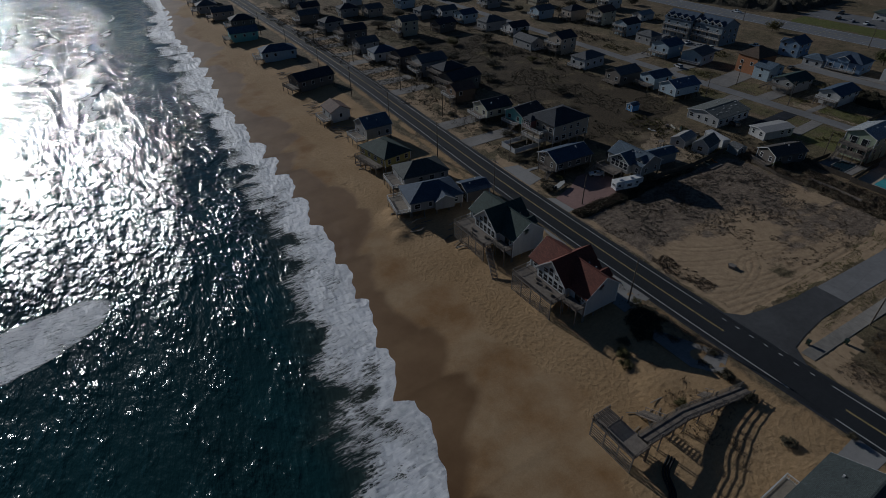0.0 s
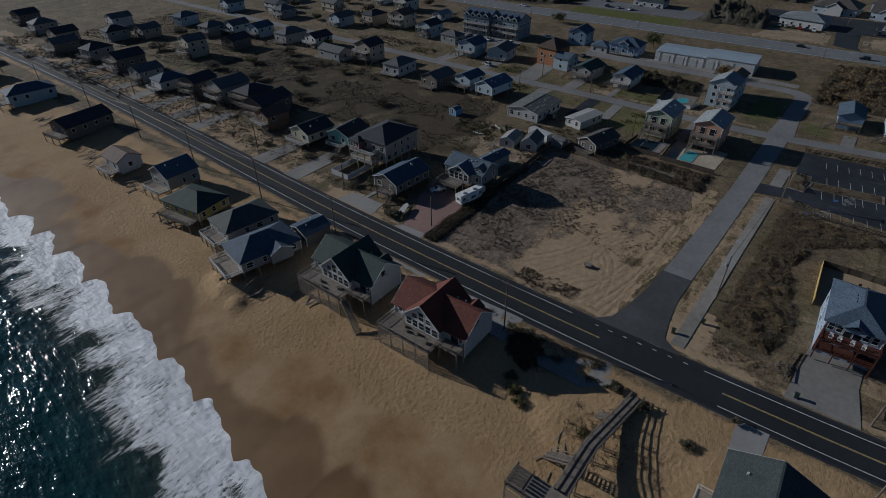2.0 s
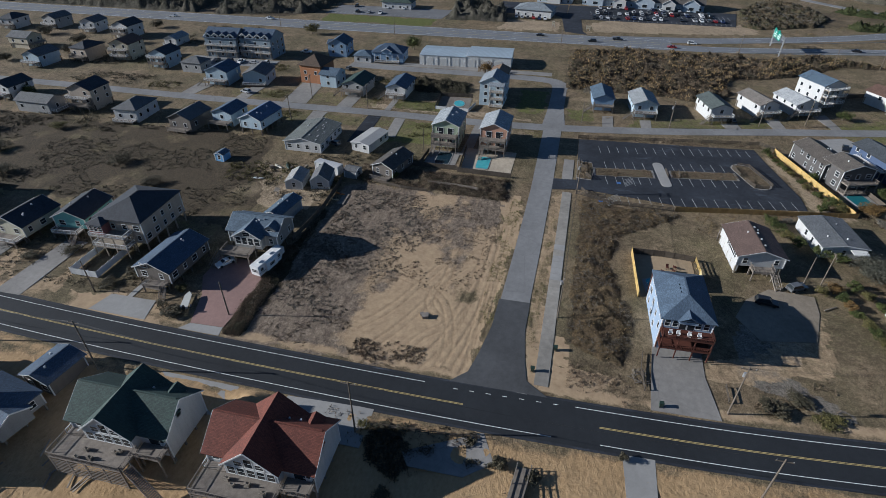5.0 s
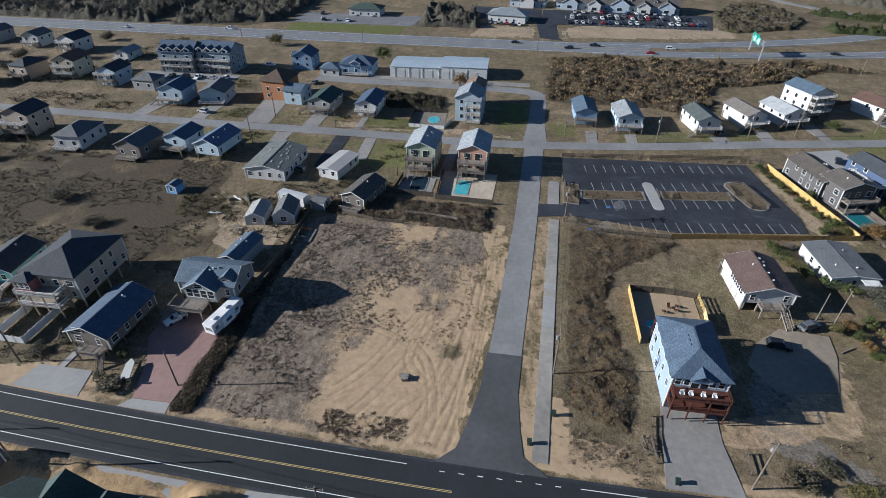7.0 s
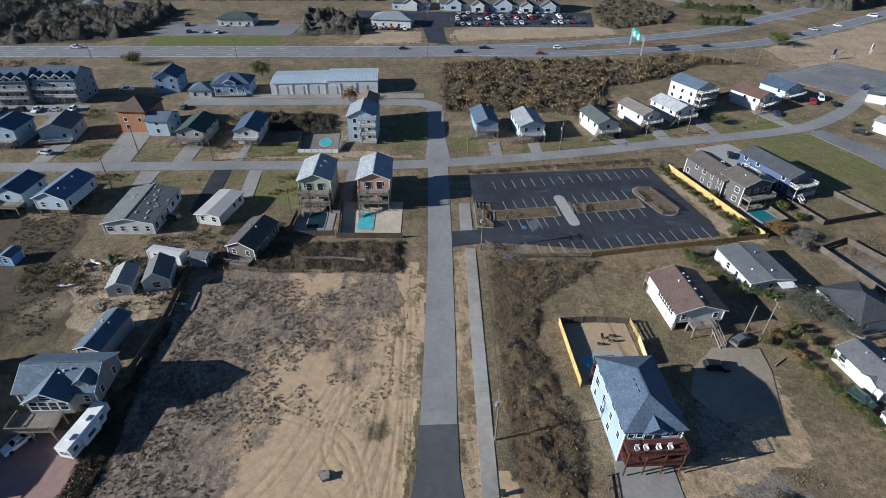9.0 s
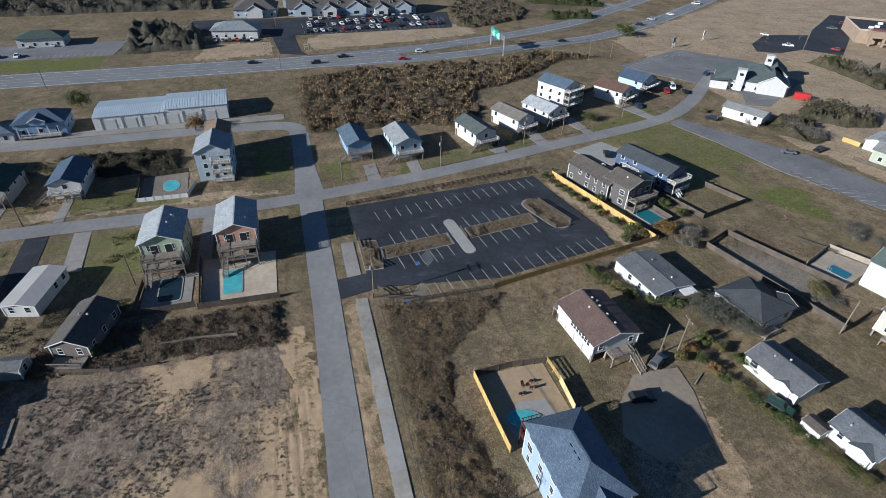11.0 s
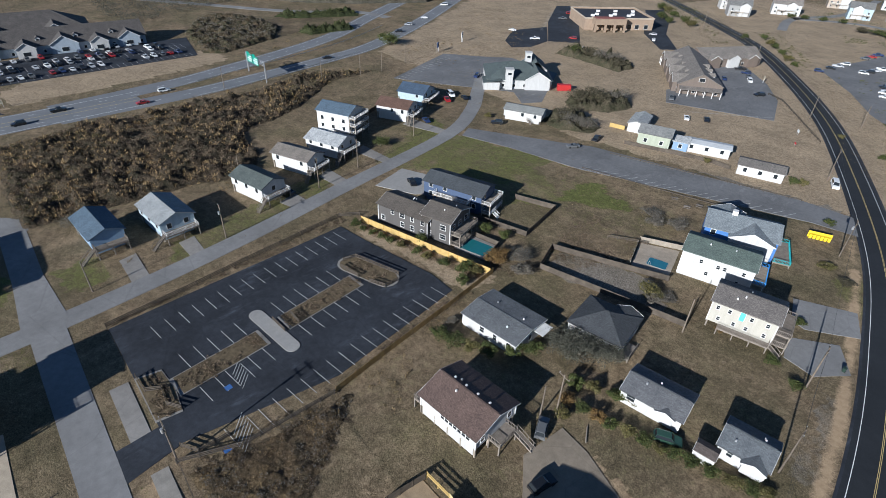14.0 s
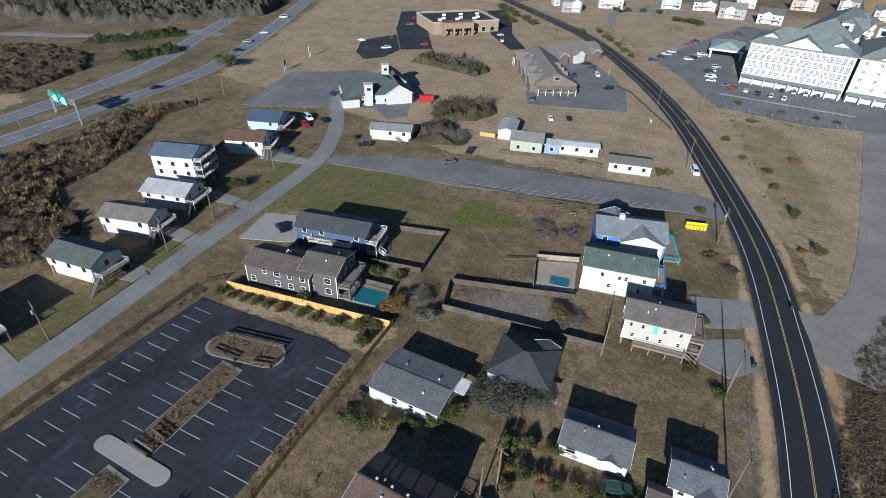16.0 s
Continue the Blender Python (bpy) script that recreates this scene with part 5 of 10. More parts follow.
# sea-front pair: steep roofs crossed by a tall glazed gable, decks towards the water
for cx, cy, roof_c, lab, deck_m in ((74.6, 62.4, R_RED, "white beach house with a rust-red crossed roof and grey decks", grey_wood), (75.2, 87.0, R_GREEN, "white beach house with a dark green crossed roof and grey decks", grey_wood)):
    h = house(lab, cx, cy, 90, 17.4, 9.2, 1.2, 6.3, WHT, roof_c, pitch=0.74, over=0.5, wins="s", gz=-0.4, post=grey_wood, seed=3)
    cross_gable(h, 0.6, 8.6, 6.0, 6.5, 0.9, siding(WHT), shingle(roof_c), 3.4, back=-4.9)
    for k in range(5):
        win(h, 0.6 - 3.2 + k * 1.6, 6.0, 4.2, 90, 1.2, 1.7)
    for k in range(3):
        win(h, 0.6 - 1.7 + k * 1.7, 6.0, 6.5, 90, 1.25, 2.0 if k == 1 else 1.1)
    dormer(h, -6.0, -3.6, 6.7, 2.6, 3.0, siding(WHT), shingle(roof_c), -1)
    dormer(h, -7.6, 1.2, 6.6, 2.2, 1.0, siding(LBLUE), shingle(roof_c), 1)
    deck(h, -4.2, 6.0, 8.7, 10.0, 3.9, deck_m, "wen", deck_m, -1.4)
    deck(h, -8.7, 4.7, -4.3, 7.2, 3.9, deck_m, "wn", deck_m, -1.4)
    deck(h, 5.2, 4.7, 8.7, 5.9, 3.9, deck_m, "e", trim, -1.4)
    for k in range(9):
        place(part("skirt_board", shared(("skirt_board",), lambda: Geo().beam((-4.2, 0, 0), (8.7, 0, 0), 0.05, 0.15), deck_m), deck_m, h), 0, 9.95, -0.6 + k * 0.46)
    if roof_c == R_GREEN:
        stairs(h, -4.6, 9.2, -1.0, 3.9, -1, 0.35, deck_m, 1.3)
    door(h, -6.4, 4.62, 3.9, 90, glass, 1.8)
    for x in (-7.6, -2.9, 7.2):
        win(h, x, 4.6, 4.6, 90, 1.0, 1.2)
    for k in range(5):
        x, y = rng.uniform(-3, 7.5), rng.uniform(6.5, 9.2)
        g = Geo().box(x, y, 3.9, x + 0.6, y + 0.6, 4.25).box(x, y + 0.52, 4.25, x + 0.6, y + 0.6, 4.8).box(x - 0.06, y, 4.2, x, y + 0.6, 4.4).box(x + 0.6, y, 4.2, x + 0.66, y + 0.6, 4.4)
        part("deck_chair", g, pale_wood, h)

h = house("grey beach house with a navy hipped roof and white deck", 68.6, 112.6, -12, 15, 10.2, 1.8, 4.6, GREYW, R_NAVY, kind="hip", pitch=0.5, gz=-0.5, post=grey_wood)
deck(h, -11.5, -4.8, -7.5, 4.8, 1.9, pale_wood, "wns", trim, -1.2)
cross_gable(h, 2.0, 5.5, -6.4, 4.5, 0.5, siding(GREYW), shingle(R_NAVY), 1.8)
house("small grey outbuilding with a navy gable roof", 81.4, 109.9, -8, 7.2, 6.4, 0, 3.2, (0.16, 0.14, 0.12), R_NAVY, pitch=0.35, wins="w")
h = house("weathered beach house with a grey-green hipped roof", 73.2, 126.2, -8, 14, 9.5, 1.8, 4.6, GREYW, (0.075, 0.09, 0.088), kind="hip", pitch=0.5, gz=-0.5, post=grey_wood)
deck(h, -10.5, -4.2, -7, 4.2, 1.9, grey_wood, "wns", trim, -1.2)
stairs(h, -9.5, -4.4, -1.3, 1.9, -0.4, -1, pale_wood, 1.4)
h = house("yellow beach house with a dark green hipped roof", 70.8, 144.6, 98, 14, 10, 1.8, 4.6, (0.50, 0.40, 0.13), R_GREEN, kind="hip", pitch=0.5, gz=-0.5, post=grey_wood)
deck(h, -6, 5, 6, 8, 1.9, grey_wood, "wen", grey_wood, -1.2)
h = house("grey shingled beach house with white deck rails", 75.6, 162.5, 0, 9.5, 9, 2.2, 6.2, GREYW, R_SLATE, pitch=0.55, gz=-0.4, post=grey_wood)
deck(h, -8.5, -4, -4.8, 4, 2.3, pale_wood, "wns", trim, -1.2)
h = house("small white beach cottage with a brown roof", 72.3, 187.8, 90, 9, 7.5, 1.2, 4.4, WHT, R_BROWN, pitch=0.5, gz=-0.4, post=grey_wood)
deck(h, -4, 3.8, 4, 7, 1.3, grey_wood, "wen", trim, -1.2)
for k, (cx, cy, L, W, c, rc, lab) in enumerate(((78.5, 229, 17, 10, SHAKE, R_DARK, "long dark shingled beach house"), (80, 279, 17, 9.5, LBLUE, R_NAVY, "pale blue beach house with a navy roof"), (76, 327, 15, 10, TEAL, R_SLATE, "teal beach house with a grey roof"), (84, 358, 14, 10, SHAKE, R_DARK, "dark shingled beach house on piles"), (80, 389, 13, 10, BEIGE, R_GREY, "beige beach house on piles"), (76, 415, 13, 10, GREYW, R_GREY, "grey beach house on piles"), (80, 446, 14, 10, WHT, R_DARK, "white beach house on piles"))):
    h = house(lab, cx, cy, -6 if k else 8, L, W, 1.8, 4.8, c, rc, kind="hip" if k % 2 else "gable", pitch=0.45, gz=-0.4)
    deck(h, -L / 2 - 3.5, -W / 2 + 0.5, -L / 2, W / 2 - 0.5, 1.9, grey_wood, "wns", trim if k % 2 else grey_wood, -1.0)
h = house("grey-green roofed beach house with white deck rails", 68.6, 1.4, 1, 15, 13, 2.2, 4.8, GREYW, (0.062, 0.078, 0.078), kind="gable", pitch=0.42, gz=-0.4, post=grey_wood)
deck(h, -11.2, -4.5, -7.6, 5.5, 2.3, pale_wood, "wns", trim, -1.2)
deck(h, -6.5, 6.6, 0.5, 9.0, 2.3, pale_wood, "wen", trim, -1.0)
cross_gable(h, -3.5, 6, -7.6, 4.8, 0.5, siding(GREYW), shingle((0.062, 0.078, 0.078)), 2.2)

# second row, across the beach road
h = house("grey beach house with crossed gables and glazed front", 129.4, 93.4, 90, 12.6, 8.4, 2.6, 6.0, (0.25, 0.25, 0.24), R_SLATE, pitch=0.55)
cross_gable(h, 0.4, 7, 6.0, 5.7, 0.62, siding((0.25, 0.25, 0.24)), shingle(R_SLATE), 2.6)
for k in range(4):
    win(h, 0.4 - 2.4 + k * 1.6, 6.0, 3.6, 90, 1.3, 1.9)
win(h, 0.4, 6.0, 6.0, 90, 1.8, 1.0)
dormer(h, -4.6, 3.6, 6.0, 2.6, 2.6, siding((0.25, 0.25, 0.24)), shingle(R_SLATE), 1)
deck(h, -1.2, 6.0, 6.0, 9.6, 2.7, grey_wood, "wen", grey_wood)
stairs(h, 6.4, 8.6, 0, 2.7, 0.2, 1, grey_wood)
house("low grey wing with a pale roof", 142.4, 94.2, -8, 10, 4.4, 0, 3.4, GREYW, R_SLATE, pitch=0.4, name="annex", wins="n")
h = house("brown-grey shingled house with a navy gable roof", 115.4, 108.6, -4, 13.5, 9.0, 1.6, 4.6, SHAKE, R_NAVY, pitch=0.42)
deck(h, -9.4, -3.6, -6.8, 1.0, 1.7, grey_wood, "wns", grey_wood)
stairs(h, -8.6, -3.8, 0, 1.7, -1, -0.4, grey_wood)
win(h, -6.75, 1.8, 4.9, 180, 2.0, 0.9)
h = house("tall beige house with white balconies and a dark hipped roof", 127.0, 124.8, 1, 15.5, 12.4, 2.8, 8.8, BEIGE, R_DARK, kind="hip", pitch=0.42, post=pale_wood)
deck(h, -11, -3.2, -7.75, 6.0, 2.9, pale_wood, "wns", trim)
deck(h, -11, -3.2, -7.75, 6.0, 5.7, pale_wood, "wns", trim, 2.9)
part("tower_room", Geo().box(-10.2, 2.4, 5.75, -6.5, 6.1, 8.4), siding((0.26, 0.10, 0.09)), h)
g = Geo()
hip_roof(g, -10.2, -6.5, 2.4, 6.1, 8.4, 0.42, 0.4)
part("tower_roof", g, shingle(R_DARK), h)
for k in range(3):
    win(h, -10.2, 3.0 + k * 1.2, 6.7, 180, 0.8, 1.3)
g = thing("pool_fence", "white vinyl fence round a small pool yard", "fence", 113.7, 127.6)
for x, y, yaw, n in ((-5.5, 3.5, 0, 11), (-5.5, -3.5, 0, 11), (-5.5, -3.5, 90, 7)):
    c = g
    a = radians(yaw)
    pnl = shared(("panel", n), lambda: Geo().box(0, -0.03, 0.05, n, 0.03, 1.75), trim)
    place(part("panel", pnl, trim, c), x, y, 0, yaw)
    for k in range(0, n + 1, 2):
        block("post", 0.14, 0.14, 1.95, trim, c, x + k * math.cos(a), y + k * math.sin(a), 0, yaw)
h = house("cream cottage with a dark gable roof and a broad porch", 122.4, 155.4, -3, 11, 9.2, 1.6, 4.7, (0.46, 0.44, 0.34), R_DARK, pitch=0.45)
deck(h, -8.6, -4.2, -5.6, 4.2, 1.7, grey_wood, "wns", trim)
h = house("turquoise cottage with a dark roof", 128.4, 143.8, 5, 11, 8.6, 1.6, 4.7, TEAL, R_DARK, pitch=0.45)
deck(h, -8.4, -3.4, -5.6, 3.4, 1.7, grey_wood, "wns", trim)
stairs(h, -8.2, -3.0, 0, 1.7, -1, 0, grey_wood)
ROW = ((129.0, 187.4, 15, 9.6, 6.0, SHAKE, R_DARK, "dark shingled house on piles"), (122.5, 177.2, 9, 8, 5.0, BROWNW, R_BROWN, "brown timber house with stacked decks"), (131.5, 200, 12, 9.5, 6.0, SHAKE, R_DARK, "dark grey house with layered decks"),
       (130, 214, 13, 10, 6.6, GREYW, R_GREY, "grey two-storey house on piles"), (126.5, 230, 11, 9, 6.0, SHAKE, R_DARK, "weathered house on piles"), (122.6, 247, 12, 9, 4.2, WHT, R_NAVY, "white cottage with a navy roof"), (122, 264.5, 11, 9, 5.0, GREYW, R_GREY, "grey cottage on piles"),
       (125, 287, 13, 10, 6.5, SHAKE, R_DARK, "dark house with a long roof"), (124.5, 316, 12, 9, 5.5, GREYW, R_DARK, "grey house with a dark roof"), (120, 342, 12, 9, 5.5, SHAKE, R_GREY, "brown-grey house on piles"), (129, 364, 12, 10, 5.5, BEIGE, R_DARK, "beige house with a dark roof"),
       (131, 395, 12, 10, 5.5, GREYW, R_GREY, "grey house among shrubs"), (135, 430, 12, 10, 5.5, SHAKE, R_DARK, "dark house among shrubs"), (156, 281, 10, 9, 8.2, CREAM, R_GREY, "tall cream house with porches"), (186, 311, 12, 9, 5.0, GREYW, R_GREY, "grey house on a sandy lot"), (196, 302, 11, 9, 5.4, WHT, R_GREY, "white house on a sandy lot"),
       (177, 276, 12, 9, 5.0, SHAKE, R_DARK, "dark low house among scrub"), (148, 345, 12, 9, 5.2, GREYW, R_DARK, "grey house behind the first row"), (161, 335, 11, 9, 5.2, BEIGE, R_GREY, "beige house behind the first row"), (165, 375, 12, 9, 5.2, WHT, R_GREY, "white house behind the first row"), (190, 345, 12, 9, 5.2, LBLUE, R_NAVY, "pale blue house behind the first row"))
for k, (cx, cy, L, W, e, c, rc, lab) in enumerate(ROW):
    fl = 2.4 if e > 4.9 else 1.0
    h = house(lab, cx, cy, (6, -4, 2, -2)[k % 4], L, W, fl, e, c, rc, kind=("gable", "gable", "hip")[k % 3], pitch=0.45)
    if k < 16:
        deck(h, -L / 2 - 2.8, -W / 2 + 0.4, -L / 2, W / 2 - 0.4, fl + 0.1, grey_wood, "wns", trim if k % 2 else grey_wood)
        if e > 5.8:
            deck(h, -L / 2 - 2.8, -W / 2 + 0.4, -L / 2, W / 2 - 0.4, fl + 2.85, grey_wood, "wns", grey_wood, fl + 0.1)
        stairs(h, -L / 2 - 2.0, -W / 2 + 0.2, 0, fl + 0.1, -0.3, -1, grey_wood)

# neighbourhood street, its seaward side
for cx, cy, c, lab in ((200, 44.7, PINK, "narrow salmon-pink house with stacked rear decks"), (199.6, 60.6, SAGE, "narrow pale green house with stacked rear decks")):
    h = house(lab, cx, cy, -1, 12.2, 8.6, 2.6, 8.4, c, (0.34, 0.37, 0.39), pitch=0.42, over=0.5, wins="wns", enclosed=True, post=grey_wood)
    deck(h, -9.4, -4.2, -6.15, 4.2, 2.7, grey_wood, "wns", grey_wood)
    deck(h, -9.4, -4.2, -6.15, 4.2, 5.4, grey_wood, "wns", grey_wood, 2.7)
    stairs(h, -9.0, 3.0, 0, 2.7, -1, 0.1, grey_wood)
    for k in range(2):
        door(h, -6.13, -1.5 + 3 * k, 2.7, 180, glass, 1.5)
        door(h, -6.13, -1.5 + 3 * k, 5.4, 180, glass, 1.5)
h = house("weathered dark cottage behind a scrub lot", 175.6, 73.6, -15, 12, 7, 0.4, 3.4, SHAKE, (0.10, 0.092, 0.085), pitch=0.42)
deck(h, -9, -3, -6.1, 3, 0.6, grey_wood, "w", grey_wood)
h = house("small white cottage with a pale metal roof", 191.3, 86.3, -13, 12.5, 6.4, 0.3, 2.9, WHT, sheet_metal((0.40, 0.39, 0.37)), pitch=0.16, vents=False)
h = house("low white house with a broad patched grey-green roof", 190, 106.2, -1, 17.6, 12.6, 0.2, 3.3, WHT, (0.16, 0.175, 0.165), pitch=0.22)
for k in range(16):
    x, y = rng.uniform(-8, 8), rng.uniform(0.5, 6)
    block("roof_patch", rng.uniform(0.4, 1.0), rng.uniform(0.3, 0.7), 0.03, worn("pale_patch", (0.42, 0.44, 0.43)), h, x, -y, 3.3 + (6.3 - y) * 0.22 + 0.2)
h = house("pale blue house with a bright blue roof", 196.6, 129, -6, 13, 8.4, 2.2, 5.6, LBLUE, (0.10, 0.15, 0.24), pitch=0.45)
deck(h, -3, 4.2, 4, 7, 2.3, grey_wood, "wen", grey_wood)
h = house("pale blue house with a roof deck", 199.4, 143.0, -4, 10, 8, 2.2, 5.0, LBLUE, R_NAVY, pitch=0.4)
deck(h, -8.4, -4, -5.1, 4, 2.3, grey_wood, "wns", grey_wood)
MID = ((193.6, 155.6, 12, 9, 4.4, SHAKE, R_GREY, "grey-brown house with a long porch"), (197, 180.6, 13, 9, 4.6, WHT, R_GREY, "white house with a grey roof"), (202.2, 204.2, 10, 10, 8.0, BEIGE, R_DARK, "tall beige house with wrap-around decks"), (194.8, 221, 15, 8, 4.2, GREYW, R_GREY, "long grey cottage with a shingle roof"), (203, 264, 14, 10, 4.8, GREYW, R_GREY, "grey house with a wide roof"),
       (206, 245, 11, 9, 5.0, WHT, R_DARK, "white house with a dark roof"), (200, 286, 11, 9, 5.4, LBLUE, R_NAVY, "pale blue house with decks"), (238, 312, 12, 9, 5.0, GREYW, R_GREY, "grey house on the street"), (247, 332, 12, 9, 5.0, WHT, R_DARK, "white house under dark roof"), (245, 268, 12, 9, 5.2, LBLUE, R_GREY, "blue-grey house with a porch"),
       (257.5, 253, 12, 9, 6.0, BEIGE, R_DARK, "beige house with a dark gable roof"), (263, 235, 12, 10, 7.6, CREAM, R_BROWN, "tall cream house with a brown roof"), (256, 209.5, 11, 9, 6.4, LBLUE, R_DARK, "blue house with a deck"), (252, 191, 10, 8, 4.2, GREYW, R_GREY, "small grey cottage on the street"), (299, 263, 12, 10, 6.4, WHT, R_DARK, "white house near the highway"), (309, 318, 12, 9, 5.5, GREYW, R_GREY, "grey house near the highway"),
       (302, 341, 12, 9, 5.5, WHT, R_DARK, "white cottage near the highway"), (291, 228, 11, 7, 3.4, WHT, R_LIGHT, "low white cottage near the highway"), (268, 300, 12, 9, 5.5, CREAM, R_GREY, "cream house among shrubs"), (272, 350, 12, 9, 5.5, BEIGE, R_DARK, "beige house among shrubs"), (230, 355, 12, 9, 5.5, LBLUE, R_GREY, "pale blue house on the street"), (305, 290, 11, 9, 5.5, WHT, R_GREY, "white house by the highway verge"))
for k, (cx, cy, L, W, e, c, rc, lab) in enumerate(MID):
    fl = 2.4 if e > 4.9 else 0.8
    h = house(lab, cx, cy, (-4, 3, 0, 88, -2)[k % 5], L, W, fl, e, c, rc, kind=("gable", "hip", "gable")[k % 3], pitch=0.45)
    deck(h, -L / 2 - 2.6, -W / 2 + 0.6, -L / 2, W / 2 - 0.6, fl + 0.1, grey_wood, "wns", trim if k % 2 else grey_wood)
    if e > 6.2:
        deck(h, -L / 2 - 2.6, -W / 2 + 0.6, -L / 2, W / 2 - 0.6, fl + 2.85, grey_wood, "wns", trim, fl + 0.1)
house("small bright blue garden shed", 170.3, 129.2, -5, 3.6, 3.0, 0, 2.3, (0.16, 0.36, 0.62), R_SLATE, pitch=0.4, name="shed", category="shed", wins="w", vents=False, over=0.2)
house("white gambrel barn shed", 162.3, 91.4, 10, 7.6, 5.4, 0, 2.7, WHT, R_GREY, pitch=0.75, name="shed", category="shed", wins="w", vents=False, over=0.2)
house("pale metal-roofed garden shed", 160.4, 98.6, 8, 7.4, 5, 0, 2.4, WHT, (0.34, 0.34, 0.33), pitch=0.5, name="shed", category="shed", wins="w", vents=False, over=0.2)
house("long white garden trailer", 169.6, 92.4, 75, 8.5, 2.6, 0.5, 2.8, WHT, sheet_metal((0.5, 0.5, 0.5)), pitch=0.1, name="shed", category="shed", wins="ns", vents=False, over=0.1)
house("small grey shed by the fence", 168.6, 84.2, 80, 4, 3.4, 0, 2.4, GREYW, R_GREY, pitch=0.4, name="shed", category="shed", wins="w", vents=False, over=0.2)

# beyond the neighbourhood street
h = house("tall pale blue house with white stacked porches", 242.4, 51.4, -2, 11, 9.6, 0.4, 8.8, LBLUE, (0.27, 0.30, 0.33), pitch=0.5, wins="wns")
for z in (0.5, 3.3, 6.1):
    deck(h, -7.9, -4.8, -5.55, 0.6, z, pale_wood, "wns", trim, z - 2.8 if z > 1 else 0)
g = Geo().slab([(-8.1, -5.1, 8.6), (-5.4, -5.1, 9.4), (-5.4, 0.9, 9.4), (-8.1, 0.9, 8.6)], 0.15)
part("porch_roof", g, shingle((0.27, 0.30, 0.33)), h)
for y in (-4.7, -2.1, 0.5):
    block("porch_post", 0.18, 0.18, 2.4, trim, h, -7.8, y, 6.15)
house("tall house with a tan-brown roof behind the blue one", 253.5, 50.6, -2, 10, 7, 0.4, 8.6, LBLUE, (0.22, 0.15, 0.10), pitch=0.42)
h = thing("warehouse", "long pale steel warehouse with a blue-grey metal roof", "warehouse", 292, 71.5, 0, 92)
wm, rm = sheet_metal((0.62, 0.62, 0.60)), sheet_metal((0.40, 0.47, 0.52), 0.9)
for x0, x1, e in ((-22, -1.0, 5.3), (-1.0, 21.5, 4.6)):
    g = Geo().box(x0, -8, 0, x1, 8, e)
    for x, s in ((x0, -1), (x1, 1)):
        gable_wall(g, x, -8, 8, e - 0.002, 0.09, side=s)
    part("wall", g, wm, h)
    g = Geo()
    gable_roof(g, x0, x1 - 0.4, -8, 8, e, 0.09, 0.25, 0.12)
    part("roof", g, rm, h)
    g = Geo()
    k = x0 + 0.5
    while k < x1 - 0.3:
        for s in (-1, 1):
            g.beam((k, s * 8.2, e + 0.12), (k, 0, e + 0.86), 0.05, 0.06)
        k += 0.9
    part("roof_seams", g, rm, h)
for x in (-16, -9.5, -3.5, 4, 10, 16.5):
    block("roll_door", 3.4, 0.1, 3.4, plain("roller_door", (0.5, 0.5, 0.48), 0.5), h, x, 8.04, 0.02)
    block("downpipe", 0.14, 0.14, 4.4, galv, h, x + 2.8, 8.1, 0)
h = house("blue-grey house with a navy hipped roof and white porch", 288, 108.6, 92, 15, 11, 0.6, 4.6, BLUEW, R_NAVY, kind="hip", pitch=0.5)
deck(h, -6, 5.5, 6, 8, 0.9, pale_wood, "n", trim)
cross_gable(h, 0, 4.5, 6.4, 5.6, 0.5, siding(BLUEW), shingle(R_NAVY), 4.2)
for k in range(5):
    block("porch_post", 0.2, 0.2, 3.4, trim, h, -5.8 + 2.9 * k, 7.8, 0.9)
house("white garage with a grey roof", 284.6, 120.4, 2, 9, 8.5, 0, 3.0, WHT, R_SLATE, kind="hip", pitch=0.35, name="garage", category="garage", wins="w")
h = house("blue-grey two-storey house with white trim", 292, 135.6, 2, 11, 9, 0.8, 6.0, BLUEW, R_NAVY, pitch=0.55)
cross_gable(h, -1, 5, 5.6, 5.4, 0.6, siding(BLUEW), shingle(R_NAVY), 0.8)
for cx, cy, yaw in ((279.5, 190.5, 92), (281.5, 172.6, 88)):
    h = house("blue-grey three-storey condominium with white dormers", cx, cy, yaw, 16.5, 13, 0, 9.2, (0.20, 0.25, 0.29), R_NAVY, pitch=0.5, name="condominium", category="building")
    for k in range(4):
        cross_gable(h, -6 + 4 * k, 2.9, 6.6, 10.2, 0.75, siding((0.30, 0.35, 0.38)), shingle(R_NAVY), 8.6)
        win(h, -6 + 4 * k, 6.62, 9.0, 90, 1.5, 1.2)
    for z in (2.9, 5.8):
        deck(h, -8, 6.5, 8, 7.9, z, pale_wood, "n", trim, z - 2.8)
h = house("orange house with a brown hipped roof", 252.2, 131.2, 84, 10, 12, 0.3, 7.6, (0.34, 0.155, 0.075), (0.10, 0.07, 0.05), kind="hip", pitch=0.62, over=0.7)
house("pale blue wing with a grey roof", 247.6, 122.2, 86, 7.4, 9.5, 0.3, 5.2, LBLUE, R_SLATE, pitch=0.35, name="annex")
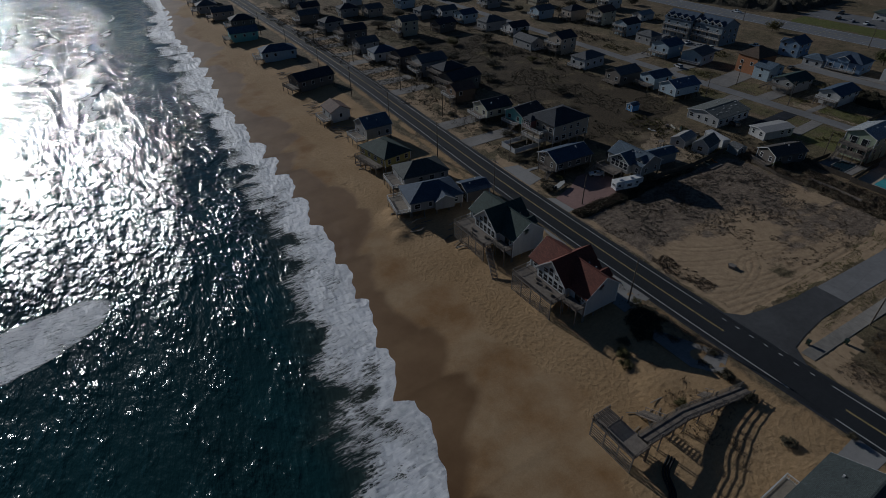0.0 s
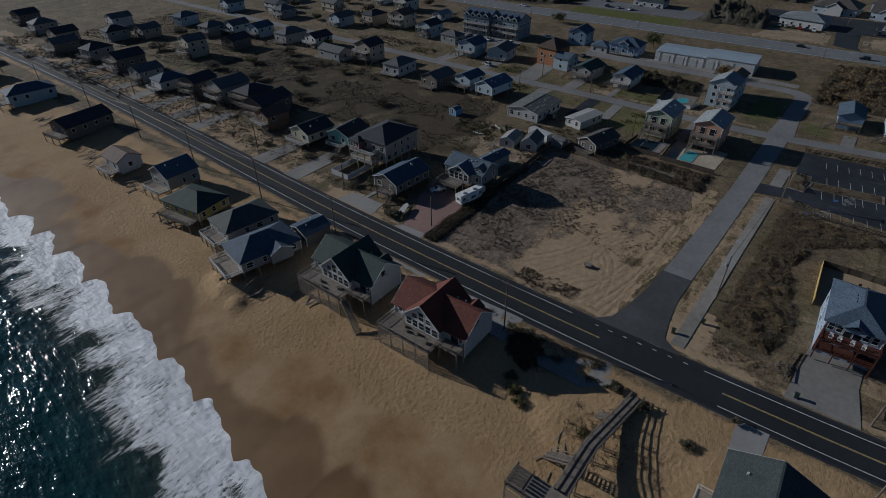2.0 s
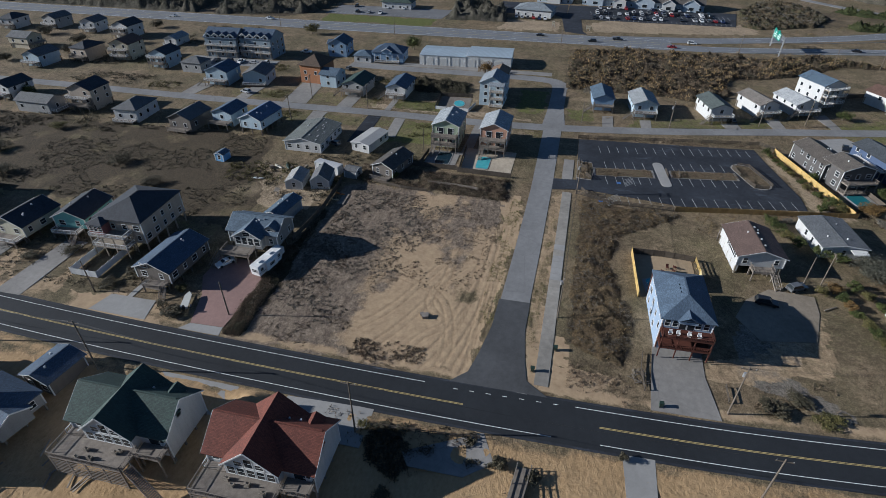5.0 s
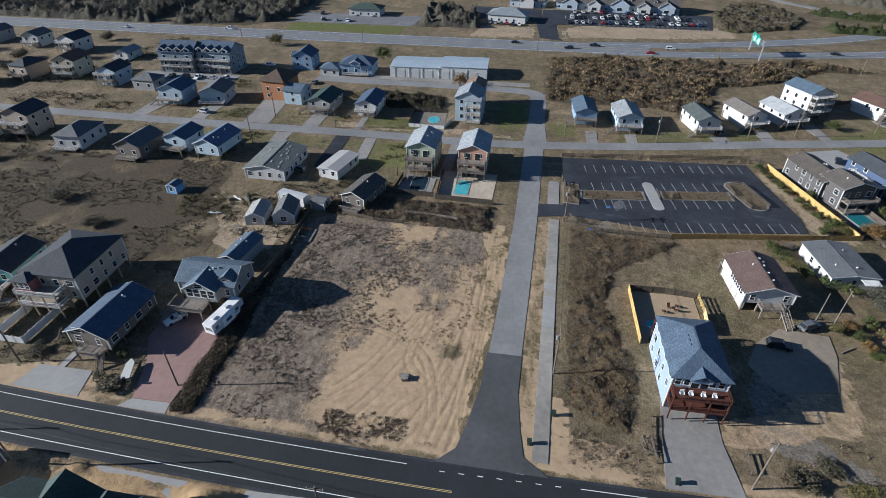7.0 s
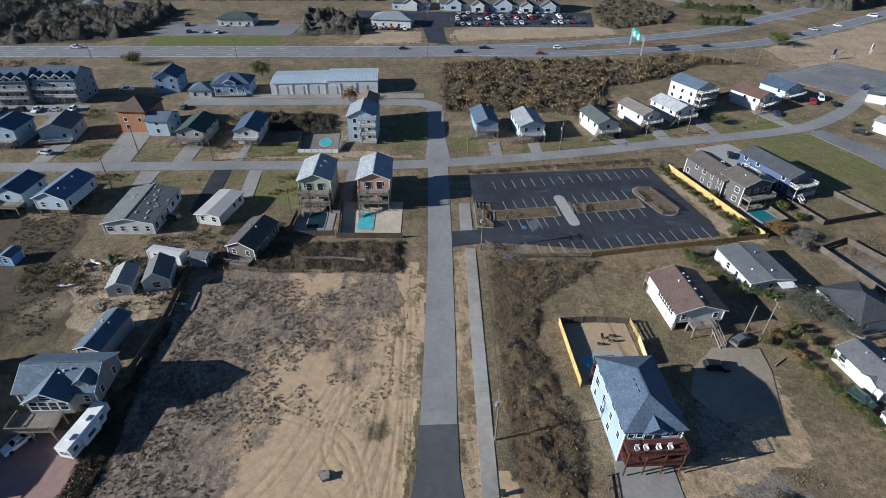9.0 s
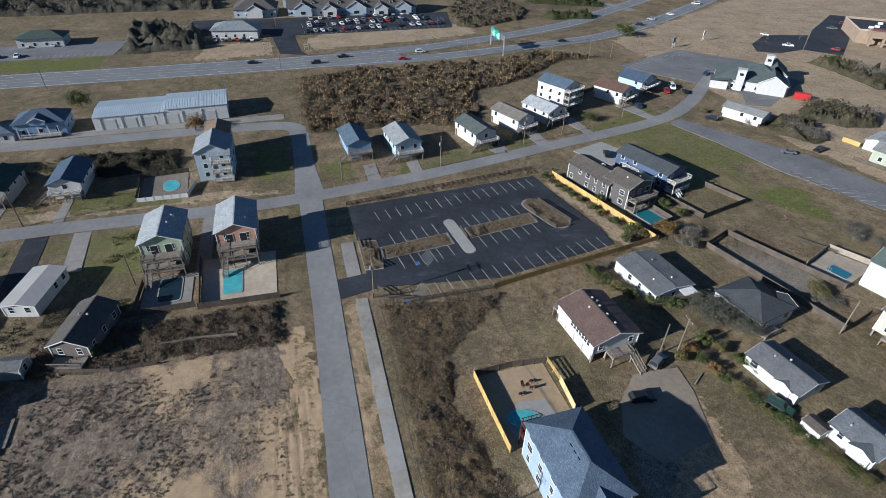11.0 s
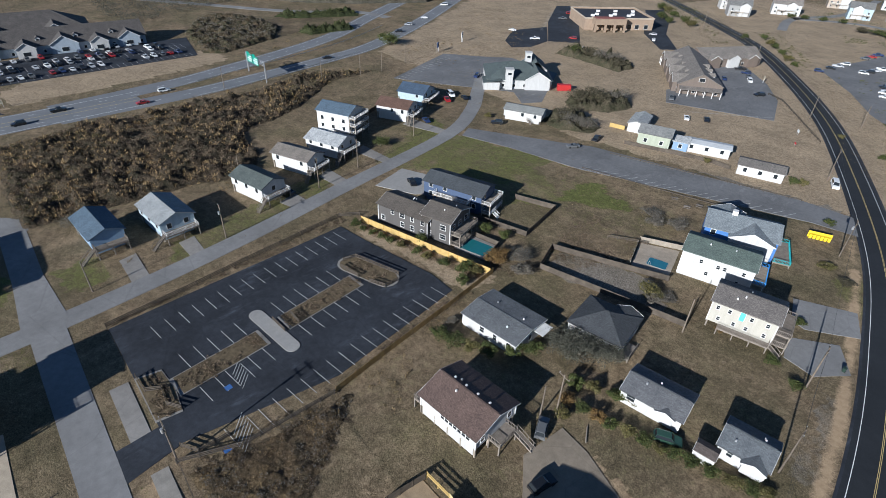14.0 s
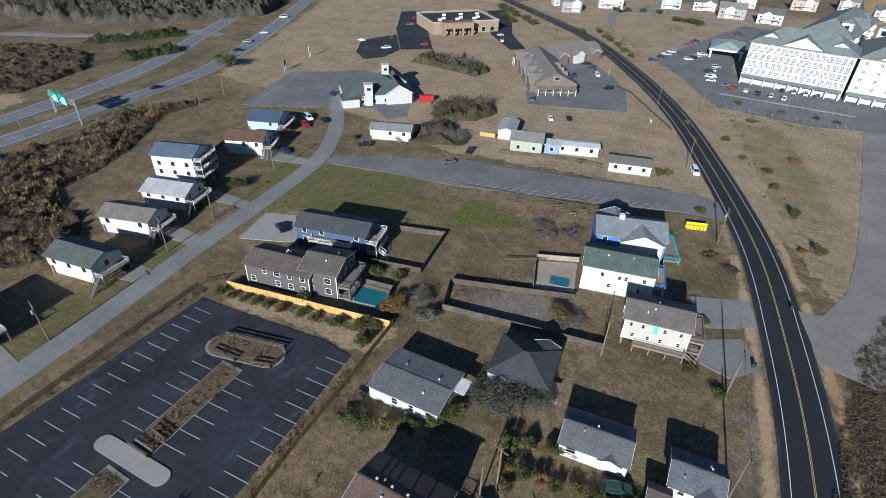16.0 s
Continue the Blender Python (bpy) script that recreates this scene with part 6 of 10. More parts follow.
for cx, cy, yaw, L, W, e, c, rc, lab in ((241.6, 108.2, -3, 13.5, 9, 4.7, GREYW, R_GREEN, "grey cottage with a dark green gable roof"), (241.9, 90, -1, 14, 8, 4.8, WHT, R_NAVY, "white cottage with a navy gable roof"), (244, 155, 8, 12, 10, 4.6, LBLUE, R_GREY, "pale blue house with a grey shingle roof"), (240, 169.8, 0, 11, 10, 6.0, LBLUE, R_NAVY, "blue house with a navy roof"),
                                         (247.2, 9.0, 4, 13.5, 7.6, 4.9, BLUEW, R_SLATE, "blue raised cottage with a slate-coloured roof"), (243.4, -6.0, 5, 13.5, 8.6, 5.3, LBLUE, R_LIGHT, "pale blue raised house with a light roof and white windows"), (245.4, -32.2, 13, 13.5, 8, 5.2, WHT, (0.10, 0.12, 0.115), "white raised house with a grey-green roof"), (253.4, -49.4, 21, 14, 7.8, 5.2, WHT, (0.20, 0.18, 0.16), "white raised house with a taupe roof"),
                                         (258, -64, 20, 13.5, 9, 4.8, WHT, (0.42, 0.44, 0.45), "white raised house with a pale roof"), (269, -75.2, 25, 13, 9.5, 9.2, WHT, R_SLATE, "tall white house with stacked white balconies"), (269.8, -101.2, 27, 13, 9.2, 5.2, WHT, R_BROWN, "white raised house with a brown roof"), (279.4, -118.6, 25, 11.5, 11, 4.8, LBLUE, R_NAVY, "pale house with a navy roof")):
    fl = 2.5 if e > 4.65 else 0.8
    h = house(lab, cx, cy, yaw, L, W, fl, e, c, rc, pitch=0.4, over=0.5, enclosed=True, post=pale_wood)
    deck(h, -L / 2 - 2.4, -W / 2 + 0.2, -L / 2, W / 2 - 0.2, fl + 0.1, grey_wood, "wns", trim if c == WHT or c == LBLUE else grey_wood)
    if e > 9:
        deck(h, -L / 2 - 2.4, -W / 2 + 0.2, -L / 2, W / 2 - 0.2, fl + 2.85, pale_wood, "wns", trim, fl + 0.1)
        deck(h, -L / 2 - 2.4, -W / 2 + 0.2, -L / 2, W / 2 - 0.2, fl + 5.5, pale_wood, "wns", trim, fl + 2.85)
    stairs(h, -L / 2 - 1.2, W / 2 - 0.1, 0, fl + 0.1, -0.2, 1, grey_wood)
h = house("grey shingled duplex with taupe roof and open end decks", 204.6, -56.2, 15, 16, 8.4, 0.4, 5.6, (0.095, 0.09, 0.087), (0.12, 0.105, 0.09), pitch=0.33)
h = house("taller grey shingled end of the duplex with stacked decks", 195.8, -60.4, 17, 8.6, 9.6, 0.4, 6.6, (0.095, 0.09, 0.087), (0.13, 0.115, 0.10), pitch=0.33)
for z in (0.5, 3.4):
    deck(h, -7.2, -4.6, -4.35, 4.6, z, grey_wood, "wns", grey_wood, max(0, z - 2.9))
h = house("navy-blue house with white decks and a charcoal roof", 205.8, -74.6, 18, 18.5, 8.4, 1.0, 6.0, DKBLUE, (0.075, 0.085, 0.095), pitch=0.36)
deck(h, -12, -4, -9.3, 4, 1.1, pale_wood, "wns", trim)
deck(h, -12, -4, -9.3, 4, 3.9, pale_wood, "wns", trim, 1.1)
deck(h, -6, 4.3, 5, 6.4, 3.6, pale_wood, "wen", trim)
stairs(h, -12.2, 2, 0, 1.1, -1, 0, trim)

# between the side street and the beach road's bend
h = house("tall pale blue-grey house with a slate roof and red decks", 120.4, -3.3, 1, 14.4, 9.2, 0.2, 8.0, (0.29, 0.37, 0.48), (0.09, 0.13, 0.185), kind="hip", pitch=0.52, wins="ns", over=0.5)
for z in (3.0, 5.6):
    deck(h, -10.0, -4.6, -7.25, 4.6, z, red_wood, "wns", red_wood, max(0, z - 2.6))
for y in (-3.4, -2.0, 2.2, 3.6):
    win(h, -7.2, y, 6.2, 180, 0.9, 1.5)
for y in (-0.7, 0.8):
    door(h, -7.2, y, 5.7, 180, glass, 1.2, 2.1)
for y in (-3, 0, 3):
    door(h, -7.2, y, 3.1, 180, glass, 1.3)
part("gable_front", Geo().box(-7.7, -1.7, 7.3, -7.0, 1.7, 8.2), siding((0.29, 0.37, 0.48)), h)
g = Geo()
for k in (-1, 1):
    g.slab([(-8.1, k * 2.1, 8.1), (-4.5, k * 2.1, 8.1), (-4.5, 0, 9.3), (-8.1, 0, 9.3)][::k], 0.15)
part("gable_roof", g, shingle((0.09, 0.13, 0.185)), h)
for k in range(3):
    block("skylight", 0.6, 0.5, 0.1, glass, h, -1.5 + 1.1 * k, 0.9, 10.16)
deck(h, 7.25, 1.0, 9.4, 4.4, 3.0, red_wood, "ens", red_wood)
deck(h, 7.25, 1.0, 9.4, 4.4, 5.6, red_wood, "ens", red_wood, 3.0)
for y in (-2.4, -0.6, 1.4, 2.8):
    g = Geo().box(-9.2, y, 5.62, -8.6, y + 0.6, 6.0).box(-8.7, y, 6.0, -8.6, y + 0.6, 6.55).box(-9.25, y - 0.07, 5.95, -8.65, y, 6.12).box(-9.25, y + 0.6, 5.95, -8.65, y + 0.67, 6.12)
    part("deck_chair", g, trim, h)

h = house("white raised house with a brown roof and grey stairs", 148.8, -23.8, 4, 12.6, 10.2, 2.3, 5.1, WHT, (0.145, 0.10, 0.085), pitch=0.32, over=0.5, wins="wes", post=pale_wood)
part("lower_wall", Geo().box(-5.8, -4.6, 0, 6, -1.5, 2.3).box(-5.8, 4.2, 0.3, 6.2, 5.0, 2.3), siding(WHT), h)
for k in range(7):
    win(h, -4.6 + 0.95 * k, 5.1, 3.3, 90, 0.75, 1.25)
deck(h, -8.8, -2.6, -6.35, 2.0, 2.4, grey_wood, "wns", grey_wood)
stairs(h, -8.6, -2.4, 0, 2.4, -1, -0.2, grey_wood, 1.3)
deck(h, 6.35, 2.6, 8.2, 5, 2.4, grey_wood, "ens", grey_wood)
for k in range(4):
    block("roof_vent", 0.35, 0.35, 0.25, trim, h, -4 + 2.6 * k, -0.7, 6.7)
h = house("low house with a broad grey roof and glazed porch", 160.6, -45.4, 6, 13.4, 10.2, 0.3, 3.1, WHT, (0.155, 0.165, 0.175), pitch=0.13, over=0.4)
part("porch_roof", Geo().slab([(-9.0, -4.6, 2.75), (-6.6, -4.6, 2.9), (-6.6, -1, 2.9), (-9.0, -1, 2.75)], 0.12), worn("white_panel", (0.6, 0.6, 0.58)), h)
h = house("white cottage with a dark hipped roof", 146.2, -60.4, 10, 11, 10.2, 0.6, 3.5, WHT, (0.062, 0.068, 0.075), kind="hip", pitch=0.42, over=0.5)
cross_gable(h, -2.8, 5.0, -5.9, 3.4, 0.45, siding(WHT), shingle((0.062, 0.068, 0.075)), 0.6)
deck(h, -7.6, 0, -5.6, 5, 0.7, grey_wood, "wn", grey_wood)
h = house("white cottage with a grey gable roof", 129.0, -52.2, 9, 10.6, 7.4, 0.6, 3.1, WHT, (0.145, 0.15, 0.16), pitch=0.34)
cross_gable(h, -2.6, 3.0, 4.05, 2.8, 0.4, siding(WHT), shingle((0.145, 0.15, 0.16)), 0.6)
h = house("small white cottage with a grey gable roof", 113.7, -54.0, 8, 7.4, 6.8, 0.6, 3.0, WHT, (0.135, 0.15, 0.165), pitch=0.42)
cross_gable(h, -1.8, 3.2, 4.4, 2.9, 0.42, siding(WHT), shingle((0.135, 0.15, 0.165)), 0.6)
house("small brown-roofed garden shed", 117.8, -48.2, 8, 3.2, 2.6, 0, 2.1, WHT, (0.12, 0.10, 0.09), pitch=0.3, name="shed", category="shed", wins="", vents=False, over=0.2)
h = house("cream house with a taupe roof and a turquoise door", 128.4, -85.2, 13, 12.4, 8.6, 1.6, 6.9, (0.44, 0.42, 0.365), (0.17, 0.155, 0.145), pitch=0.36, wins="ws", post=grey_wood)
for x, z in ((-4.6, 5.1), (-1.6, 5.1), (2.6, 5.1), (4.9, 5.1), (-4.6, 2.5), (-1.2, 2.5), (1.2, 2.5), (4.2, 2.5)):
    win(h, x, 4.3, z, 90, 0.62, 0.9)
door(h, 0.2, 4.32, 4.4, 90, plain("turquoise_paint", (0.12, 0.50, 0.52), 0.5))
deck(h, -6, 4.35, 3.8, 6.0, 1.7, grey_wood, "wn", grey_wood)
stairs(h, -6.2, 5.2, 0, 1.7, -1, 0.1, grey_wood)
for z in (1.7, 4.4):
    deck(h, -9, -4, -6.25, 4, z, grey_wood, "wns", grey_wood, max(0, z - 2.7))
h = house("white house with a grey-green roof and blue deck", 140.8, -99.2, 16, 15.6, 9.4, 0.4, 6.8, WHT, (0.115, 0.15, 0.135), pitch=0.36, wins="s")
for x, z in ((-5.8, 4.6), (-1.8, 4.4), (-0.4, 4.4), (3.4, 4.6), (-5.0, 1.8), (1.6, 1.8)):
    win(h, x, 4.7, z, 90, 0.7, 0.95)
for z in (0.6, 3.5):
    deck(h, -10.6, -4.4, -7.85, 4.4, z, pale_wood, "wns", plain("blue_paint", (0.04, 0.22, 0.55), 0.5) if z > 3 else trim, max(0, z - 2.9))
h = house("large blue beach shop with grey roofs and teal trim", 143.6, -117.0, 22, 17, 11, 0.4, 5.8, (0.07, 0.18, 0.44), shingle((0.22, 0.25, 0.27)), pitch=0.42, wins="wn")
cross_gable(h, -2.5, 10, 7.4, 5.4, 0.42, siding(WHT), shingle((0.25, 0.28, 0.30)), 0.4)
cross_gable(h, 3.5, 8, -7.0, 5.4, 0.42, siding((0.07, 0.18, 0.44)), shingle((0.22, 0.25, 0.27)), 0.4)
block("cupola", 1.3, 1.3, 1.4, trim, h, 2.5, 0, 7.8)
deck(h, -12.5, -5, -8.6, 6.5, 1.0, grey_wood, "wns", plain("teal_paint", (0.03, 0.30, 0.32), 0.5))


# ---- larger buildings, far side ----
LIGHT[0] = True
h = house("white restaurant with a grey-green roof and square towers", 272.2, -172.6, 48.6, 29, 23, 0, 4.0, WHT, (0.10, 0.125, 0.125), kind="hip", pitch=0.42, name="restaurant", category="restaurant")
cross_gable(h, -8, 11, 13, 4.6, 0.6, siding(WHT), shingle((0.10, 0.125, 0.125)), 0)
cross_gable(h, -9, 10, -14, 5.4, 0.7, siding(WHT), shingle((0.10, 0.125, 0.125)), 0)
for x, y, w, z in ((4.8, 11.4, 3.2, 8.6), (-5.5, -5.5, 2.8, 11.6)):
    part("tower", Geo().box(x - w / 2, y - w / 2, 0, x + w / 2, y + w / 2, z).box(x - w / 2 - 0.25, y - w / 2 - 0.25, z, x + w / 2 + 0.25, y + w / 2 + 0.25, z + 0.35), siding(WHT), h)
    win(h, x, y + w / 2, z - 2.2, 90, 1.6, 1.1)
part("annex", Geo().box(9, 6, 0, 16, 14, 3.2), siding(WHT), h)
part("annex_roof", Geo().slab([(8.6, 5.6, 4.6), (16.4, 5.6, 3.4), (16.4, 14.4, 3.4), (8.6, 14.4, 4.4)], 0.2), shingle((0.10, 0.125, 0.125)), h)
block("yellow_door", 0.1, 2.2, 2.4, plain("yellow_paint", (0.7, 0.5, 0.05), 0.5), h, -14.53, 9, 0.02)
g = Geo().box(-3, -1.2, 0.12, 3, 1.2, 2.6)
for k in range(19):
    g.box(-2.9 + k * 0.315, -1.26, 0.2, -2.8 + k * 0.315, 1.26, 2.52)
c = single("shipping_container", g, plain("red_container_paint", (0.42, 0.03, 0.03), 0.5), "red steel shipping container beside the restaurant", "container", pose(250.2, -180.2, 0, 0, 0, 48))
part("corner_casting", Geo().box(-3.06, -1.26, 0, -2.86, -1.06, 0.14).box(2.86, 1.06, 0, 3.06, 1.26, 0.14), dark, c)
h = house("white raised house with a pale grey roof", 237.6, -139.4, 25, 15, 7.4, 1.4, 4.0, WHT, (0.28, 0.29, 0.28), pitch=0.3)
deck(h, 3, -5.8, 7, -3.8, 1.5, grey_wood, "wes", trim)
stairs(h, -2.2, 4.0, 0, 1.5, -1, 0.4, grey_wood)

INN = (0.155, 0.125, 0.105)
h = house("brown-grey shingled inn with many gables", 224, -246, 125, 52, 19, 0, 4.4, INN, (0.22, 0.20, 0.18), pitch=0.5, name="inn", category="inn", wins="nsew")
for k in range(3):
    dormer(h, 2 + 7.5 * k, 6.5, 5.6, 2.6, 3.2, siding(WHT), shingle((0.22, 0.20, 0.18)), 1)
part("porch_roof", Geo().slab([(26.2, -9, 3.7), (29.6, -9, 3.0), (29.6, 9, 3.0), (26.2, 9, 3.7)], 0.2), shingle((0.22, 0.20, 0.18)), h)
for k in range(6):
    block("porch_post", 0.28, 0.28, 2.8, trim, h, 29.3, -8.6 + 3.44 * k, 0)
win(h, 26.0, 0, 6.0, 0, 2.4, 1.5)
for k in range(4):
    cross_gable(h, -20 + 13 * k, 9, -11.5, 4.4, 0.55, siding(INN), shingle((0.22, 0.20, 0.18)), 0)
for k in range(3):
    dormer(h, -13 + 13 * k, -5.5, 5.4, 2.4, 3, siding(INN), shingle((0.22, 0.20, 0.18)), -1)
for x in (-23, -19):
    block("porch_post", 0.3, 0.3, 3.6, trim, h, x, -12.4, 0)
h = house("brown-grey wing of the inn with white gables", 227.5, -287, 60, 34, 15, 0, 4.4, INN, (0.22, 0.20, 0.18), pitch=0.5, name="inn", category="inn")
for k in range(3):
    cross_gable(h, -11 + 11 * k, 6, 9.5, 4.4, 0.6, siding(INN if k != 1 else WHT), shingle((0.22, 0.20, 0.18)), 0)
h = house("sage green cottage with a grey roof", 192.2, -158.6, 20, 11, 8.4, 1.0, 5.0, (0.35, 0.38, 0.30), (0.24, 0.245, 0.24), pitch=0.42)
h = house("small white cottage with a pale roof", 204.4, -168.2, 108, 12, 6, 0.4, 3.4, WHT, (0.40, 0.42, 0.42), pitch=0.35)
house("blue shed with a pale roof", 184.6, -163.6, 20, 5, 6, 0.2, 3.2, BLUEW, (0.40, 0.42, 0.43), pitch=0.35, name="shed", category="shed", wins="n")
house("long white mobile home", 176.8, -167.2, 22, 15, 5.4, 0.6, 3.3, WHT, sheet_metal((0.55, 0.57, 0.58)), pitch=0.16, name="mobile_home", category="mobile home", vents=False)
house("low white cottage with a taupe roof", 157, -164.4, 18, 13.5, 7, 0.4, 3.3, WHT, (0.19, 0.175, 0.16), pitch=0.3)

BRICK = (0.30, 0.225, 0.165)
h = thing("drugstore", "tan brick shop with a flat dark roof and arched porch", "shop", 317.8, -315.2, 0, 53)
bm_ = worn("tan_brick", BRICK, 0.85, 0.15, 0.4)
part("wall", Geo().box(-22.5, -17, 0, 22.5, 17, 6.2).box(-22.5, -17, 6.2, 22.5, -16.5, 7.2).box(-22.5, 16.5, 6.2, 22.5, 17, 7.2).box(-22.5, -16.5, 6.2, -22, 16.5, 7.2).box(22, -16.5, 6.2, 22.5, 16.5, 7.2), bm_, h)
part("roof", Geo().box(-21.9, -16.4, 6.2, 21.9, 16.4, 6.35), worn("dark_membrane", (0.035, 0.037, 0.045), 0.7), h)
part("parapet_band", Geo().box(-22.7, -17.2, 6.6, 22.7, -16.9, 7.4).box(-22.7, 16.9, 6.6, 22.7, 17.2, 7.4).box(-22.7, -17, 6.6, -22.4, 17, 7.4).box(22.4, -17, 6.6, 22.7, 17, 7.4), worn("pale_stone_band", (0.42, 0.36, 0.29)), h)
part("porch", Geo().box(-2, 17.2, 4.4, 18, 24, 7.6).box(-2.3, 16.9, 7.6, 18.3, 24.3, 8.0), bm_, h)
part("porch_roof", Geo().box(-1.4, 17.4, 8.0, 17.4, 23.7, 8.1), worn("red_brown_roof", (0.24, 0.09, 0.075)), h)
for x in (-1.4, 5.0, 11.0, 17.4):
    for y in (23.4, 18.0):
        block("porch_pier", 1.2, 1.2, 4.4, bm_, h, x, y, 0)
for k in range(9):
    block("roof_unit", 2.2, 1.6, 1.2, trim, h, -17 + 4 * k, (-6, 4, 8)[k % 3], 6.36)
for x in (-18, -12, -7):
    big_glass(h, x, 17.0, 0.6, 90, 2.6, 2.6)
HW, HOTEL_ROOF = siding((0.52, 0.52, 0.51)), shingle((0.20, 0.235, 0.225))
curtained = plain("curtained_glass", (0.20, 0.205, 0.21), 0.15, 0.0, 0.5)


def pale_win(parent, x, y, z, face, w, h):
    """A far window with curtains behind the glass."""
    key = ("pale_window", w, h)
    if key not in _mesh:
        g = Geo().box(0, -w / 2 - 0.12, -0.12, 0.04, w / 2 + 0.12, h + 0.12)
        k = len(g.f)
        g.box(0.035, -w / 2, 0, 0.055, -0.06, h).box(0.035, 0.06, 0, 0.055, w / 2, h)
        me = g.mesh("window", trim)
        me.materials.append(curtained)
        for f in me.polygons[k:]:
            f.material_index = 1
        _mesh[key] = me
    return place(part("window", _mesh[key], trim, parent), x, y, z, face)


def roof_gable(h, x, y, z, w, pitch, depth, wall_m, roof_m):
    """A white triangular gable standing on a roof slope, its own two slopes running back along -y."""
    zr = z + w / 2 * pitch
    g = Geo()
    g.slab([(x - w / 2, y, z), (x + w / 2, y, z), (x + w / 2, y - 0.3, z), (x - w / 2, y - 0.3, z)], 0.3)
    i = len(g.v)
    g.v += [(x - w / 2, y, z), (x + w / 2, y, z), (x, y, zr), (x - w / 2, y - 0.3, z), (x + w / 2, y - 0.3, z), (x, y - 0.3, zr)]
    g.f += [(i, i + 1, i + 2), (i + 5, i + 4, i + 3), (i + 1, i + 4, i + 5, i + 2), (i + 2, i + 5, i + 3, i)]
    part("gable", g, wall_m, h, "white triangular roof gable")
    g = Geo()
    for k in (-1, 1):
        g.slab([(x + k * (w / 2 + 0.4), y + 0.4, z), (x + k * (w / 2 + 0.4), y - depth, z), (x, y - depth, zr + 0.25), (x, y + 0.4, zr + 0.25)][::k], 0.22)
    part("gable_roof", g, roof_m, h)


for cx, cy, yaw, L, W, nb, lab in ((119.5, -311.6, -3, 44, 22, 8, "large white hotel with rows of balconies and a green-grey roof"), (84.5, -320.5, -2, 23, 42, 4, "white end wing of the hotel with a green-grey roof"), (106, -380, 80, 76, 24, 6, "rear wing of the white hotel with a green-grey roof")):
    E = 19.4
    h = thing("hotel", lab, "hotel", cx, cy, 0, yaw)
    part("wall", Geo().box(-L / 2, -W / 2, 0, L / 2, W / 2, E), HW, h)
    part("string_course", Geo().box(-L / 2 - 0.2, -W / 2 - 0.2, 4.3, L / 2 + 0.2, W / 2 + 0.2, 4.6), trim, h)
    part("eave_board", Geo().box(-L / 2 - 0.8, -W / 2 - 0.8, E - 0.35, L / 2 + 0.8, W / 2 + 0.8, E - 0.02), trim, h)
    g = Geo()
    hip_roof(g, -L / 2, L / 2, -W / 2, W / 2, E, 0.56, 1.0)
    part("roof", g, HOTEL_ROOF, h)
    roof_gable(h, 0, W / 2 + 0.6, E + 0.1, min(18, L * 0.45), 0.55, 9, HW, HOTEL_ROOF)
    for x in (-L * 0.33, L * 0.33):
        if L > 30:
            roof_gable(h, x, W / 2 - 3.4, E + 2.6, 7, 0.5, 4.5, HW, HOTEL_ROOF)
    front = W / 2
    for z in (5.4, 9.0, 12.6, 16.2):
        for k in range(nb):
            x = -L / 2 + L * (k + 0.5) / nb
            if L > 30:
                for d in (-1.15, 1.15):
                    pale_win(h, x + d, front, z + 0.1, 90, 1.3, 1.8)
                if k % 2 == 0:
                    place(part("balcony", shared(("balcony", nb), lambda: Geo().box(-4.9, 0, 0, 4.9, 1.5, 0.18).box(-4.9, 1.4, 1.0, 4.9, 1.5, 1.12).box(-4.9, 1.42, 0.45, 4.9, 1.48, 0.55).box(-4.9, 0, 0.18, -4.78, 1.5, 1.1).box(4.78, 0, 0.18, 4.9, 1.5, 1.1).box(-0.06, 0, 0.18, 0.06, 1.5, 2.4), trim), trim, h), x + L / nb / 2, front, z - 0.2)
            else:
                pale_win(h, x, front, z + 0.4, 90, 1.3, 1.4)
        if L > 30:
            for k in range(2):
                win(h, L / 2, -W / 4 + W / 2 * k, z + 0.4, 0, 1.3, 1.5)
        else:
            for k in range(4):
                win(h, -L / 2, -W / 2 + W * (k + 0.5) / 4, z + 0.4, 180, 1.2, 1.4)
    if L < 50:
        g = Geo()
        g.slab([(-L / 2 + 0.5, front + 2.6, 3.3), (L / 2 - 0.5, front + 2.6, 3.3), (L / 2 - 0.5, front, 4.4), (-L / 2 + 0.5, front, 4.4)], 0.2)
        part("arcade_roof", g, HOTEL_ROOF, h)
        for k in range(nb + 1):
            block("arcade_pier", 0.5, 0.5, 3.1, trim, h, -L / 2 + 0.8 + (L - 1.6) * k / nb, front + 2.3, 0)
for x, y in ((104, -352), (88, -349)):
    t = thing("roof_turret", "white glazed turret rising from the hotel roof", "turret", x, y, 19.4, 80)
    part("wall", Geo().box(-2.6, -2.6, -1, 2.6, 2.6, 6.2), HW, t)
    g = Geo()
    hip_roof(g, -2.6, 2.6, -2.6, 2.6, 6.2, 0.5, 0.5)
    part("roof", g, HOTEL_ROOF, t)
    for f, dx, dy in ((90, 0, 2.6), (180, -2.6, 0), (0, 2.6, 0)):
        win(t, dx, dy, 2.6, f, 2.2, 2.2)
h = thing("hotel_canopy", "white arrival canopy with a pale green roof", "canopy", 157, -357, 0, 6)
g = Geo()
hip_roof(g, -9, 9, -13, 13, 5.2, 0.3, 0.3)
part("roof", g, shingle((0.34, 0.40, 0.38)), h)
part("fascia", Geo().box(-9.2, -13.2, 4.2, 9.2, 13.2, 5.1), trim, h)
for x in (-8, 8):
    for y in (-12, 0, 12):
        block("pier", 1.1, 1.1, 4.2, trim, h, x, y, 0)
CLG = (0.105, 0.096, 0.09)
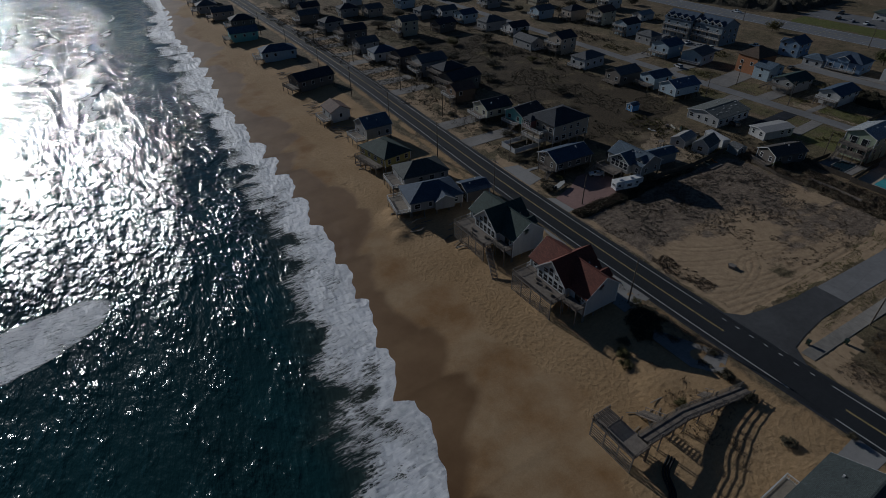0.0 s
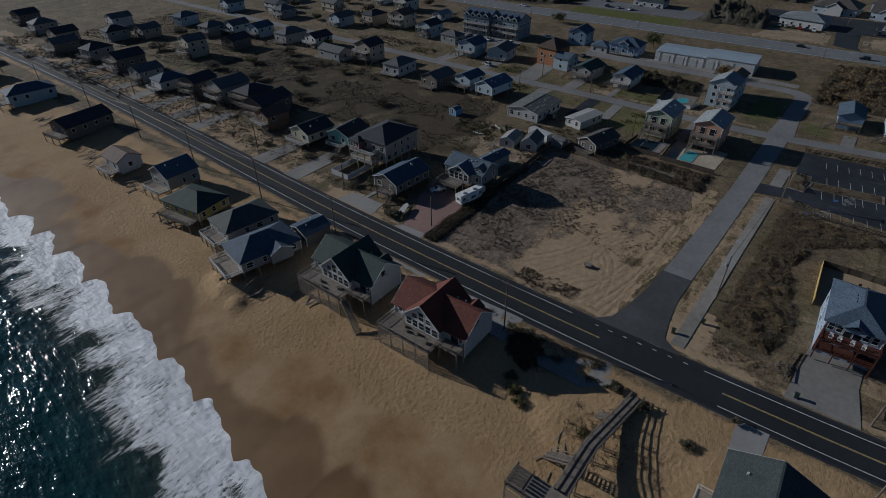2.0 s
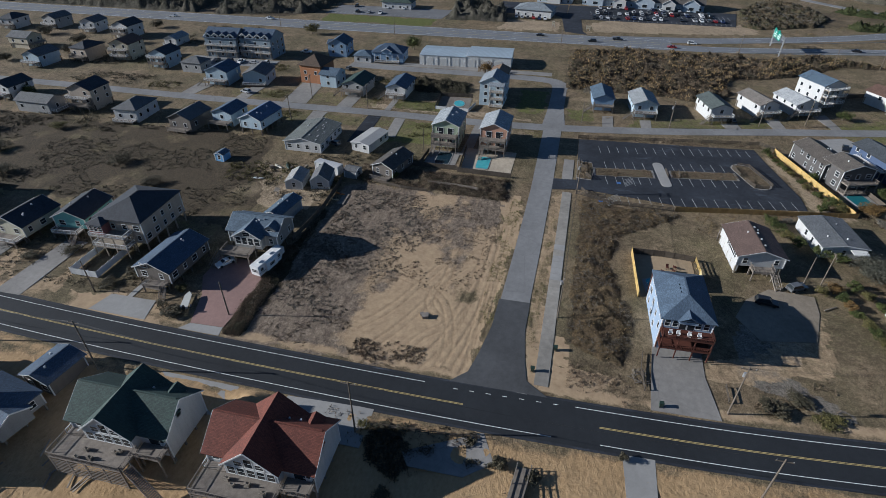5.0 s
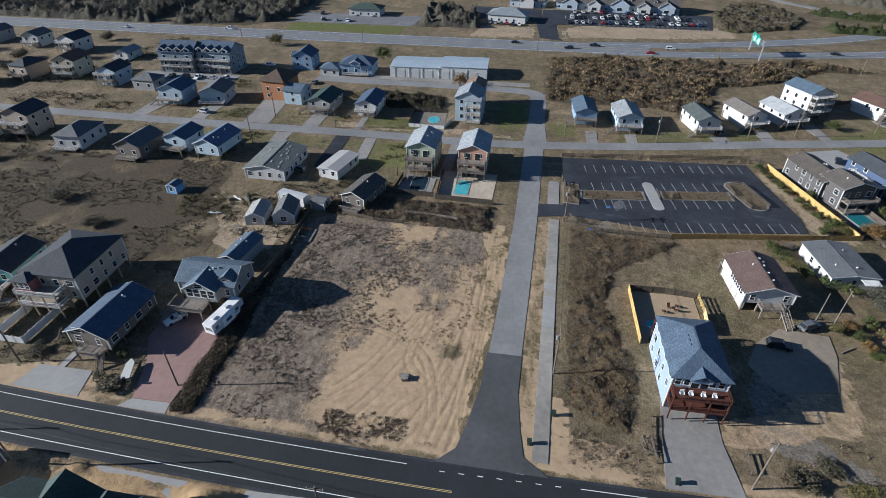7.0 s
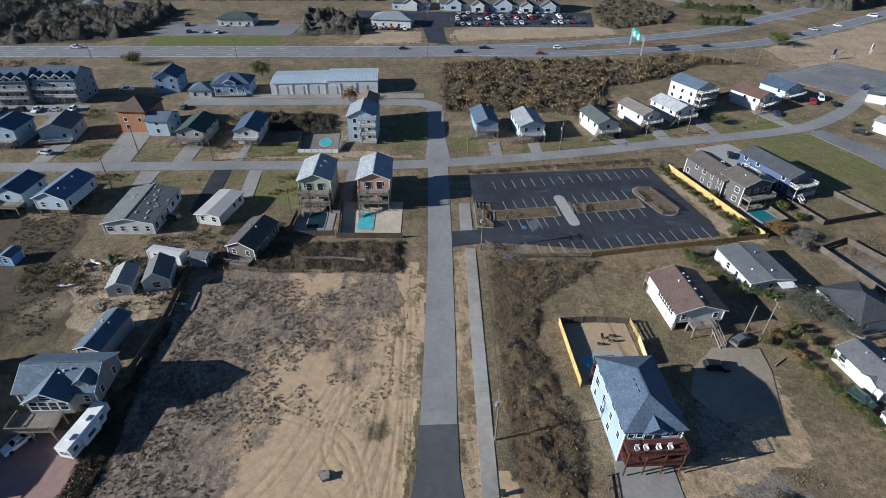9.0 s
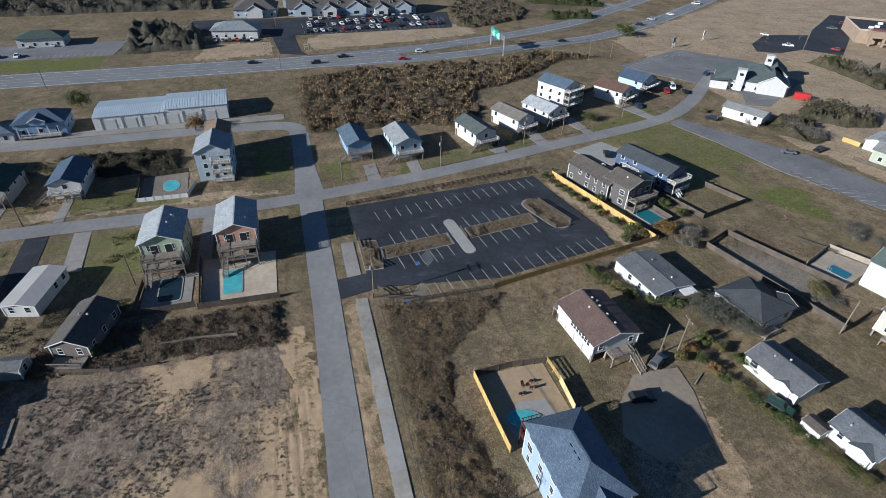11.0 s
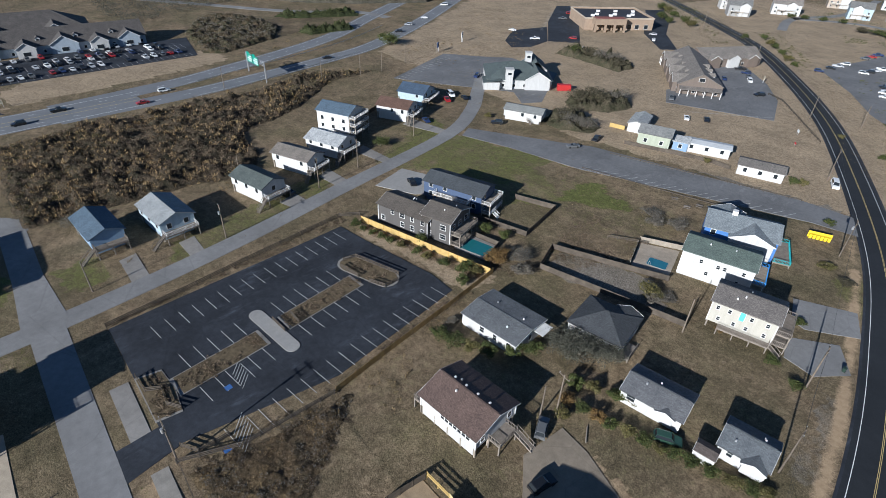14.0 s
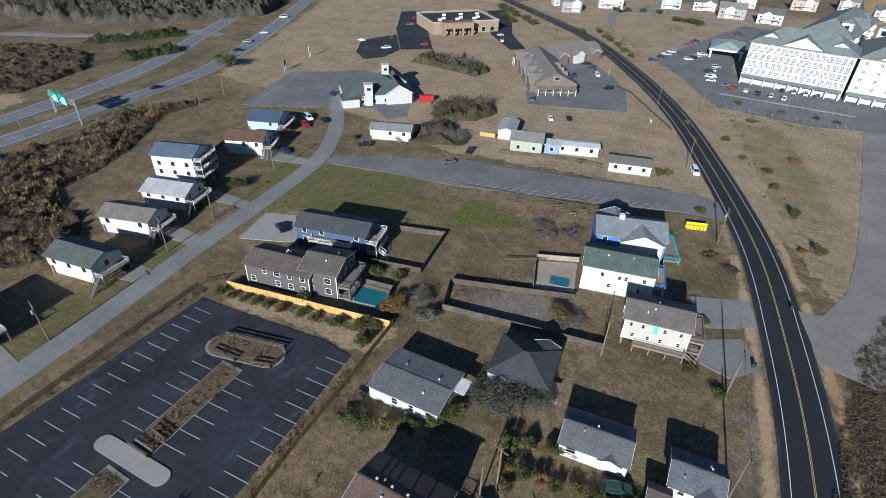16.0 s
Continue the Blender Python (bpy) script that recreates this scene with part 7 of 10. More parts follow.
CLW = siding((0.36, 0.42, 0.48))
h = house("long shingled clinic with white gables and dormers", 449, -22, 84, 78, 22, 0, 4.4, CLW, CLG, pitch=0.5, over=0.7, name="clinic", category="building", wins="nw")
for k, (x, w) in enumerate(((-31, 10), (-17, 8), (-2, 12), (14, 8), (30, 10))):
    cross_gable(h, x, w, 13.5 + (k % 2) * 2.5, 4.4, 0.62, siding(WHT) if k % 2 else CLW, shingle(CLG), 0)
    win(h, x, 13.52 + (k % 2) * 2.5, 1.0, 90, 3.0, 1.8)
for k in range(4):
    dormer(h, -24 + 16 * k, 8.2, 5.8, 2.2, 3, siding(WHT), shingle(CLG), 1)
h = house("rear clinic block with a broad hipped roof", 477, -12, 84, 60, 30, 0, 5.2, CLW, CLG, kind="hip", pitch=0.5, over=0.8, name="clinic", category="building", wins="nw")
cross_gable(h, -14, 14, 19, 5.4, 0.6, CLW, shingle(CLG), 0)
cross_gable(h, 12, 14, 19, 5.4, 0.6, CLW, shingle(CLG), 0)
h = house("clinic wing under a grey hipped roof", 452, 36, 84, 24, 20, 0, 4.4, CLW, CLG, kind="hip", pitch=0.5, over=0.8, name="clinic", category="building", wins="nw")
cross_gable(h, 0, 9, 12.5, 4.4, 0.6, siding(WHT), shingle(CLG), 0)
for cx, cy, yaw, L, W, rc, lab in ((403, 47, -8, 15, 23, (0.24, 0.27, 0.29), "low white clinic building with a pale blue-grey roof"), (404, 138, 90, 20, 12, (0.06, 0.09, 0.075), "low office with a dark green roof"), (500, 100, 10, 30, 16, (0.24, 0.27, 0.29), "white building with a grey roof behind the highway"), (432, 215, 0, 14, 11, (0.10, 0.11, 0.12), "grey house in the woods"), (440, 238, 20, 13, 10, (0.16, 0.17, 0.18), "white house with a pale roof in the woods")):
    house(lab, cx, cy, yaw, L, W, 0, 4.2, WHT, rc, kind="hip", pitch=0.36, over=0.8, name="office" if cy < 200 else "house", category="building" if cy < 200 else "house")
FAR_ROW = ((281, -424, 32, 7.6, GREYW), (296, -446, 34, 6.6, WHT), (262, -462, 25, 7.4, WHT), (222, -494, 20, 7.8, LBLUE), (198, -506, 15, 6.4, WHT), (174, -484, 12, 7.6, GREYW), (172, -545, 12, 8.2, WHT), (147, -482, 5, 7.0, WHT), (130, -566, 8, 8.0, BEIGE), (98, -594, 5, 7.4, GREYW), (246, -530, 22, 7.6, BEIGE), (214, -560, 15, 7.2, WHT), (310, -486, 36, 7.0, LBLUE), (72, -560, 0, 7.6, WHT))
for k, (cx, cy, yaw, e, c) in enumerate(FAR_ROW):
    rc = ((0.20, 0.20, 0.195), (0.13, 0.135, 0.14), (0.24, 0.22, 0.20))[k % 3]
    h = house(("large grey shingled beach house far down the road", "large pale beach house with white porches far down the road")[c == WHT], cx, cy, yaw, 15 + k % 3 * 2, 12, 0.4, e, c, rc, kind="gable", pitch=0.55, wins="n")
    cross_gable(h, -3 + k % 2 * 5, 6.5, 7.5, e - 0.4, 0.6, siding(WHT), shingle(rc), 0.4)
    deck(h, -6, 6.05, 6, 8.6, 3.4, pale_wood, "n", trim)
for pts, half in (([(250, -448), (214, -470), (160, -462), (120, -470), (60, -470)], 3.2), ([(240, -400), (250, -448), (232, -500), (236, -600)], 3.0)):
    road("road", "pale grey side street between the far houses", strip(smooth_line(pts, 4), half, 0.03), asphalt_old)
LIGHT[0] = False


# ---- car park: stall lines, islands, fences ----
U, V = Vector((-0.992, -0.124)).normalized(), Vector((0.145, -0.989)).normalized()
ROW_YAW = math.degrees(math.atan2(U.y, U.x))


def stall_row(x, y, n, length, step=3.02):
    for i in range(n):
        block("stall_line", length, 0.11, 0.012, stall_paint, parking, x + V.x * step * i, y + V.y * step * i, 0.0452, ROW_YAW)


stall_row(204.5, 10.1, 17, 4.9)
stall_row(193.0, 8.5, 5, 4.9, 2.98)
stall_row(196.0, -12.2, 6, 4.9, 3.09)
stall_row(182.7, 8.5, 2, 4.7)
stall_row(184.2, -1.3, 2, 4.7, 3.2)
stall_row(186.2, -13.3, 6, 4.7, 3.2)
stall_row(171.3, 2.7, 16, 4.9, 3.06)
for cx, cy, w in ((183.2, 1.9, 1.5), (171.0, 6.9, 2.0)):
    for k in range(6):
        block("hatch_line", 0.11, w * 2.3, 0.012, stall_paint, parking, cx + 2.1 - k * 0.85, cy, 0.0452, ROW_YAW + 42)
    for s in (-w, w):
        block("hatch_border", 4.9, 0.11, 0.012, stall_paint, parking, cx, cy + s, 0.0456, ROW_YAW)
    block("blue_marking", 1.2, 1.2, 0.012, line_blue, parking, cx - 1.6, cy + w + 1.5, 0.0452, 5)


def bay_lines(label, p, q, step, length, yaw):
    """Stall lines side by side from p to q, far off: one set of markings."""
    g = Geo()
    n = int(math.hypot(q[0] - p[0], q[1] - p[1]) / step)
    dx, dy = math.cos(radians(yaw)) * length / 2, math.sin(radians(yaw)) * length / 2
    for i in range(n + 1):
        u = i / max(1, n)
        x, y = p[0] + (q[0] - p[0]) * u, p[1] + (q[1] - p[1]) * u
        g.beam((x - dx, y - dy, 0.042), (x + dx, y + dy, 0.042), 0.13, 0.012)
    single("bay_marking", g, stall_paint, label, "road marking", kind="stuff")


bay_lines("white stall lines before the hotel", (144, -285.5), (94, -288.5), 2.9, 5.0, 84)
bay_lines("white stall lines beside the hotel's median", (144, -270.5), (94, -273.2), 2.9, 4.6, 100)
bay_lines("white stall lines beside the hotel's median", (144, -277.4), (94, -280.0), 2.9, 4.6, 80)
bay_lines("white stall lines at the hotel car park's edge", (140, -254.2), (92, -259), 2.9, 4.6, 95)
bay_lines("white stall lines at the inn", (200.5, -201.5), (177, -221.5), 2.9, 4.8, 52)
bay_lines("white stall lines at the inn's porch", (203.5, -231), (213, -252), 2.9, 4.8, 25)
bay_lines("white stall lines at the restaurant", (306, -131), (320, -172), 2.9, 4.8, 10)
bay_lines("white stall lines at the restaurant's corner", (303, -130), (285, -144), 2.9, 4.6, 55)
bay_lines("white stall lines along the shops' yard", (196, -122.5), (140, -144.5), 2.9, 4.8, 68)
bay_lines("white stall lines of the brick shop", (332, -262), (366, -316), 2.9, 5.0, -35)
bay_lines("white stall lines of the clinic", (399.5, 12), (399.5, -70), 2.8, 5.0, 0)
bay_lines("white stall lines of the clinic", (416, 12), (417.5, -72), 2.8, 9.6, 0)
bay_lines("white stall lines behind the lawn", (381, 176), (380, 106), 2.8, 5.0, 0)


def capsule(x0, y0, x1, y1, r, n=8):
    a = math.atan2(y1 - y0, x1 - x0)
    p = []
    for cx, cy, b in ((x1, y1, a - math.pi / 2), (x0, y0, a + math.pi / 2)):
        for k in range(n + 1):
            p.append((cx + r * math.cos(b + math.pi * k / n), cy + r * math.sin(b + math.pi * k / n)))
    return p


pad("kerb_island", "grassed median between the hotel stalls", capsule(146, -274.0, 92, -276.6, 0.8), concrete, 0.14, 0.2)
pad("kerb_island", "pale concrete crossing with rounded ends", capsule(196.6, -7.7, 183.6, -9.0, 1.55), concrete, 0.16, 0.2)
soil_mat = worn("planted_soil", (0.13, 0.10, 0.06), 0.95, 0.4, 1.5)
for poly, lab in (([(190.2, 12.4), (185.0, 12.1), (187.0, -6.2), (192.2, -5.9)], "planted strip between the stalls"), ([(193.2, -10.7), (188.2, -11.0), (190.8, -31.0), (195.8, -30.6)], "planted strip between the stalls"), (capsule(199.6, -33.2, 189.4, -36.4, 3.1), "rounded planted island with timber rails"), ([(194.4, 17.2), (182, 17.4), (181.5, 13.0), (187.4, 12.2), (193.6, 12.6)], "dry planted corner of the car park")):
    k = tagged(new("kerb_island", Geo().prism(poly, -0.1, 0.13).mesh("kerb_island", concrete_old)), lab, "pavement", kind="structure")
    cx, cy = sum(p[0] for p in poly) / len(poly), sum(p[1] for p in poly) / len(poly)
    part("planting_bed", Geo().prism([(cx + (x - cx) * 0.93, cy + (y - cy) * 0.93) for x, y in poly], 0.0, 0.16), soil_mat, k, "dry brown planting bed")


def rail_fence(label, pts, mat, h=1.15, rails=3, step=2.5, group="timber rail fences"):
    """Posts with horizontal rails between them."""
    f = thing("rail_fence", label, "fence", pts[0][0], pts[0][1], 0, 0, group)
    ox, oy = pts[0]
    for (x0, y0), (x1, y1) in zip(pts, pts[1:]):
        d = math.hypot(x1 - x0, y1 - y0)
        n = max(1, round(d / step))
        yaw = math.degrees(math.atan2(y1 - y0, x1 - x0))
        for i in range(n):
            t = i / n
            block("post", 0.15, 0.15, h + 0.25, mat, f, x0 + (x1 - x0) * t - ox, y0 + (y1 - y0) * t - oy, -0.1, yaw)
        for k in range(rails):
            g = shared(("rail", round(d, 1), round(h, 2)), lambda: Geo().box(0, -0.035, -0.09, d, 0.035, 0.09), mat)
            place(part("rail", g, mat, f), x0 - ox, y0 - oy, h - k * 0.38, yaw)
    block("post", 0.15, 0.15, h + 0.25, mat, f, pts[-1][0] - ox, pts[-1][1] - oy, -0.1)


def board_fence(label, pts, mat, h=1.75, step=2.4, post_mat=None, group="board fences"):
    """Posts and panels of upright boards."""
    f = thing("board_fence", label, "fence", pts[0][0], pts[0][1], 0, 0, group)
    ox, oy = pts[0]
    post_mat = post_mat or mat
    for (x0, y0), (x1, y1) in zip(pts, pts[1:]):
        d = math.hypot(x1 - x0, y1 - y0)
        n = max(1, round(d / step))
        yaw = math.degrees(math.atan2(y1 - y0, x1 - x0))
        w = d / n

        def panel():
            r = random.Random(3)
            m = int(w / 0.16)
            top = []
            for i in range(m):
                z = h - r.uniform(0, 0.06)
                top += [(i * w / m, z), ((i + 1) * w / m, z)]
            pts = [(0.0, 0.0), (w, 0.0)] + top[::-1]
            g = Geo()
            n_ = len(pts)
            g.v = [(x, 0.0, z) for x, z in pts] + [(x, 0.04, z) for x, z in pts]
            g.f = [tuple(range(n_)), tuple(range(2 * n_ - 1, n_ - 1, -1))] + [(k, n_ + k, n_ + (k + 1) % n_, (k + 1) % n_) for k in range(n_)]
            return g
        me = shared(("panel", round(w, 2), h), panel, mat)
        for i in range(n):
            t = i / n
            x, y = x0 + (x1 - x0) * t - ox, y0 + (y1 - y0) * t - oy
            place(part("panel", me, mat, f), x, y, 0, yaw)
            block("post", 0.12, 0.12, h + 0.1, post_mat, f, x, y, -0.05, yaw)
    block("post", 0.12, 0.12, h + 0.1, post_mat, f, pts[-1][0] - ox, pts[-1][1] - oy, -0.05)


rail_fence("weathered timber rail fence along the street", [(212.2, 17.2), (214, 1), (216.6, -18), (219.6, -43), (216.6, -47.6)], fence_wood, step=3.0)
rail_fence("timber rail fence at the car park edge", [(172.0, 17.4), (168.3, 8), (168.0, -9)], fence_wood, step=3.0)
rail_fence("timber rails round the planted island", [(201.4, -32.4), (200.8, -35.6), (188.6, -39.4)], fence_wood)
rail_fence("timber rails round the planted island", [(199.6, -30.6), (193.8, -31.6)], fence_wood)
rail_fence("timber rails round the planted island", [(190.6, -32.6), (186.8, -34.2), (187, -38)], fence_wood)
rail_fence("zigzag timber rails beside the concrete path", [(194.4, 16.8), (190, 16.6), (188.6, 14.2), (184.4, 14.6), (182, 13)], fence_wood)
rail_fence("timber rails by the car park mouth", [(174.6, 15.8), (171.5, 14), (171.6, 9)], fence_wood)
rail_fence("timber rails at the crossing", [(192.8, -9.6), (188.2, -9.9)], fence_wood)
rail_fence("timber rails at the crossing", [(192.4, -13.4), (188.8, -13.4)], fence_wood)
rail_fence("weathered timber barrier by the drive", [(110.6, 3.6), (106.5, 4.2), (101.5, 3.9)], fence_wood, 0.8, 2)
rail_fence("weathered timber barrier by the forecourt", [(105.4, -10.6), (101.8, -10.4)], fence_wood, 0.8, 2)
rail_fence("low timber rail along the road", [(83.6, 49.0), (84, 40), (85.0, 31.5)], fence_wood, 0.8, 2)
rail_fence("low timber rail beside the yard", [(166.5, -92), (158, -118)][:1] + [(158.0, -97.5)], fence_wood, 1.0, 2)
board_fence("golden new board fence with dark posts", [(213.9, -46.2), (204, -48.8), (194, -51.4), (184, -54.0), (175.2, -56.4)], yellow_wood, 1.85, 2.35, worn("pine_post", (0.42, 0.24, 0.06), 0.8))
board_fence("weathered golden board fence behind the car park", [(175.2, -57.4), (172.8, -42), (170.4, -24), (168.2, -9.5)], worn("aged_pine", (0.30, 0.205, 0.085), 0.85, 0.3, 0.8), 1.5, 2.5)
board_fence("grey board fence beside the empty lot", [(164.9, 86.4), (158, 85.9), (149.4, 85.5)], fence_wood, 1.7)
board_fence("low grey board fence beside the empty lot", [(149.2, 85.5), (140, 86.1), (132, 87.0)], fence_wood, 1.5)
board_fence("dark board fence behind the scrub", [(177.6, 36.9), (178.2, 53.6), (179.2, 54), (179.4, 68)], fence_wood, 1.6)
board_fence("board fence round the pool terrace", [(178.6, 53.2), (190, 53.8), (195.6, 53.8)], fence_wood, 1.6)
board_fence("board fence round the small pool", [(180.4, 66.2), (190, 65.6)], fence_wood, 1.5)
board_fence("leaning grey snow fence in the scrub", [(166.6, 77), (164.4, 68), (164.0, 60)], fence_wood, 0.9)
board_fence("golden board fence round a pool yard", [(145.2, 3.6), (136, 3.4), (128.4, 3.2)], yellow_wood, 1.8, 2.6)
board_fence("grey board fence round a pool yard", [(145.2, 3.6), (145.4, -4), (144.6, -10.8)], fence_wood, 1.6)
board_fence("pale board fence of a pool yard", [(139.6, -11.4), (133.0, -10.9)], worn("pale_pine", (0.50, 0.42, 0.22), 0.8), 1.7)
rail_fence("timber rails of a pool yard", [(144.6, -11.2), (139.6, -11.4)], yellow_wood, 1.4, 3)
board_fence("weathered board fence between gardens", [(169.2, -67.6), (158, -70.3), (146, -73.2), (135.6, -75.6)], fence_wood, 1.6)
board_fence("weathered board fence between gardens", [(172.8, -76.6), (160, -81.8), (146.4, -87.6)], fence_wood, 1.6)
board_fence("weathered board fence closing a garden", [(169.2, -67.6), (172.8, -76.6)], fence_wood, 1.6)
board_fence("weathered board fence closing a garden", [(135.6, -75.6), (138.2, -85.6)], fence_wood, 1.4)
board_fence("white board fence round a pool", [(155.9, -85.9), (160.4, -97.6), (151, -102.4)], pale_wood, 1.5)
board_fence("grey board fence round a yard", [(195, -71.6), (180.8, -75.8), (184.8, -93), (196.4, -88.6)], fence_wood, 1.6)
board_fence("grey board fence round a small pool", [(179.8, -59.4), (182.2, -66.8), (191.2, -64.8)], fence_wood, 1.4)
board_fence("weathered fence by the white house", [(284, -92), (276, -88), (283, -104)], fence_wood, 1.6)
board_fence("weathered fence behind the mobile homes", [(199, -150), (186, -155), (172, -160), (165, -160)], fence_wood, 1.4)
board_fence("golden fence by the small cottage", [(212, -160), (206.5, -161.5)], yellow_wood, 1.6)
board_fence("white fence round a round pool", [(228.4, 72.4), (228.0, 59.2), (236, 57.6)], trim, 1.3)
board_fence("weathered fence behind a pool", [(228.4, 72.4), (243, 73.2), (244, 60)], fence_wood, 1.5)


# ---- pools ----
def pool(label, cx, cy, yaw, sx, sy, deck_poly, deck_mat, water=None, round_=0.15):
    t = thing("swimming_pool", label, "pool", cx, cy, 0, yaw, "garden pools")
    a, b = sx / 2, sy / 2
    n = 24
    pts = []
    for k in range(n):
        q = 2 * math.pi * k / n
        c, s = math.cos(q), math.sin(q)
        e = 1.0 if round_ > 0.5 else 0.25
        pts.append((a * math.copysign(abs(c) ** e, c), b * math.copysign(abs(s) ** e, s)))
    part("coping", Geo().prism([(x * 1.1, y * 1.1) for x, y in pts], 0, 0.14), concrete, t, "pale concrete coping")
    part("water", Geo().prism(pts, 0.05, 0.15), water or pool_mat, t, "turquoise pool water" if water is None else "dark still pool water")
    part("ladder", Geo().tube((a * 0.8, b * 0.9, 0.1), (a * 0.8, b * 0.9, 0.9), 0.03).tube((a * 0.6, b * 0.9, 0.1), (a * 0.6, b * 0.9, 0.9), 0.03).tube((a * 0.8, b * 0.9, 0.9), (a * 0.6, b * 0.9, 0.9), 0.03), galv, t)
    if deck_poly:
        pad("pool_terrace", "pale terrace round a garden pool", deck_poly, deck_mat, 0.05)


pool("turquoise rectangular pool on a sandy terrace", 185.9, 46.7, 0, 8.2, 4.0, [(178.4, 37.4), (195.6, 37.0), (195.8, 53.4), (178.7, 53.0)], paved("sand_terrace", (0.40, 0.34, 0.26), 0.9))
pool("dark covered pool behind a narrow house", 186.4, 59.8, 0, 8, 4.6, [(180.4, 55.2), (192, 55.2), (192, 65), (180.4, 65.4)], concrete_old, pool_dark)
pool("rounded turquoise pool by the tall blue house", 236, 64.2, 10, 6.5, 4.2, [(228.6, 59.4), (243, 60.2), (243, 72.6), (228.8, 72)], paved("dark_terrace", (0.16, 0.14, 0.12), 0.9), None, 1)
pool("turquoise kidney-shaped pool with pale paving", 133.2, -2.2, 60, 7.0, 4.2, [(137.4, -2.4), (136.6, -7.2), (131.2, -8.0), (130, 1.2), (135, 1.8)], concrete, None, 1)
pool("small dark-water pool in a fenced yard", 185.6, -61.8, 15, 8.0, 5.2, [(179.9, -59.6), (182.3, -66.4), (191.2, -64.6), (189, -57.4)], concrete_old, plain("teal_pool_water", (0.02, 0.13, 0.15), 0.06))
pool("small blue pool in a paved yard", 151.8, -92.0, 16, 4.6, 3.4, [(155.8, -86.4), (159.8, -97), (151, -101.6), (147.4, -90)], paved("stone_terrace", (0.36, 0.31, 0.25), 0.9), plain("blue_pool_water", (0.03, 0.14, 0.20), 0.06))
pad("yard", "sandy pool yard behind golden fences", [(145, 3.2), (145, -10.4), (128.6, -10.4), (128.6, 3)], paved("yard_sand", (0.33, 0.25, 0.16), 0.95), 0.02)


# ---- vehicles ----
def car(label, colour, style="suv"):
    """A parked car or van: body, glasshouse, roof, wheels and lamps. It points along x."""
    t = thing("car", label, "car", 0, 0, 0, 0, "parked and passing cars")
    L, W = {"suv": (4.7, 1.85), "sedan": (4.6, 1.78), "pickup": (5.6, 1.95), "van": (5.4, 2.0)}[style]
    a, w = L / 2, W / 2
    paint = plain("car_paint", colour, 0.28, 0.0, 0.5, 0.6)
    top = {"suv": 1.7, "sedan": 1.42, "pickup": 1.75, "van": 2.1}[style]
    belt = 0.98 if style != "van" else 1.2
    prof = [(-a, 0.32), (-a, belt * 0.92), (-a + 0.25, belt), (a - 1.25, belt), (a - 0.15, belt * 0.82), (a, belt * 0.6), (a, 0.32)]
    g = Geo()
    i, n = len(g.v), len(prof)
    for s, k in ((-1, 0.9), (-1, 1.0), (1, 1.0), (1, 0.9)):
        for x, z in prof:
            g.v.append((x * (0.985 if k < 1 else 1), s * w * (1 if k == 1 else 0.92), z + (0.02 if k == 1 else 0)))
    for r in range(3):
        for k in range(n):
            j = (k + 1) % n
            g.f.append((i + r * n + k, i + r * n + j, i + (r + 1) * n + j, i + (r + 1) * n + k))
    g.f.append(tuple(i + k for k in range(n)))
    g.f.append(tuple(i + 3 * n + k for k in range(n - 1, -1, -1)))
    if style == "pickup":
        g.box(-a + 0.1, -w + 0.02, belt, -a + 2.0, -w + 0.12, belt + 0.12).box(-a + 0.1, w - 0.12, belt, -a + 2.0, w - 0.02, belt + 0.12)
    part("body", g, paint, t)
    x0, x1 = {"suv": (-a + 0.15, a - 1.35), "sedan": (-a + 0.75, a - 1.35), "pickup": (-a + 2.0, a - 1.5), "van": (-a + 0.1, a - 1.0)}[style]
    r0, r1 = {"suv": (-a + 0.4, a - 2.0), "sedan": (-a + 1.45, a - 2.15), "pickup": (-a + 2.15, a - 2.15), "van": (-a + 0.2, a - 1.6)}[style]
    q = w * 0.94, w * 0.76
    part("glass", Geo().hexa([(x0, -q[0], belt - 0.03), (x1, -q[0], belt - 0.03), (x1, q[0], belt - 0.03), (x0, q[0], belt - 0.03), (r0, -q[1], top - 0.06), (r1, -q[1], top - 0.06), (r1, q[1], top - 0.06), (r0, q[1], top - 0.06)]), glass, t, "dark tinted windows")
    g = Geo().hexa([(r0 - 0.03, -q[1] - 0.03, top - 0.06), (r1 + 0.03, -q[1] - 0.03, top - 0.06), (r1 + 0.03, q[1] + 0.03, top - 0.06), (r0 - 0.03, q[1] + 0.03, top - 0.06), (r0 + 0.1, -q[1] + 0.08, top), (r1 - 0.1, -q[1] + 0.08, top), (r1 - 0.1, q[1] - 0.08, top), (r0 + 0.1, q[1] - 0.08, top)])
    for x, y in ((x1, q[0]), (x1, -q[0]), (x0, q[0]), (x0, -q[0])):
        rx, ry = (r1, q[1]) if x == x1 else (r0, q[1])
        g.beam((x, y, belt), (rx, math.copysign(ry, y), top - 0.04), 0.09, 0.07)
    part("roof", g, paint, t)
    wheel = shared(("wheel",), lambda: Geo().tube((0, -0.11, 0), (0, 0.11, 0), 0.34, 0.34, 14), rubber)
    for x in (-a + 0.85, a - 0.9):
        for y in (-w + 0.1, w - 0.1):
            place(part("wheel", wheel, rubber, t), x, y, 0.34)
    return t


COLOURS = {"black": (0.012, 0.013, 0.015), "white": (0.72, 0.73, 0.73), "silver": (0.42, 0.43, 0.45), "grey": (0.12, 0.125, 0.13), "red": (0.32, 0.02, 0.02), "navy": (0.02, 0.035, 0.10), "green": (0.03, 0.07, 0.05)}
CARS = {}


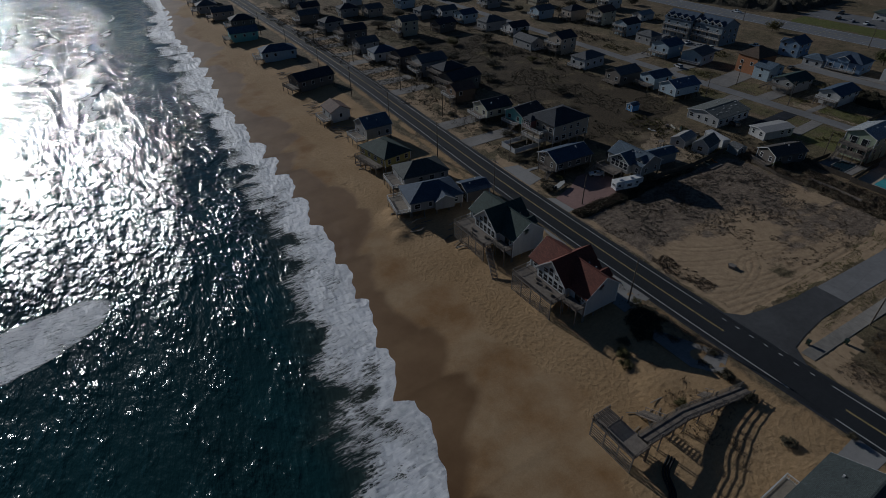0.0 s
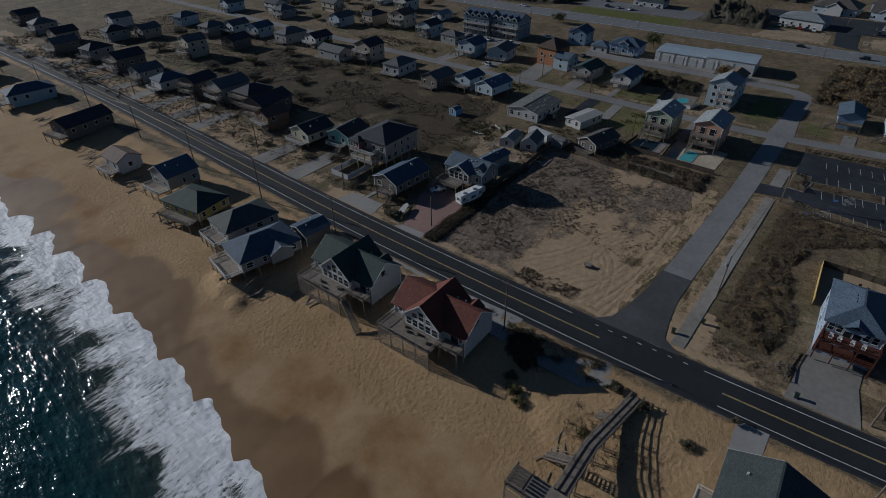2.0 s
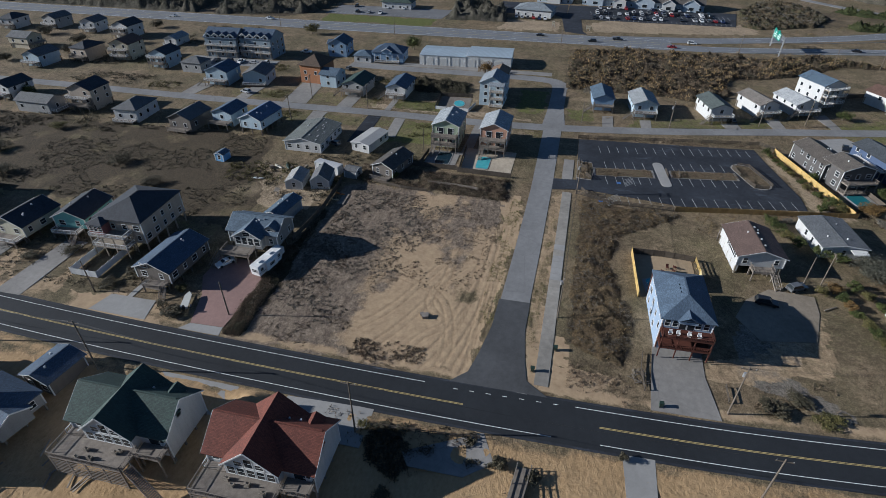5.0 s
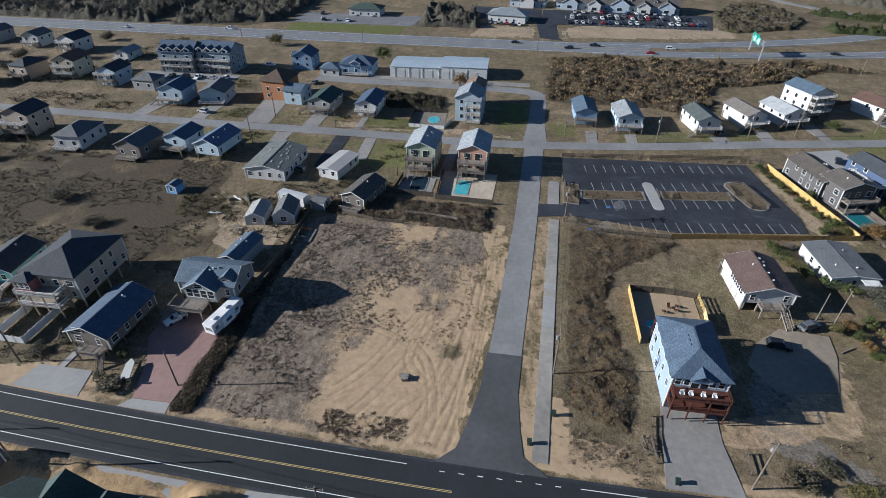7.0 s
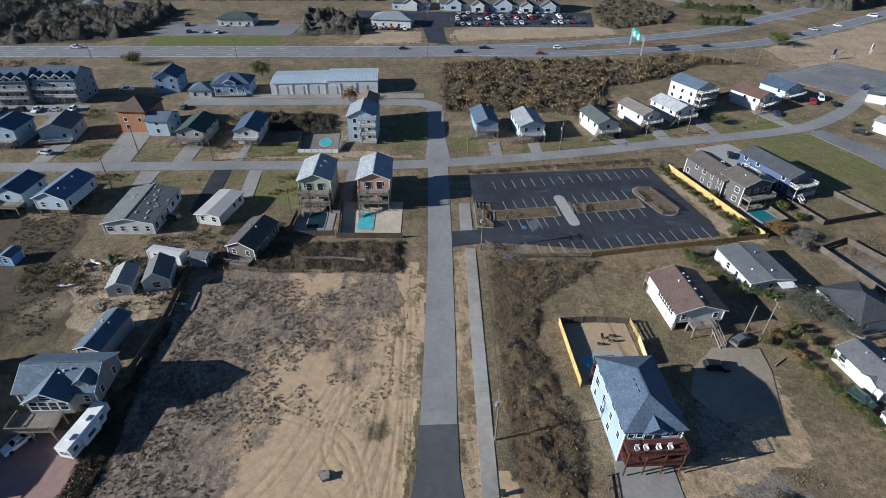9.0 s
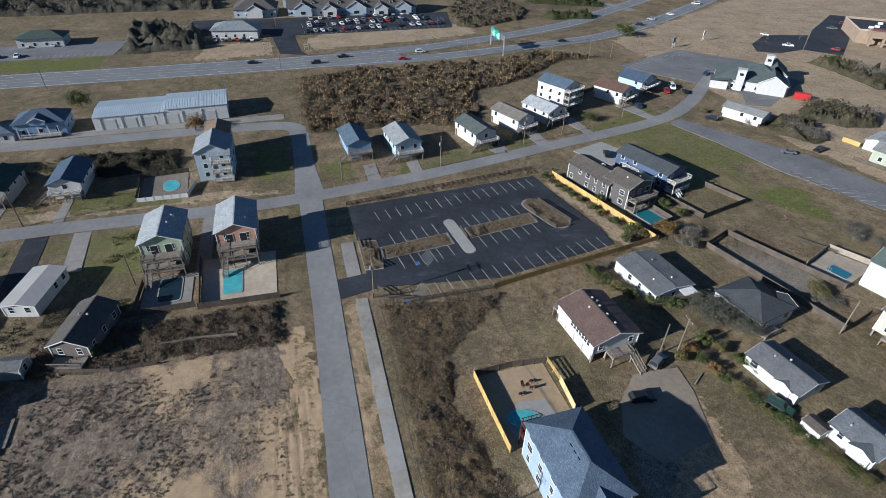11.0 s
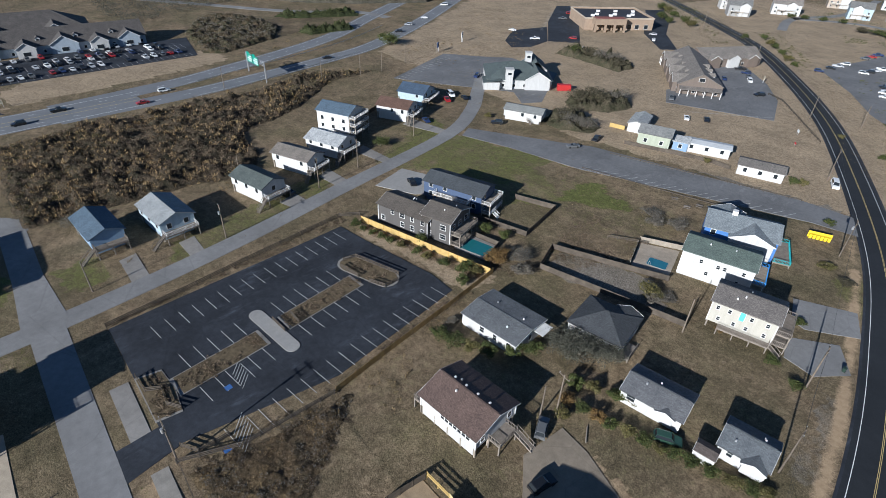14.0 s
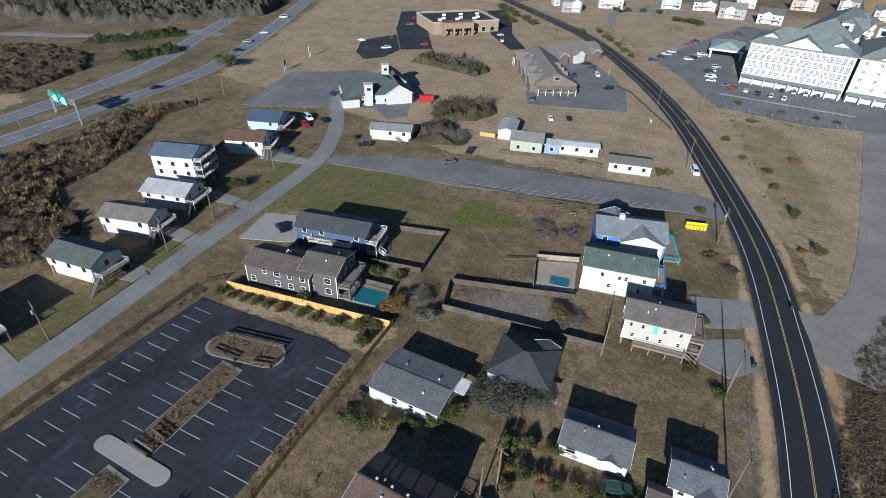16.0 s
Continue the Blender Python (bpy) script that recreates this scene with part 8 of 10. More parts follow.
def park(colour, style, x, y, yaw, z=0.05, label=None):
    key = (colour, style)
    if key not in CARS:
        CARS[key] = place(car(label or f"{colour} {style} parked on the asphalt", COLOURS[colour], style), x, y, z, yaw)
        return CARS[key]
    ob = copy_thing(CARS[key], pose(x, y, z, 0, 0, yaw))
    return tagged(ob, label or f"{colour} {style} parked on the asphalt")


park("black", "suv", 131.9, -23.9, -100, label="black suv parked on a concrete forecourt")
park("grey", "suv", 138.7, -31.9, -62, label="dark grey suv in shade by a timber stair")
park("green", "suv", 123.4, -46.5, -152, label="dark green suv beside a white cottage")
park("white", "sedan", 119.3, 98.2, 148, label="white sedan on red paving")
park("black", "sedan", 222.4, -70.6, 160, label="black car on a bright concrete drive")
park("navy", "sedan", 258.8, -106.6, 165)
park("red", "pickup", 271.4, -128.6, 155)
park("black", "sedan", 268.4, -136, 160)
park("white", "van", 275, -134, 160)
park("black", "suv", 240.5, -126.8, 40)
park("black", "pickup", 207.4, -144.8, 105, label="dark pickup standing in the lane")
park("grey", "sedan", 208.6, -132.4, 60)
park("white", "van", 137.8, -174.9, 112, label="silver-white van by the beach road")
park("black", "sedan", 240, -38.4, 15)
park("silver", "suv", 228.9, 153.7, 75)
park("red", "sedan", 246.6, 126.4, 10)
park("white", "pickup", 289.2, 153.4, 85)
park("grey", "sedan", 268.6, 123.2, 5)
park("grey", "suv", 188.4, 98.3, 70, label="dark grey suv beside a low white house")
for i, (c, s) in enumerate((("white", "suv"), ("silver", "sedan"), ("white", "pickup"), ("black", "suv"), ("grey", "sedan"))):
    park(c, s, 266.5, 164 + 6.5 * i, 90 if i % 2 else 180)
for c, s, x, y, yaw in (("black", "suv", 343.5, 11.8, 92), ("black", "pickup", 350.5, -2, -88), ("red", "sedan", 340.5, -29, 92), ("white", "suv", 350.5, -40.5, -92), ("white", "pickup", 352.5, 206, -90), ("black", "sedan", 349.7, 40, -90), ("silver", "suv", 389, -201, 60), ("white", "sedan", 398, -222, -120), ("black", "suv", 378, -185, 62), ("black", "sedan", 354, -121, 80), ("white", "van", 424, -262, 60), ("white", "sedan", 345, 268, 90)):
    park(c, s, x, y, yaw, 0.035, f"{c} {s} on the grey highway")
for x, y, c, s in ((341.5, -245.8, "white", "sedan"), (319.2, -240.9, "white", "pickup"), (306.5, -260.7, "red", "suv"), (287.3, -161.7, "navy", "suv"), (197.3, -192, "white", "sedan"), (191.3, -196.7, "black", "sedan"), (210.5, -277, "navy", "suv"), (215.6, -282, "black", "pickup"), (212.6, -257.7, "navy", "sedan"), (203.2, -265, "white", "suv"), (191.3, -247, "black", "suv"), (275.3, -299, "white", "sedan"), (283.3, -312, "silver", "sedan"), (207, -272, "grey", "sedan"), (220, -288, "silver", "suv"), (214, -210, "grey", "pickup")):
    park(c, s, x, y, rng.choice((30, 120, 55)))
pick = ("white", "black", "silver", "white", "grey", "red", "navy", "white", "black", "silver")
k = 0
for x, y, n, dx, dy, yaw in ((186.4, -324.6, 9, -1.11, -7.7, 20), (172.3, -328.8, 4, -1.4, -5.47, 20), (159.3, -304.8, 5, -1.05, -5.58, 20), (153.7, -292.2, 6, -3.68, 2.16, 20), (188.3, -313.3, 1, -0.9, -3.3, 20), (136.5, -285, 4, -5.5, 0.6, 92), (132, -297.5, 6, -5.0, 0.2, 92), (162, -400, 3, -1.5, -12, 15), (157, -312, 4, -0.6, 4.2, 15), (401, 10, 20, 0.25, -4.0, 5), (413.5, 8, 16, 0.3, -4.6, 5), (419, 8, 16, 0.3, -4.6, 5), (430, 6, 12, 0.3, -5.6, 5), (393, 58, 6, -0.6, -3.6, 5), (384.2, 168, 5, -0.6, -8, 5), (399, 166, 4, 0, -11, 5), (345, -300, 5, 4, -9, 55)):
    for i in range(n):
        if rng.random() < 0.22:
            continue
        k += 1
        park(pick[k % 10], ("suv", "sedan", "pickup", "suv")[k % 4], x + dx * i, y + dy * i, yaw + rng.choice((0, 180)), 0.06)

# white travel trailer with side vents and roof units
t = thing("travel_trailer", "long white travel trailer with dark windows on red paving", "trailer", 120.6, 87.7, 0, -12)
part("body", Geo().hexa([(-4.4, -1.2, 0.6), (3.2, -1.2, 0.6), (3.2, 1.2, 0.6), (-4.4, 1.2, 0.6), (-4.6, -1.2, 3.2), (4.6, -1.2, 3.2), (4.6, 1.2, 3.2), (-4.6, 1.2, 3.2)]).box(3.2, -1.2, 1.6, 4.7, 1.2, 3.2), plain("white_fibreglass", (0.74, 0.74, 0.73), 0.35), t)
part("roof", Geo().box(-4.55, -1.15, 3.2, 4.6, 1.15, 3.26), worn("roof_membrane", (0.66, 0.66, 0.64)), t)
for x in (-2.5, 1.2):
    block("roof_unit", 1.0, 0.7, 0.3, trim, t, x, 0, 3.26)
part("slide_out", Geo().box(-2.2, -1.75, 0.9, 1.4, -1.2, 2.9), plain("white_fibreglass", (0.74, 0.74, 0.73), 0.35), t)
for x, w in ((-3.4, 0.9), (-0.4, 1.6), (2.6, 0.9)):
    win(t, x, -1.76 if abs(x) < 1 else -1.21, 1.7, 270, w, 0.7)
win(t, -4.55, 0, 1.7, 180, 1.2, 0.7)
for x in (-1.0, 0.0):
    for y in (-1.0, 1.0):
        place(part("wheel", shared(("wheel",), lambda: Geo(), rubber), rubber, t), x, y, 0.34)
part("stripe", Geo().box(-4.56, -1.215, 1.25, 3.0, -1.2, 1.4), plain("grey_stripe", (0.2, 0.2, 0.22)), t)
part("hitch", Geo().beam((3.2, 0, 0.7), (5.0, 0, 0.7), 0.2, 0.15).beam((4.6, 0, 0), (4.6, 0, 0.7), 0.1), dark, t)

# small boat on a trailer, by the drive
t = thing("boat", "small pale skiff on a trailer among shrubs", "boat", 104.6, 98.6, 0.5, 20)
part("hull", Geo().hexa([(-2.2, -0.55, 0), (1.2, -0.5, 0), (1.2, 0.5, 0), (-2.2, 0.55, 0), (-2.3, -0.85, 0.7), (1.6, -0.75, 0.75), (1.6, 0.75, 0.75), (-2.3, 0.85, 0.7)]).hexa([(1.2, -0.5, 0), (2.4, -0.05, 0.35), (2.4, 0.05, 0.35), (1.2, 0.5, 0), (1.6, -0.75, 0.75), (2.7, -0.05, 0.85), (2.7, 0.05, 0.85), (1.6, 0.75, 0.75)]), plain("pale_hull", (0.5, 0.5, 0.46), 0.4), t)
part("motor", Geo().box(-2.7, -0.2, 0.3, -2.3, 0.2, 1.2), dark, t)
part("trailer_frame", Geo().beam((-2.2, -0.5, -0.1), (3.4, 0, -0.1), 0.1).beam((-2.2, 0.5, -0.1), (3.4, 0, -0.1), 0.1).tube((-1, -0.95, -0.18), (-1, -0.75, -0.18), 0.3).tube((-1, 0.75, -0.18), (-1, 0.95, -0.18), 0.3), galv, t)

# ---- utility poles and lines ----
TOPS = {}


def utility_pole(label, x, y, h, arms=1, yaw=0, lean=0.0, transformer=False, line=None):
    t = thing("utility_pole", label, "utility pole", x, y, min(0, ground_z(x, y)), yaw, "utility poles")
    lx = math.tan(radians(lean)) * h
    part("pole", Geo().tube((0, 0, -0.3), (lx, 0, h), 0.17, 0.11, 8), pole_wood, t)
    for k in range(arms):
        z = h - 0.5 - 0.9 * k
        part("crossarm", Geo().beam((lx, -1.25, z), (lx, 1.25, z), 0.12, 0.14), pole_wood, t)
        for y_ in (-1.1, 0.0, 1.1):
            place(part("insulator", shared(("insulator",), lambda: Geo().tube((0, 0, 0), (0, 0, 0.25), 0.06, 0.04, 6), galv), galv, t), lx, y_, z + 0.07)
    if transformer:
        part("transformer", Geo().tube((lx + 0.35, 0.1, h - 2.6), (lx + 0.35, 0.1, h - 1.7), 0.24, 0.24, 10), galv, t)
    if line:
        TOPS.setdefault(line, []).append((x, y, h - 0.3, yaw))


POLE = "weathered wooden utility pole with a crossarm"
for x, y, h, line in ((86.5, 330, 12, "a"), (86.8, 285, 12, "a"), (86.5, 240, 12, "a"), (86.5, 205, 12.4, "a"), (85.8, 170, 12.4, "a"), (85.3, 135.7, 12.6, "a"), (84.2, 103.9, 12.6, "a"), (81.8, 52.1, 12.6, "a"), (83.2, -11.1, 11, "a")):
    utility_pole(POLE, x, y, h, 1, 0, line=line)
for x, y, h, line, yaw in ((99.3, -9.8, 11.8, "b", 0), (108.5, -55.1, 11, "b", 8), (112.3, -77.6, 10.8, "b", 12), (123.3, -132.5, 10.8, "b", 22), (140.9, -178.1, 10.8, "b", 24), (164.9, -231.1, 10.8, "b", 27), (214.7, -297.8, 10.8, "b", 40), (273.4, -357.1, 10.8, "b", 42)):
    utility_pole(POLE, x, y, h, 1, yaw, transformer=y in (-132.5, -9.8), line=line)
for x, y, h, tr in ((117.7, 20.2, 11.6, True), (172.2, 17.2, 10.5, True)):
    utility_pole("wooden utility pole with transformer beside the walkway", x, y, h, 2, 90, transformer=tr, line="c")
for x, y, h in ((103.9, 121.4, 8.5), (103.5, 88.2, 9.0), (140.7, -33.8, 8), (139.2, -36.4, 10.2), (228.3, 123.7, 10), (222.8, 98.1, 9.6), (206, 122.5, 9.6), (190.5, 67.5, 8), (226.4, 16.3, 8.2), (228.7, -14.9, 9.8), (237.5, -47.2, 9.8), (241.9, -64, 9.6), (250.6, -94, 9.6), (135.3, -73.8, 9), (261, -33, 6), (148.7, -240.5, 9), (107, 200, 9), (108, 250, 9), (107, 300, 9), (106, 165, 9)):
    utility_pole("plain weathered wooden pole", x, y, h, 1 if h > 9.5 else 0, 80, transformer=h == 9.8)
for x, y, h in ((326.3, -77.4 - 24, 9), (321.8, -119.4, 9), (325.6, -148.9, 9), (321.7, -131.7, 8), (333, 120, 10), (333.5, 28, 10), (335, 190, 10), (340.6, -62, 9)):
    utility_pole("slim roadside pole by the highway", x, y, h, 0, 0)
wire = plain("wire", (0.02, 0.02, 0.02), 0.6)
for line, tops in TOPS.items():
    for (x0, y0, z0, a0), (x1, y1, z1, a1) in zip(tops, tops[1:]):
        w = thing("power_line", "thin dark overhead wires between utility poles", "wire", 0, 0, 0, 0, "overhead lines")
        for s in (-1.1, 0.0, 1.1):
            us = [i / 10 for i in range(11)]
            g = Geo().pipe([(x0 + (x1 - x0) * u - s * math.sin(radians(a0)), y0 + (y1 - y0) * u + s * math.cos(radians(a0)), z0 + (z1 - z0) * u - 4.0 * u * (1 - u)) for u in us], 0.014, 4)
            part("wire", g, wire, w)

# ---- overhead sign gantry, guard rails and signs ----
t = thing("sign_gantry", "steel highway gantry with green direction signs", "road sign", 0, 0, 0, 0)
part("upright", Geo().tube((356.5, -80.5, 0), (356.5, -80.5, 8.8), 0.22, 0.18).tube((357.4, -81.2, 0), (357.4, -81.2, 8.8), 0.22, 0.18), galv, t)
part("upright", Geo().tube((336.2, -79.4, 0), (336.2, -79.4, 8.8), 0.22, 0.18).tube((337.2, -80.1, 0), (337.2, -80.1, 8.8), 0.22, 0.18), galv, t)
g = Geo()
for z in (7.2, 8.6):
    for d in (0, 0.8):
        g.tube((336.2 + d, -79.4 - d, z), (356.5 + d, -80.5 - d, z), 0.09)
for i in range(14):
    g.tube((336.6 + i * 1.45, -79.6, 7.2 if i % 2 else 8.6), (338.0 + i * 1.45, -79.7, 8.6 if i % 2 else 7.2), 0.05)
part("truss", g, galv, t)
sign_green = plain("sign_green", (0.0, 0.22, 0.16), 0.4)
for x0, x1, z0, z1 in ((341.4, 346.6, 6.0, 9.6), (347.2, 352.4, 6.0, 9.6)):
    s = part("sign_panel", Geo().box(x0, -79.3, z0, x1, -79.15, z1).box(x0 + 2.5, -79.3, z1, x1 - 0.2, -79.15, z1 + 0.8), sign_green, t, "green sign panel with unreadable white lines")
    for z, w in ((z0 + 0.6, 3.6), (z0 + 1.5, 4.2), (z0 + 2.5, 2.6)):
        part("lettering_bar", Geo().box(x0 + 0.4, -79.14, z, x0 + 0.4 + w, -79.12, z + 0.45), line_white, s)
for pts in ([(335, -50), (337, -68), (342, -90), (348, -118), (354, -140)], [(354.5, -56), (359, -76), (371, -128), (383, -160), (396, -186)]):
    t = thing("guard_rail", "galvanised steel guard rail along the carriageway", "guard rail", 0, 0, 0, 0, "guard rails")
    pts = smooth_line(pts, 4)
    for (x0, y0), (x1, y1) in zip(pts, pts[1:]):
        part("beam", Geo().beam((x0, y0, 0.62), (x1, y1, 0.62), 0.07, 0.3), galv, t)
        block("post", 0.14, 0.14, 0.75, galv, t, x0, y0, 0)
for x, y, w, h, c, lab in ((339.4, -201, 2.4, 5.5, WHITE, "tall white roadside sign"), (331.2, -175.5, 3.0, 5.0, (0.10, 0.16, 0.30), "blue roadside sign on posts"), (287, -244, 2.2, 2.2, WHITE, "low white roadside sign"), (162.6, -213, 2.0, 1.6, WHITE, "white board sign on posts"), (198.5, -268.8, 1.6, 3.2, CREAM, "cream upright inn sign"), (367, 14, 2.4, 3.0, CREAM, "low cream sign at the clinic drive"), (372, 34, 1.6, 3.4, CREAM, "pale sign at the clinic drive"), (159, -200.5, 1.4, 1.0, (0.5, 0.03, 0.03), "small red roadside sign")):
    t = thing("road_sign", lab, "sign", x, y, 0, 30 if y < -150 else 0, "roadside signs")
    part("panel", Geo().box(-0.12, -w / 2, h * 0.45, 0.12, w / 2, h), plain("sign_face", c, 0.5), t)
    for s in (-w / 2 + 0.2, w / 2 - 0.2):
        block("post", 0.16, 0.16, h * 0.45, galv, t, 0, s, 0)
    part("lettering_bar", Geo().box(-0.14, -w * 0.35, h * 0.7, -0.12, w * 0.35, h * 0.78), dark, t)
t = thing("bin_row", "row of bright yellow bins behind a low wall", "bin", 129.6, -136.6, 0, 22)
for k in range(6):
    b = place(part("bin", shared(("bin",), lambda: Geo().hexa([(-0.3, -0.35, 0.1), (0.3, -0.35, 0.1), (0.3, 0.35, 0.1), (-0.3, 0.35, 0.1), (-0.38, -0.42, 1.3), (0.38, -0.42, 1.3), (0.38, 0.42, 1.3), (-0.38, 0.42, 1.3)]), plain("yellow_plastic", (0.72, 0.52, 0.02), 0.45)), glass, t), -2.2 + 0.88 * k, 0, 0)
part("back_panel", Geo().box(-2.8, -0.7, 0, 2.8, -0.6, 1.9), plain("yellow_plastic", (0.72, 0.52, 0.02), 0.45), t)
for x, y, yaw in ((104.2, -113, 10), (98.4, 1.4, 0), (108.1, 20.2, 0), (101.7, 24.2, 0), (109, -88, 0)):
    t = thing("wheelie_bin", "dark green wheeled bin at the roadside", "bin", x, y, 0.0, yaw, "roadside bins")
    part("bin_body", Geo().hexa([(-0.25, -0.28, 0.1), (0.25, -0.28, 0.1), (0.25, 0.28, 0.1), (-0.25, 0.28, 0.1), (-0.32, -0.36, 1.0), (0.32, -0.36, 1.0), (0.32, 0.36, 1.0), (-0.32, 0.36, 1.0)]), plain("dark_green_plastic", (0.02, 0.04, 0.03), 0.5), t)
    part("lid", Geo().box(-0.36, -0.4, 1.0, 0.36, 0.4, 1.08), plain("dark_green_plastic", (0.02, 0.04, 0.03), 0.5), t)
    for s in (-0.25, 0.25):
        part("bin_wheel", Geo().tube((-0.3, s - 0.03, 0.12), (-0.3, s + 0.03, 0.12), 0.12), rubber, t)

# ---- beach access boardwalk and platform ----
t = thing("boardwalk", "weathered timber beach boardwalk with a raised platform", "boardwalk", 0, 0, 0, 0)
g = Geo()
n = 92
for i in range(n):
    x = 55.4 + 25.6 * i / n
    z = 2.7 - 2.3 * i / n
    y = 26.0 - 2.2 * max(0, (x - 66)) / 15
    g.box(x, y - 1.1, z - 0.06, x + 0.26, y + 1.1, z)
part("walkway_planks", g, grey_wood, t)
for s in (-1.1, 1.1):
    for a, b in ((0, 0.42), (0.42, 0.72), (0.72, 1.0)):
        pts = []
        for u in (a, b):
            x = 55.4 + 25.6 * u
            pts.append((x, 26.0 - 2.2 * max(0, (x - 66)) / 15 + s, 2.7 - 2.3 * u))
        for dz, hh in ((1.05, 0.1), (0.65, 0.14), (0.25, 0.14), (-0.15, 0.25)):
            part("walkway_rail", Geo().beam((pts[0][0], pts[0][1], pts[0][2] + dz), (pts[1][0], pts[1][1], pts[1][2] + dz), 0.06, hh), pale_wood if s > 0 else grey_wood, t)
    for i in range(9):
        u = i / 8
        x = 55.4 + 25.6 * u
        z = 2.7 - 2.3 * u
        gz_ = ground_z(x, 26)
        block("post", 0.18, 0.18, z + 1.1 - gz_ + 0.3, grey_wood, t, x, 26.0 - 2.2 * max(0, (x - 66)) / 15 + s * 1.02, gz_ - 0.3)
deck(t, 51.6, 24.6, 55.6, 33.4, 2.7, grey_wood, "wns", grey_wood, -2.0)
g = Geo()
for k in range(6):
    g.beam((51.6, 24.6, -1.2 + 0.55 * k), (51.6, 33.4, -1.2 + 0.55 * k), 0.06, 0.2)
part("wave_boards", g, grey_wood, t)
g = Geo()
for k in range(5):
    g.box(52.0 + k * 0.62, 30.6, 3.75, 52.4 + k * 0.62, 33.2, 3.85)
part("shade_slats", g, dark_wood, t)
for x in (51.8, 55.4):
    for y in (30.6, 33.2):
        block("shade_post", 0.15, 0.15, 1.1, grey_wood, t, x, y, 2.7)
stairs(t, 61.4, 27.2, -1.2, 2.1, 0.2, 1, grey_wood, 1.8)
stairs(t, 73.5, 26.4, 0, 1.2, 0.1, 1, grey_wood, 1.6)
for k in range(7):
    x, y = 60.5 + rng.uniform(-3, 6), 29.5 + rng.uniform(-1, 3)
    single("driftwood_plank", Geo().beam((-1.4, 0, 0.06), (1.4, 0, 0.12), 0.2, 0.06), pale_wood, "loose grey plank washed up on the sand", "plank", pose(x, y, ground_z(x, y) + 0.05, 0, 0, rng.uniform(0, 180)), "washed-up planks")
sandbag = worn("black_sand_bag", (0.02, 0.02, 0.022), 0.7)
pts = smooth_line([(59.6, 22.8), (56.5, 21.5), (54.6, 18.6), (52.6, 17.4)], 4)
t = thing("drain_hoses", "dark flexible hoses lying on the sand", "hose", 0, 0, 0)
for k in range(3):
    g = Geo().pipe([(x, y, ground_z(x, y) + 0.15) for x, y in offset(pts, 0.45 * (k - 1))], 0.17, 8)
    part("hose", g, sandbag, t)
# debris, dug sand and broken timbers before the sea-front houses
for cx, cy, n in ((60.5, 109, 16), (66, 96, 10), (69, 176, 14), (66, 151, 18), (70, 205, 12), (74, 250, 10)):
    for k in range(n):
        x, y = cx + rng.uniform(-3.2, 3.2), cy + rng.uniform(-6, 6)
        single("broken_timber", Geo().beam((-1.6, 0, 0), (1.6, 0, 0.25), 0.22, 0.14), grey_wood if k % 3 else pale_wood, "broken weathered timber in the eroded sand", "timber", pose(x, y, ground_z(x, y) + 0.1, rng.uniform(-6, 6), rng.uniform(-12, 12), rng.uniform(-30, 30)), "storm debris")
# rocks, picnic tables, garden seats
for x, y, r in ((112.0, 47.5, 0.8), (112.6, 48.3, 0.5)):
    g = Geo()
    for k in range(5):
        a = k * 1.26
        g.hexa([(math.cos(a) * r * 0.5 + dx * r * 0.5, math.sin(a) * r * 0.5 + dy * r * 0.5, z) for z in (0, r * (0.6 + 0.1 * k)) for dx, dy in ((-1, -0.8), (0.9, -1), (1, 0.9), (-0.8, 1))])
    single("rubble_heap", g, worn("grey_rubble", (0.20, 0.18, 0.16), 0.9), "small heap of grey rubble on the bare lot", "rubble", pose(x, y, ground_z(x, y) - 0.05, 0, 0, 20))
for x, y, yaw in ((161, -124, 20), (166, -126, 35), (159, -127.5, 15)):
    t = thing("picnic_table", "weathered wooden picnic table on the grass", "table", x, y, 0, yaw, "picnic tables")
    part("tabletop", Geo().box(-0.9, -0.38, 0.7, 0.9, 0.38, 0.76), grey_wood, t)
    for s in (-0.75, 0.75):
        part("bench", Geo().box(-0.9, s - 0.14, 0.42, 0.9, s + 0.14, 0.47), grey_wood, t)
        part("leg", Geo().beam((s * 0.9, -0.6, 0), (s * 0.9, 0.2, 0.7), 0.08).beam((s * 0.9, 0.6, 0), (s * 0.9, -0.2, 0.7), 0.08), grey_wood, t)
for x, y in ((140.4, -4.4), (139.6, -5.6), (141, -6.2), (138.8, -3.2)):
    t = thing("garden_chair", "brown wooden garden chair in the pool yard", "chair", x, y, 0.02, rng.uniform(0, 360), "garden chairs")
    part("seat", Geo().box(-0.3, -0.3, 0.35, 0.35, 0.3, 0.42), red_wood, t)
    part("backrest", Geo().hexa([(0.3, -0.3, 0.4), (0.36, -0.3, 0.4), (0.36, 0.3, 0.4), (0.3, 0.3, 0.4), (0.6, -0.3, 1.0), (0.66, -0.3, 1.0), (0.66, 0.3, 1.0), (0.6, 0.3, 1.0)]), red_wood, t)
    for a in (-0.25, 0.25):
        for b in (-0.26, 0.26):
            part("leg", Geo().box(a - 0.03, b - 0.03, 0, a + 0.03, b + 0.03, 0.35), red_wood, t)
t = single("fallen_trunk", Geo().tube((-1.7, 0, 0.14), (1.9, 0.1, 0.12), 0.14, 0.1, 8), pale_wood, "pale log edging the concrete forecourt", "log", pose(133.0, -37.0, 0, 0, 0, -60))

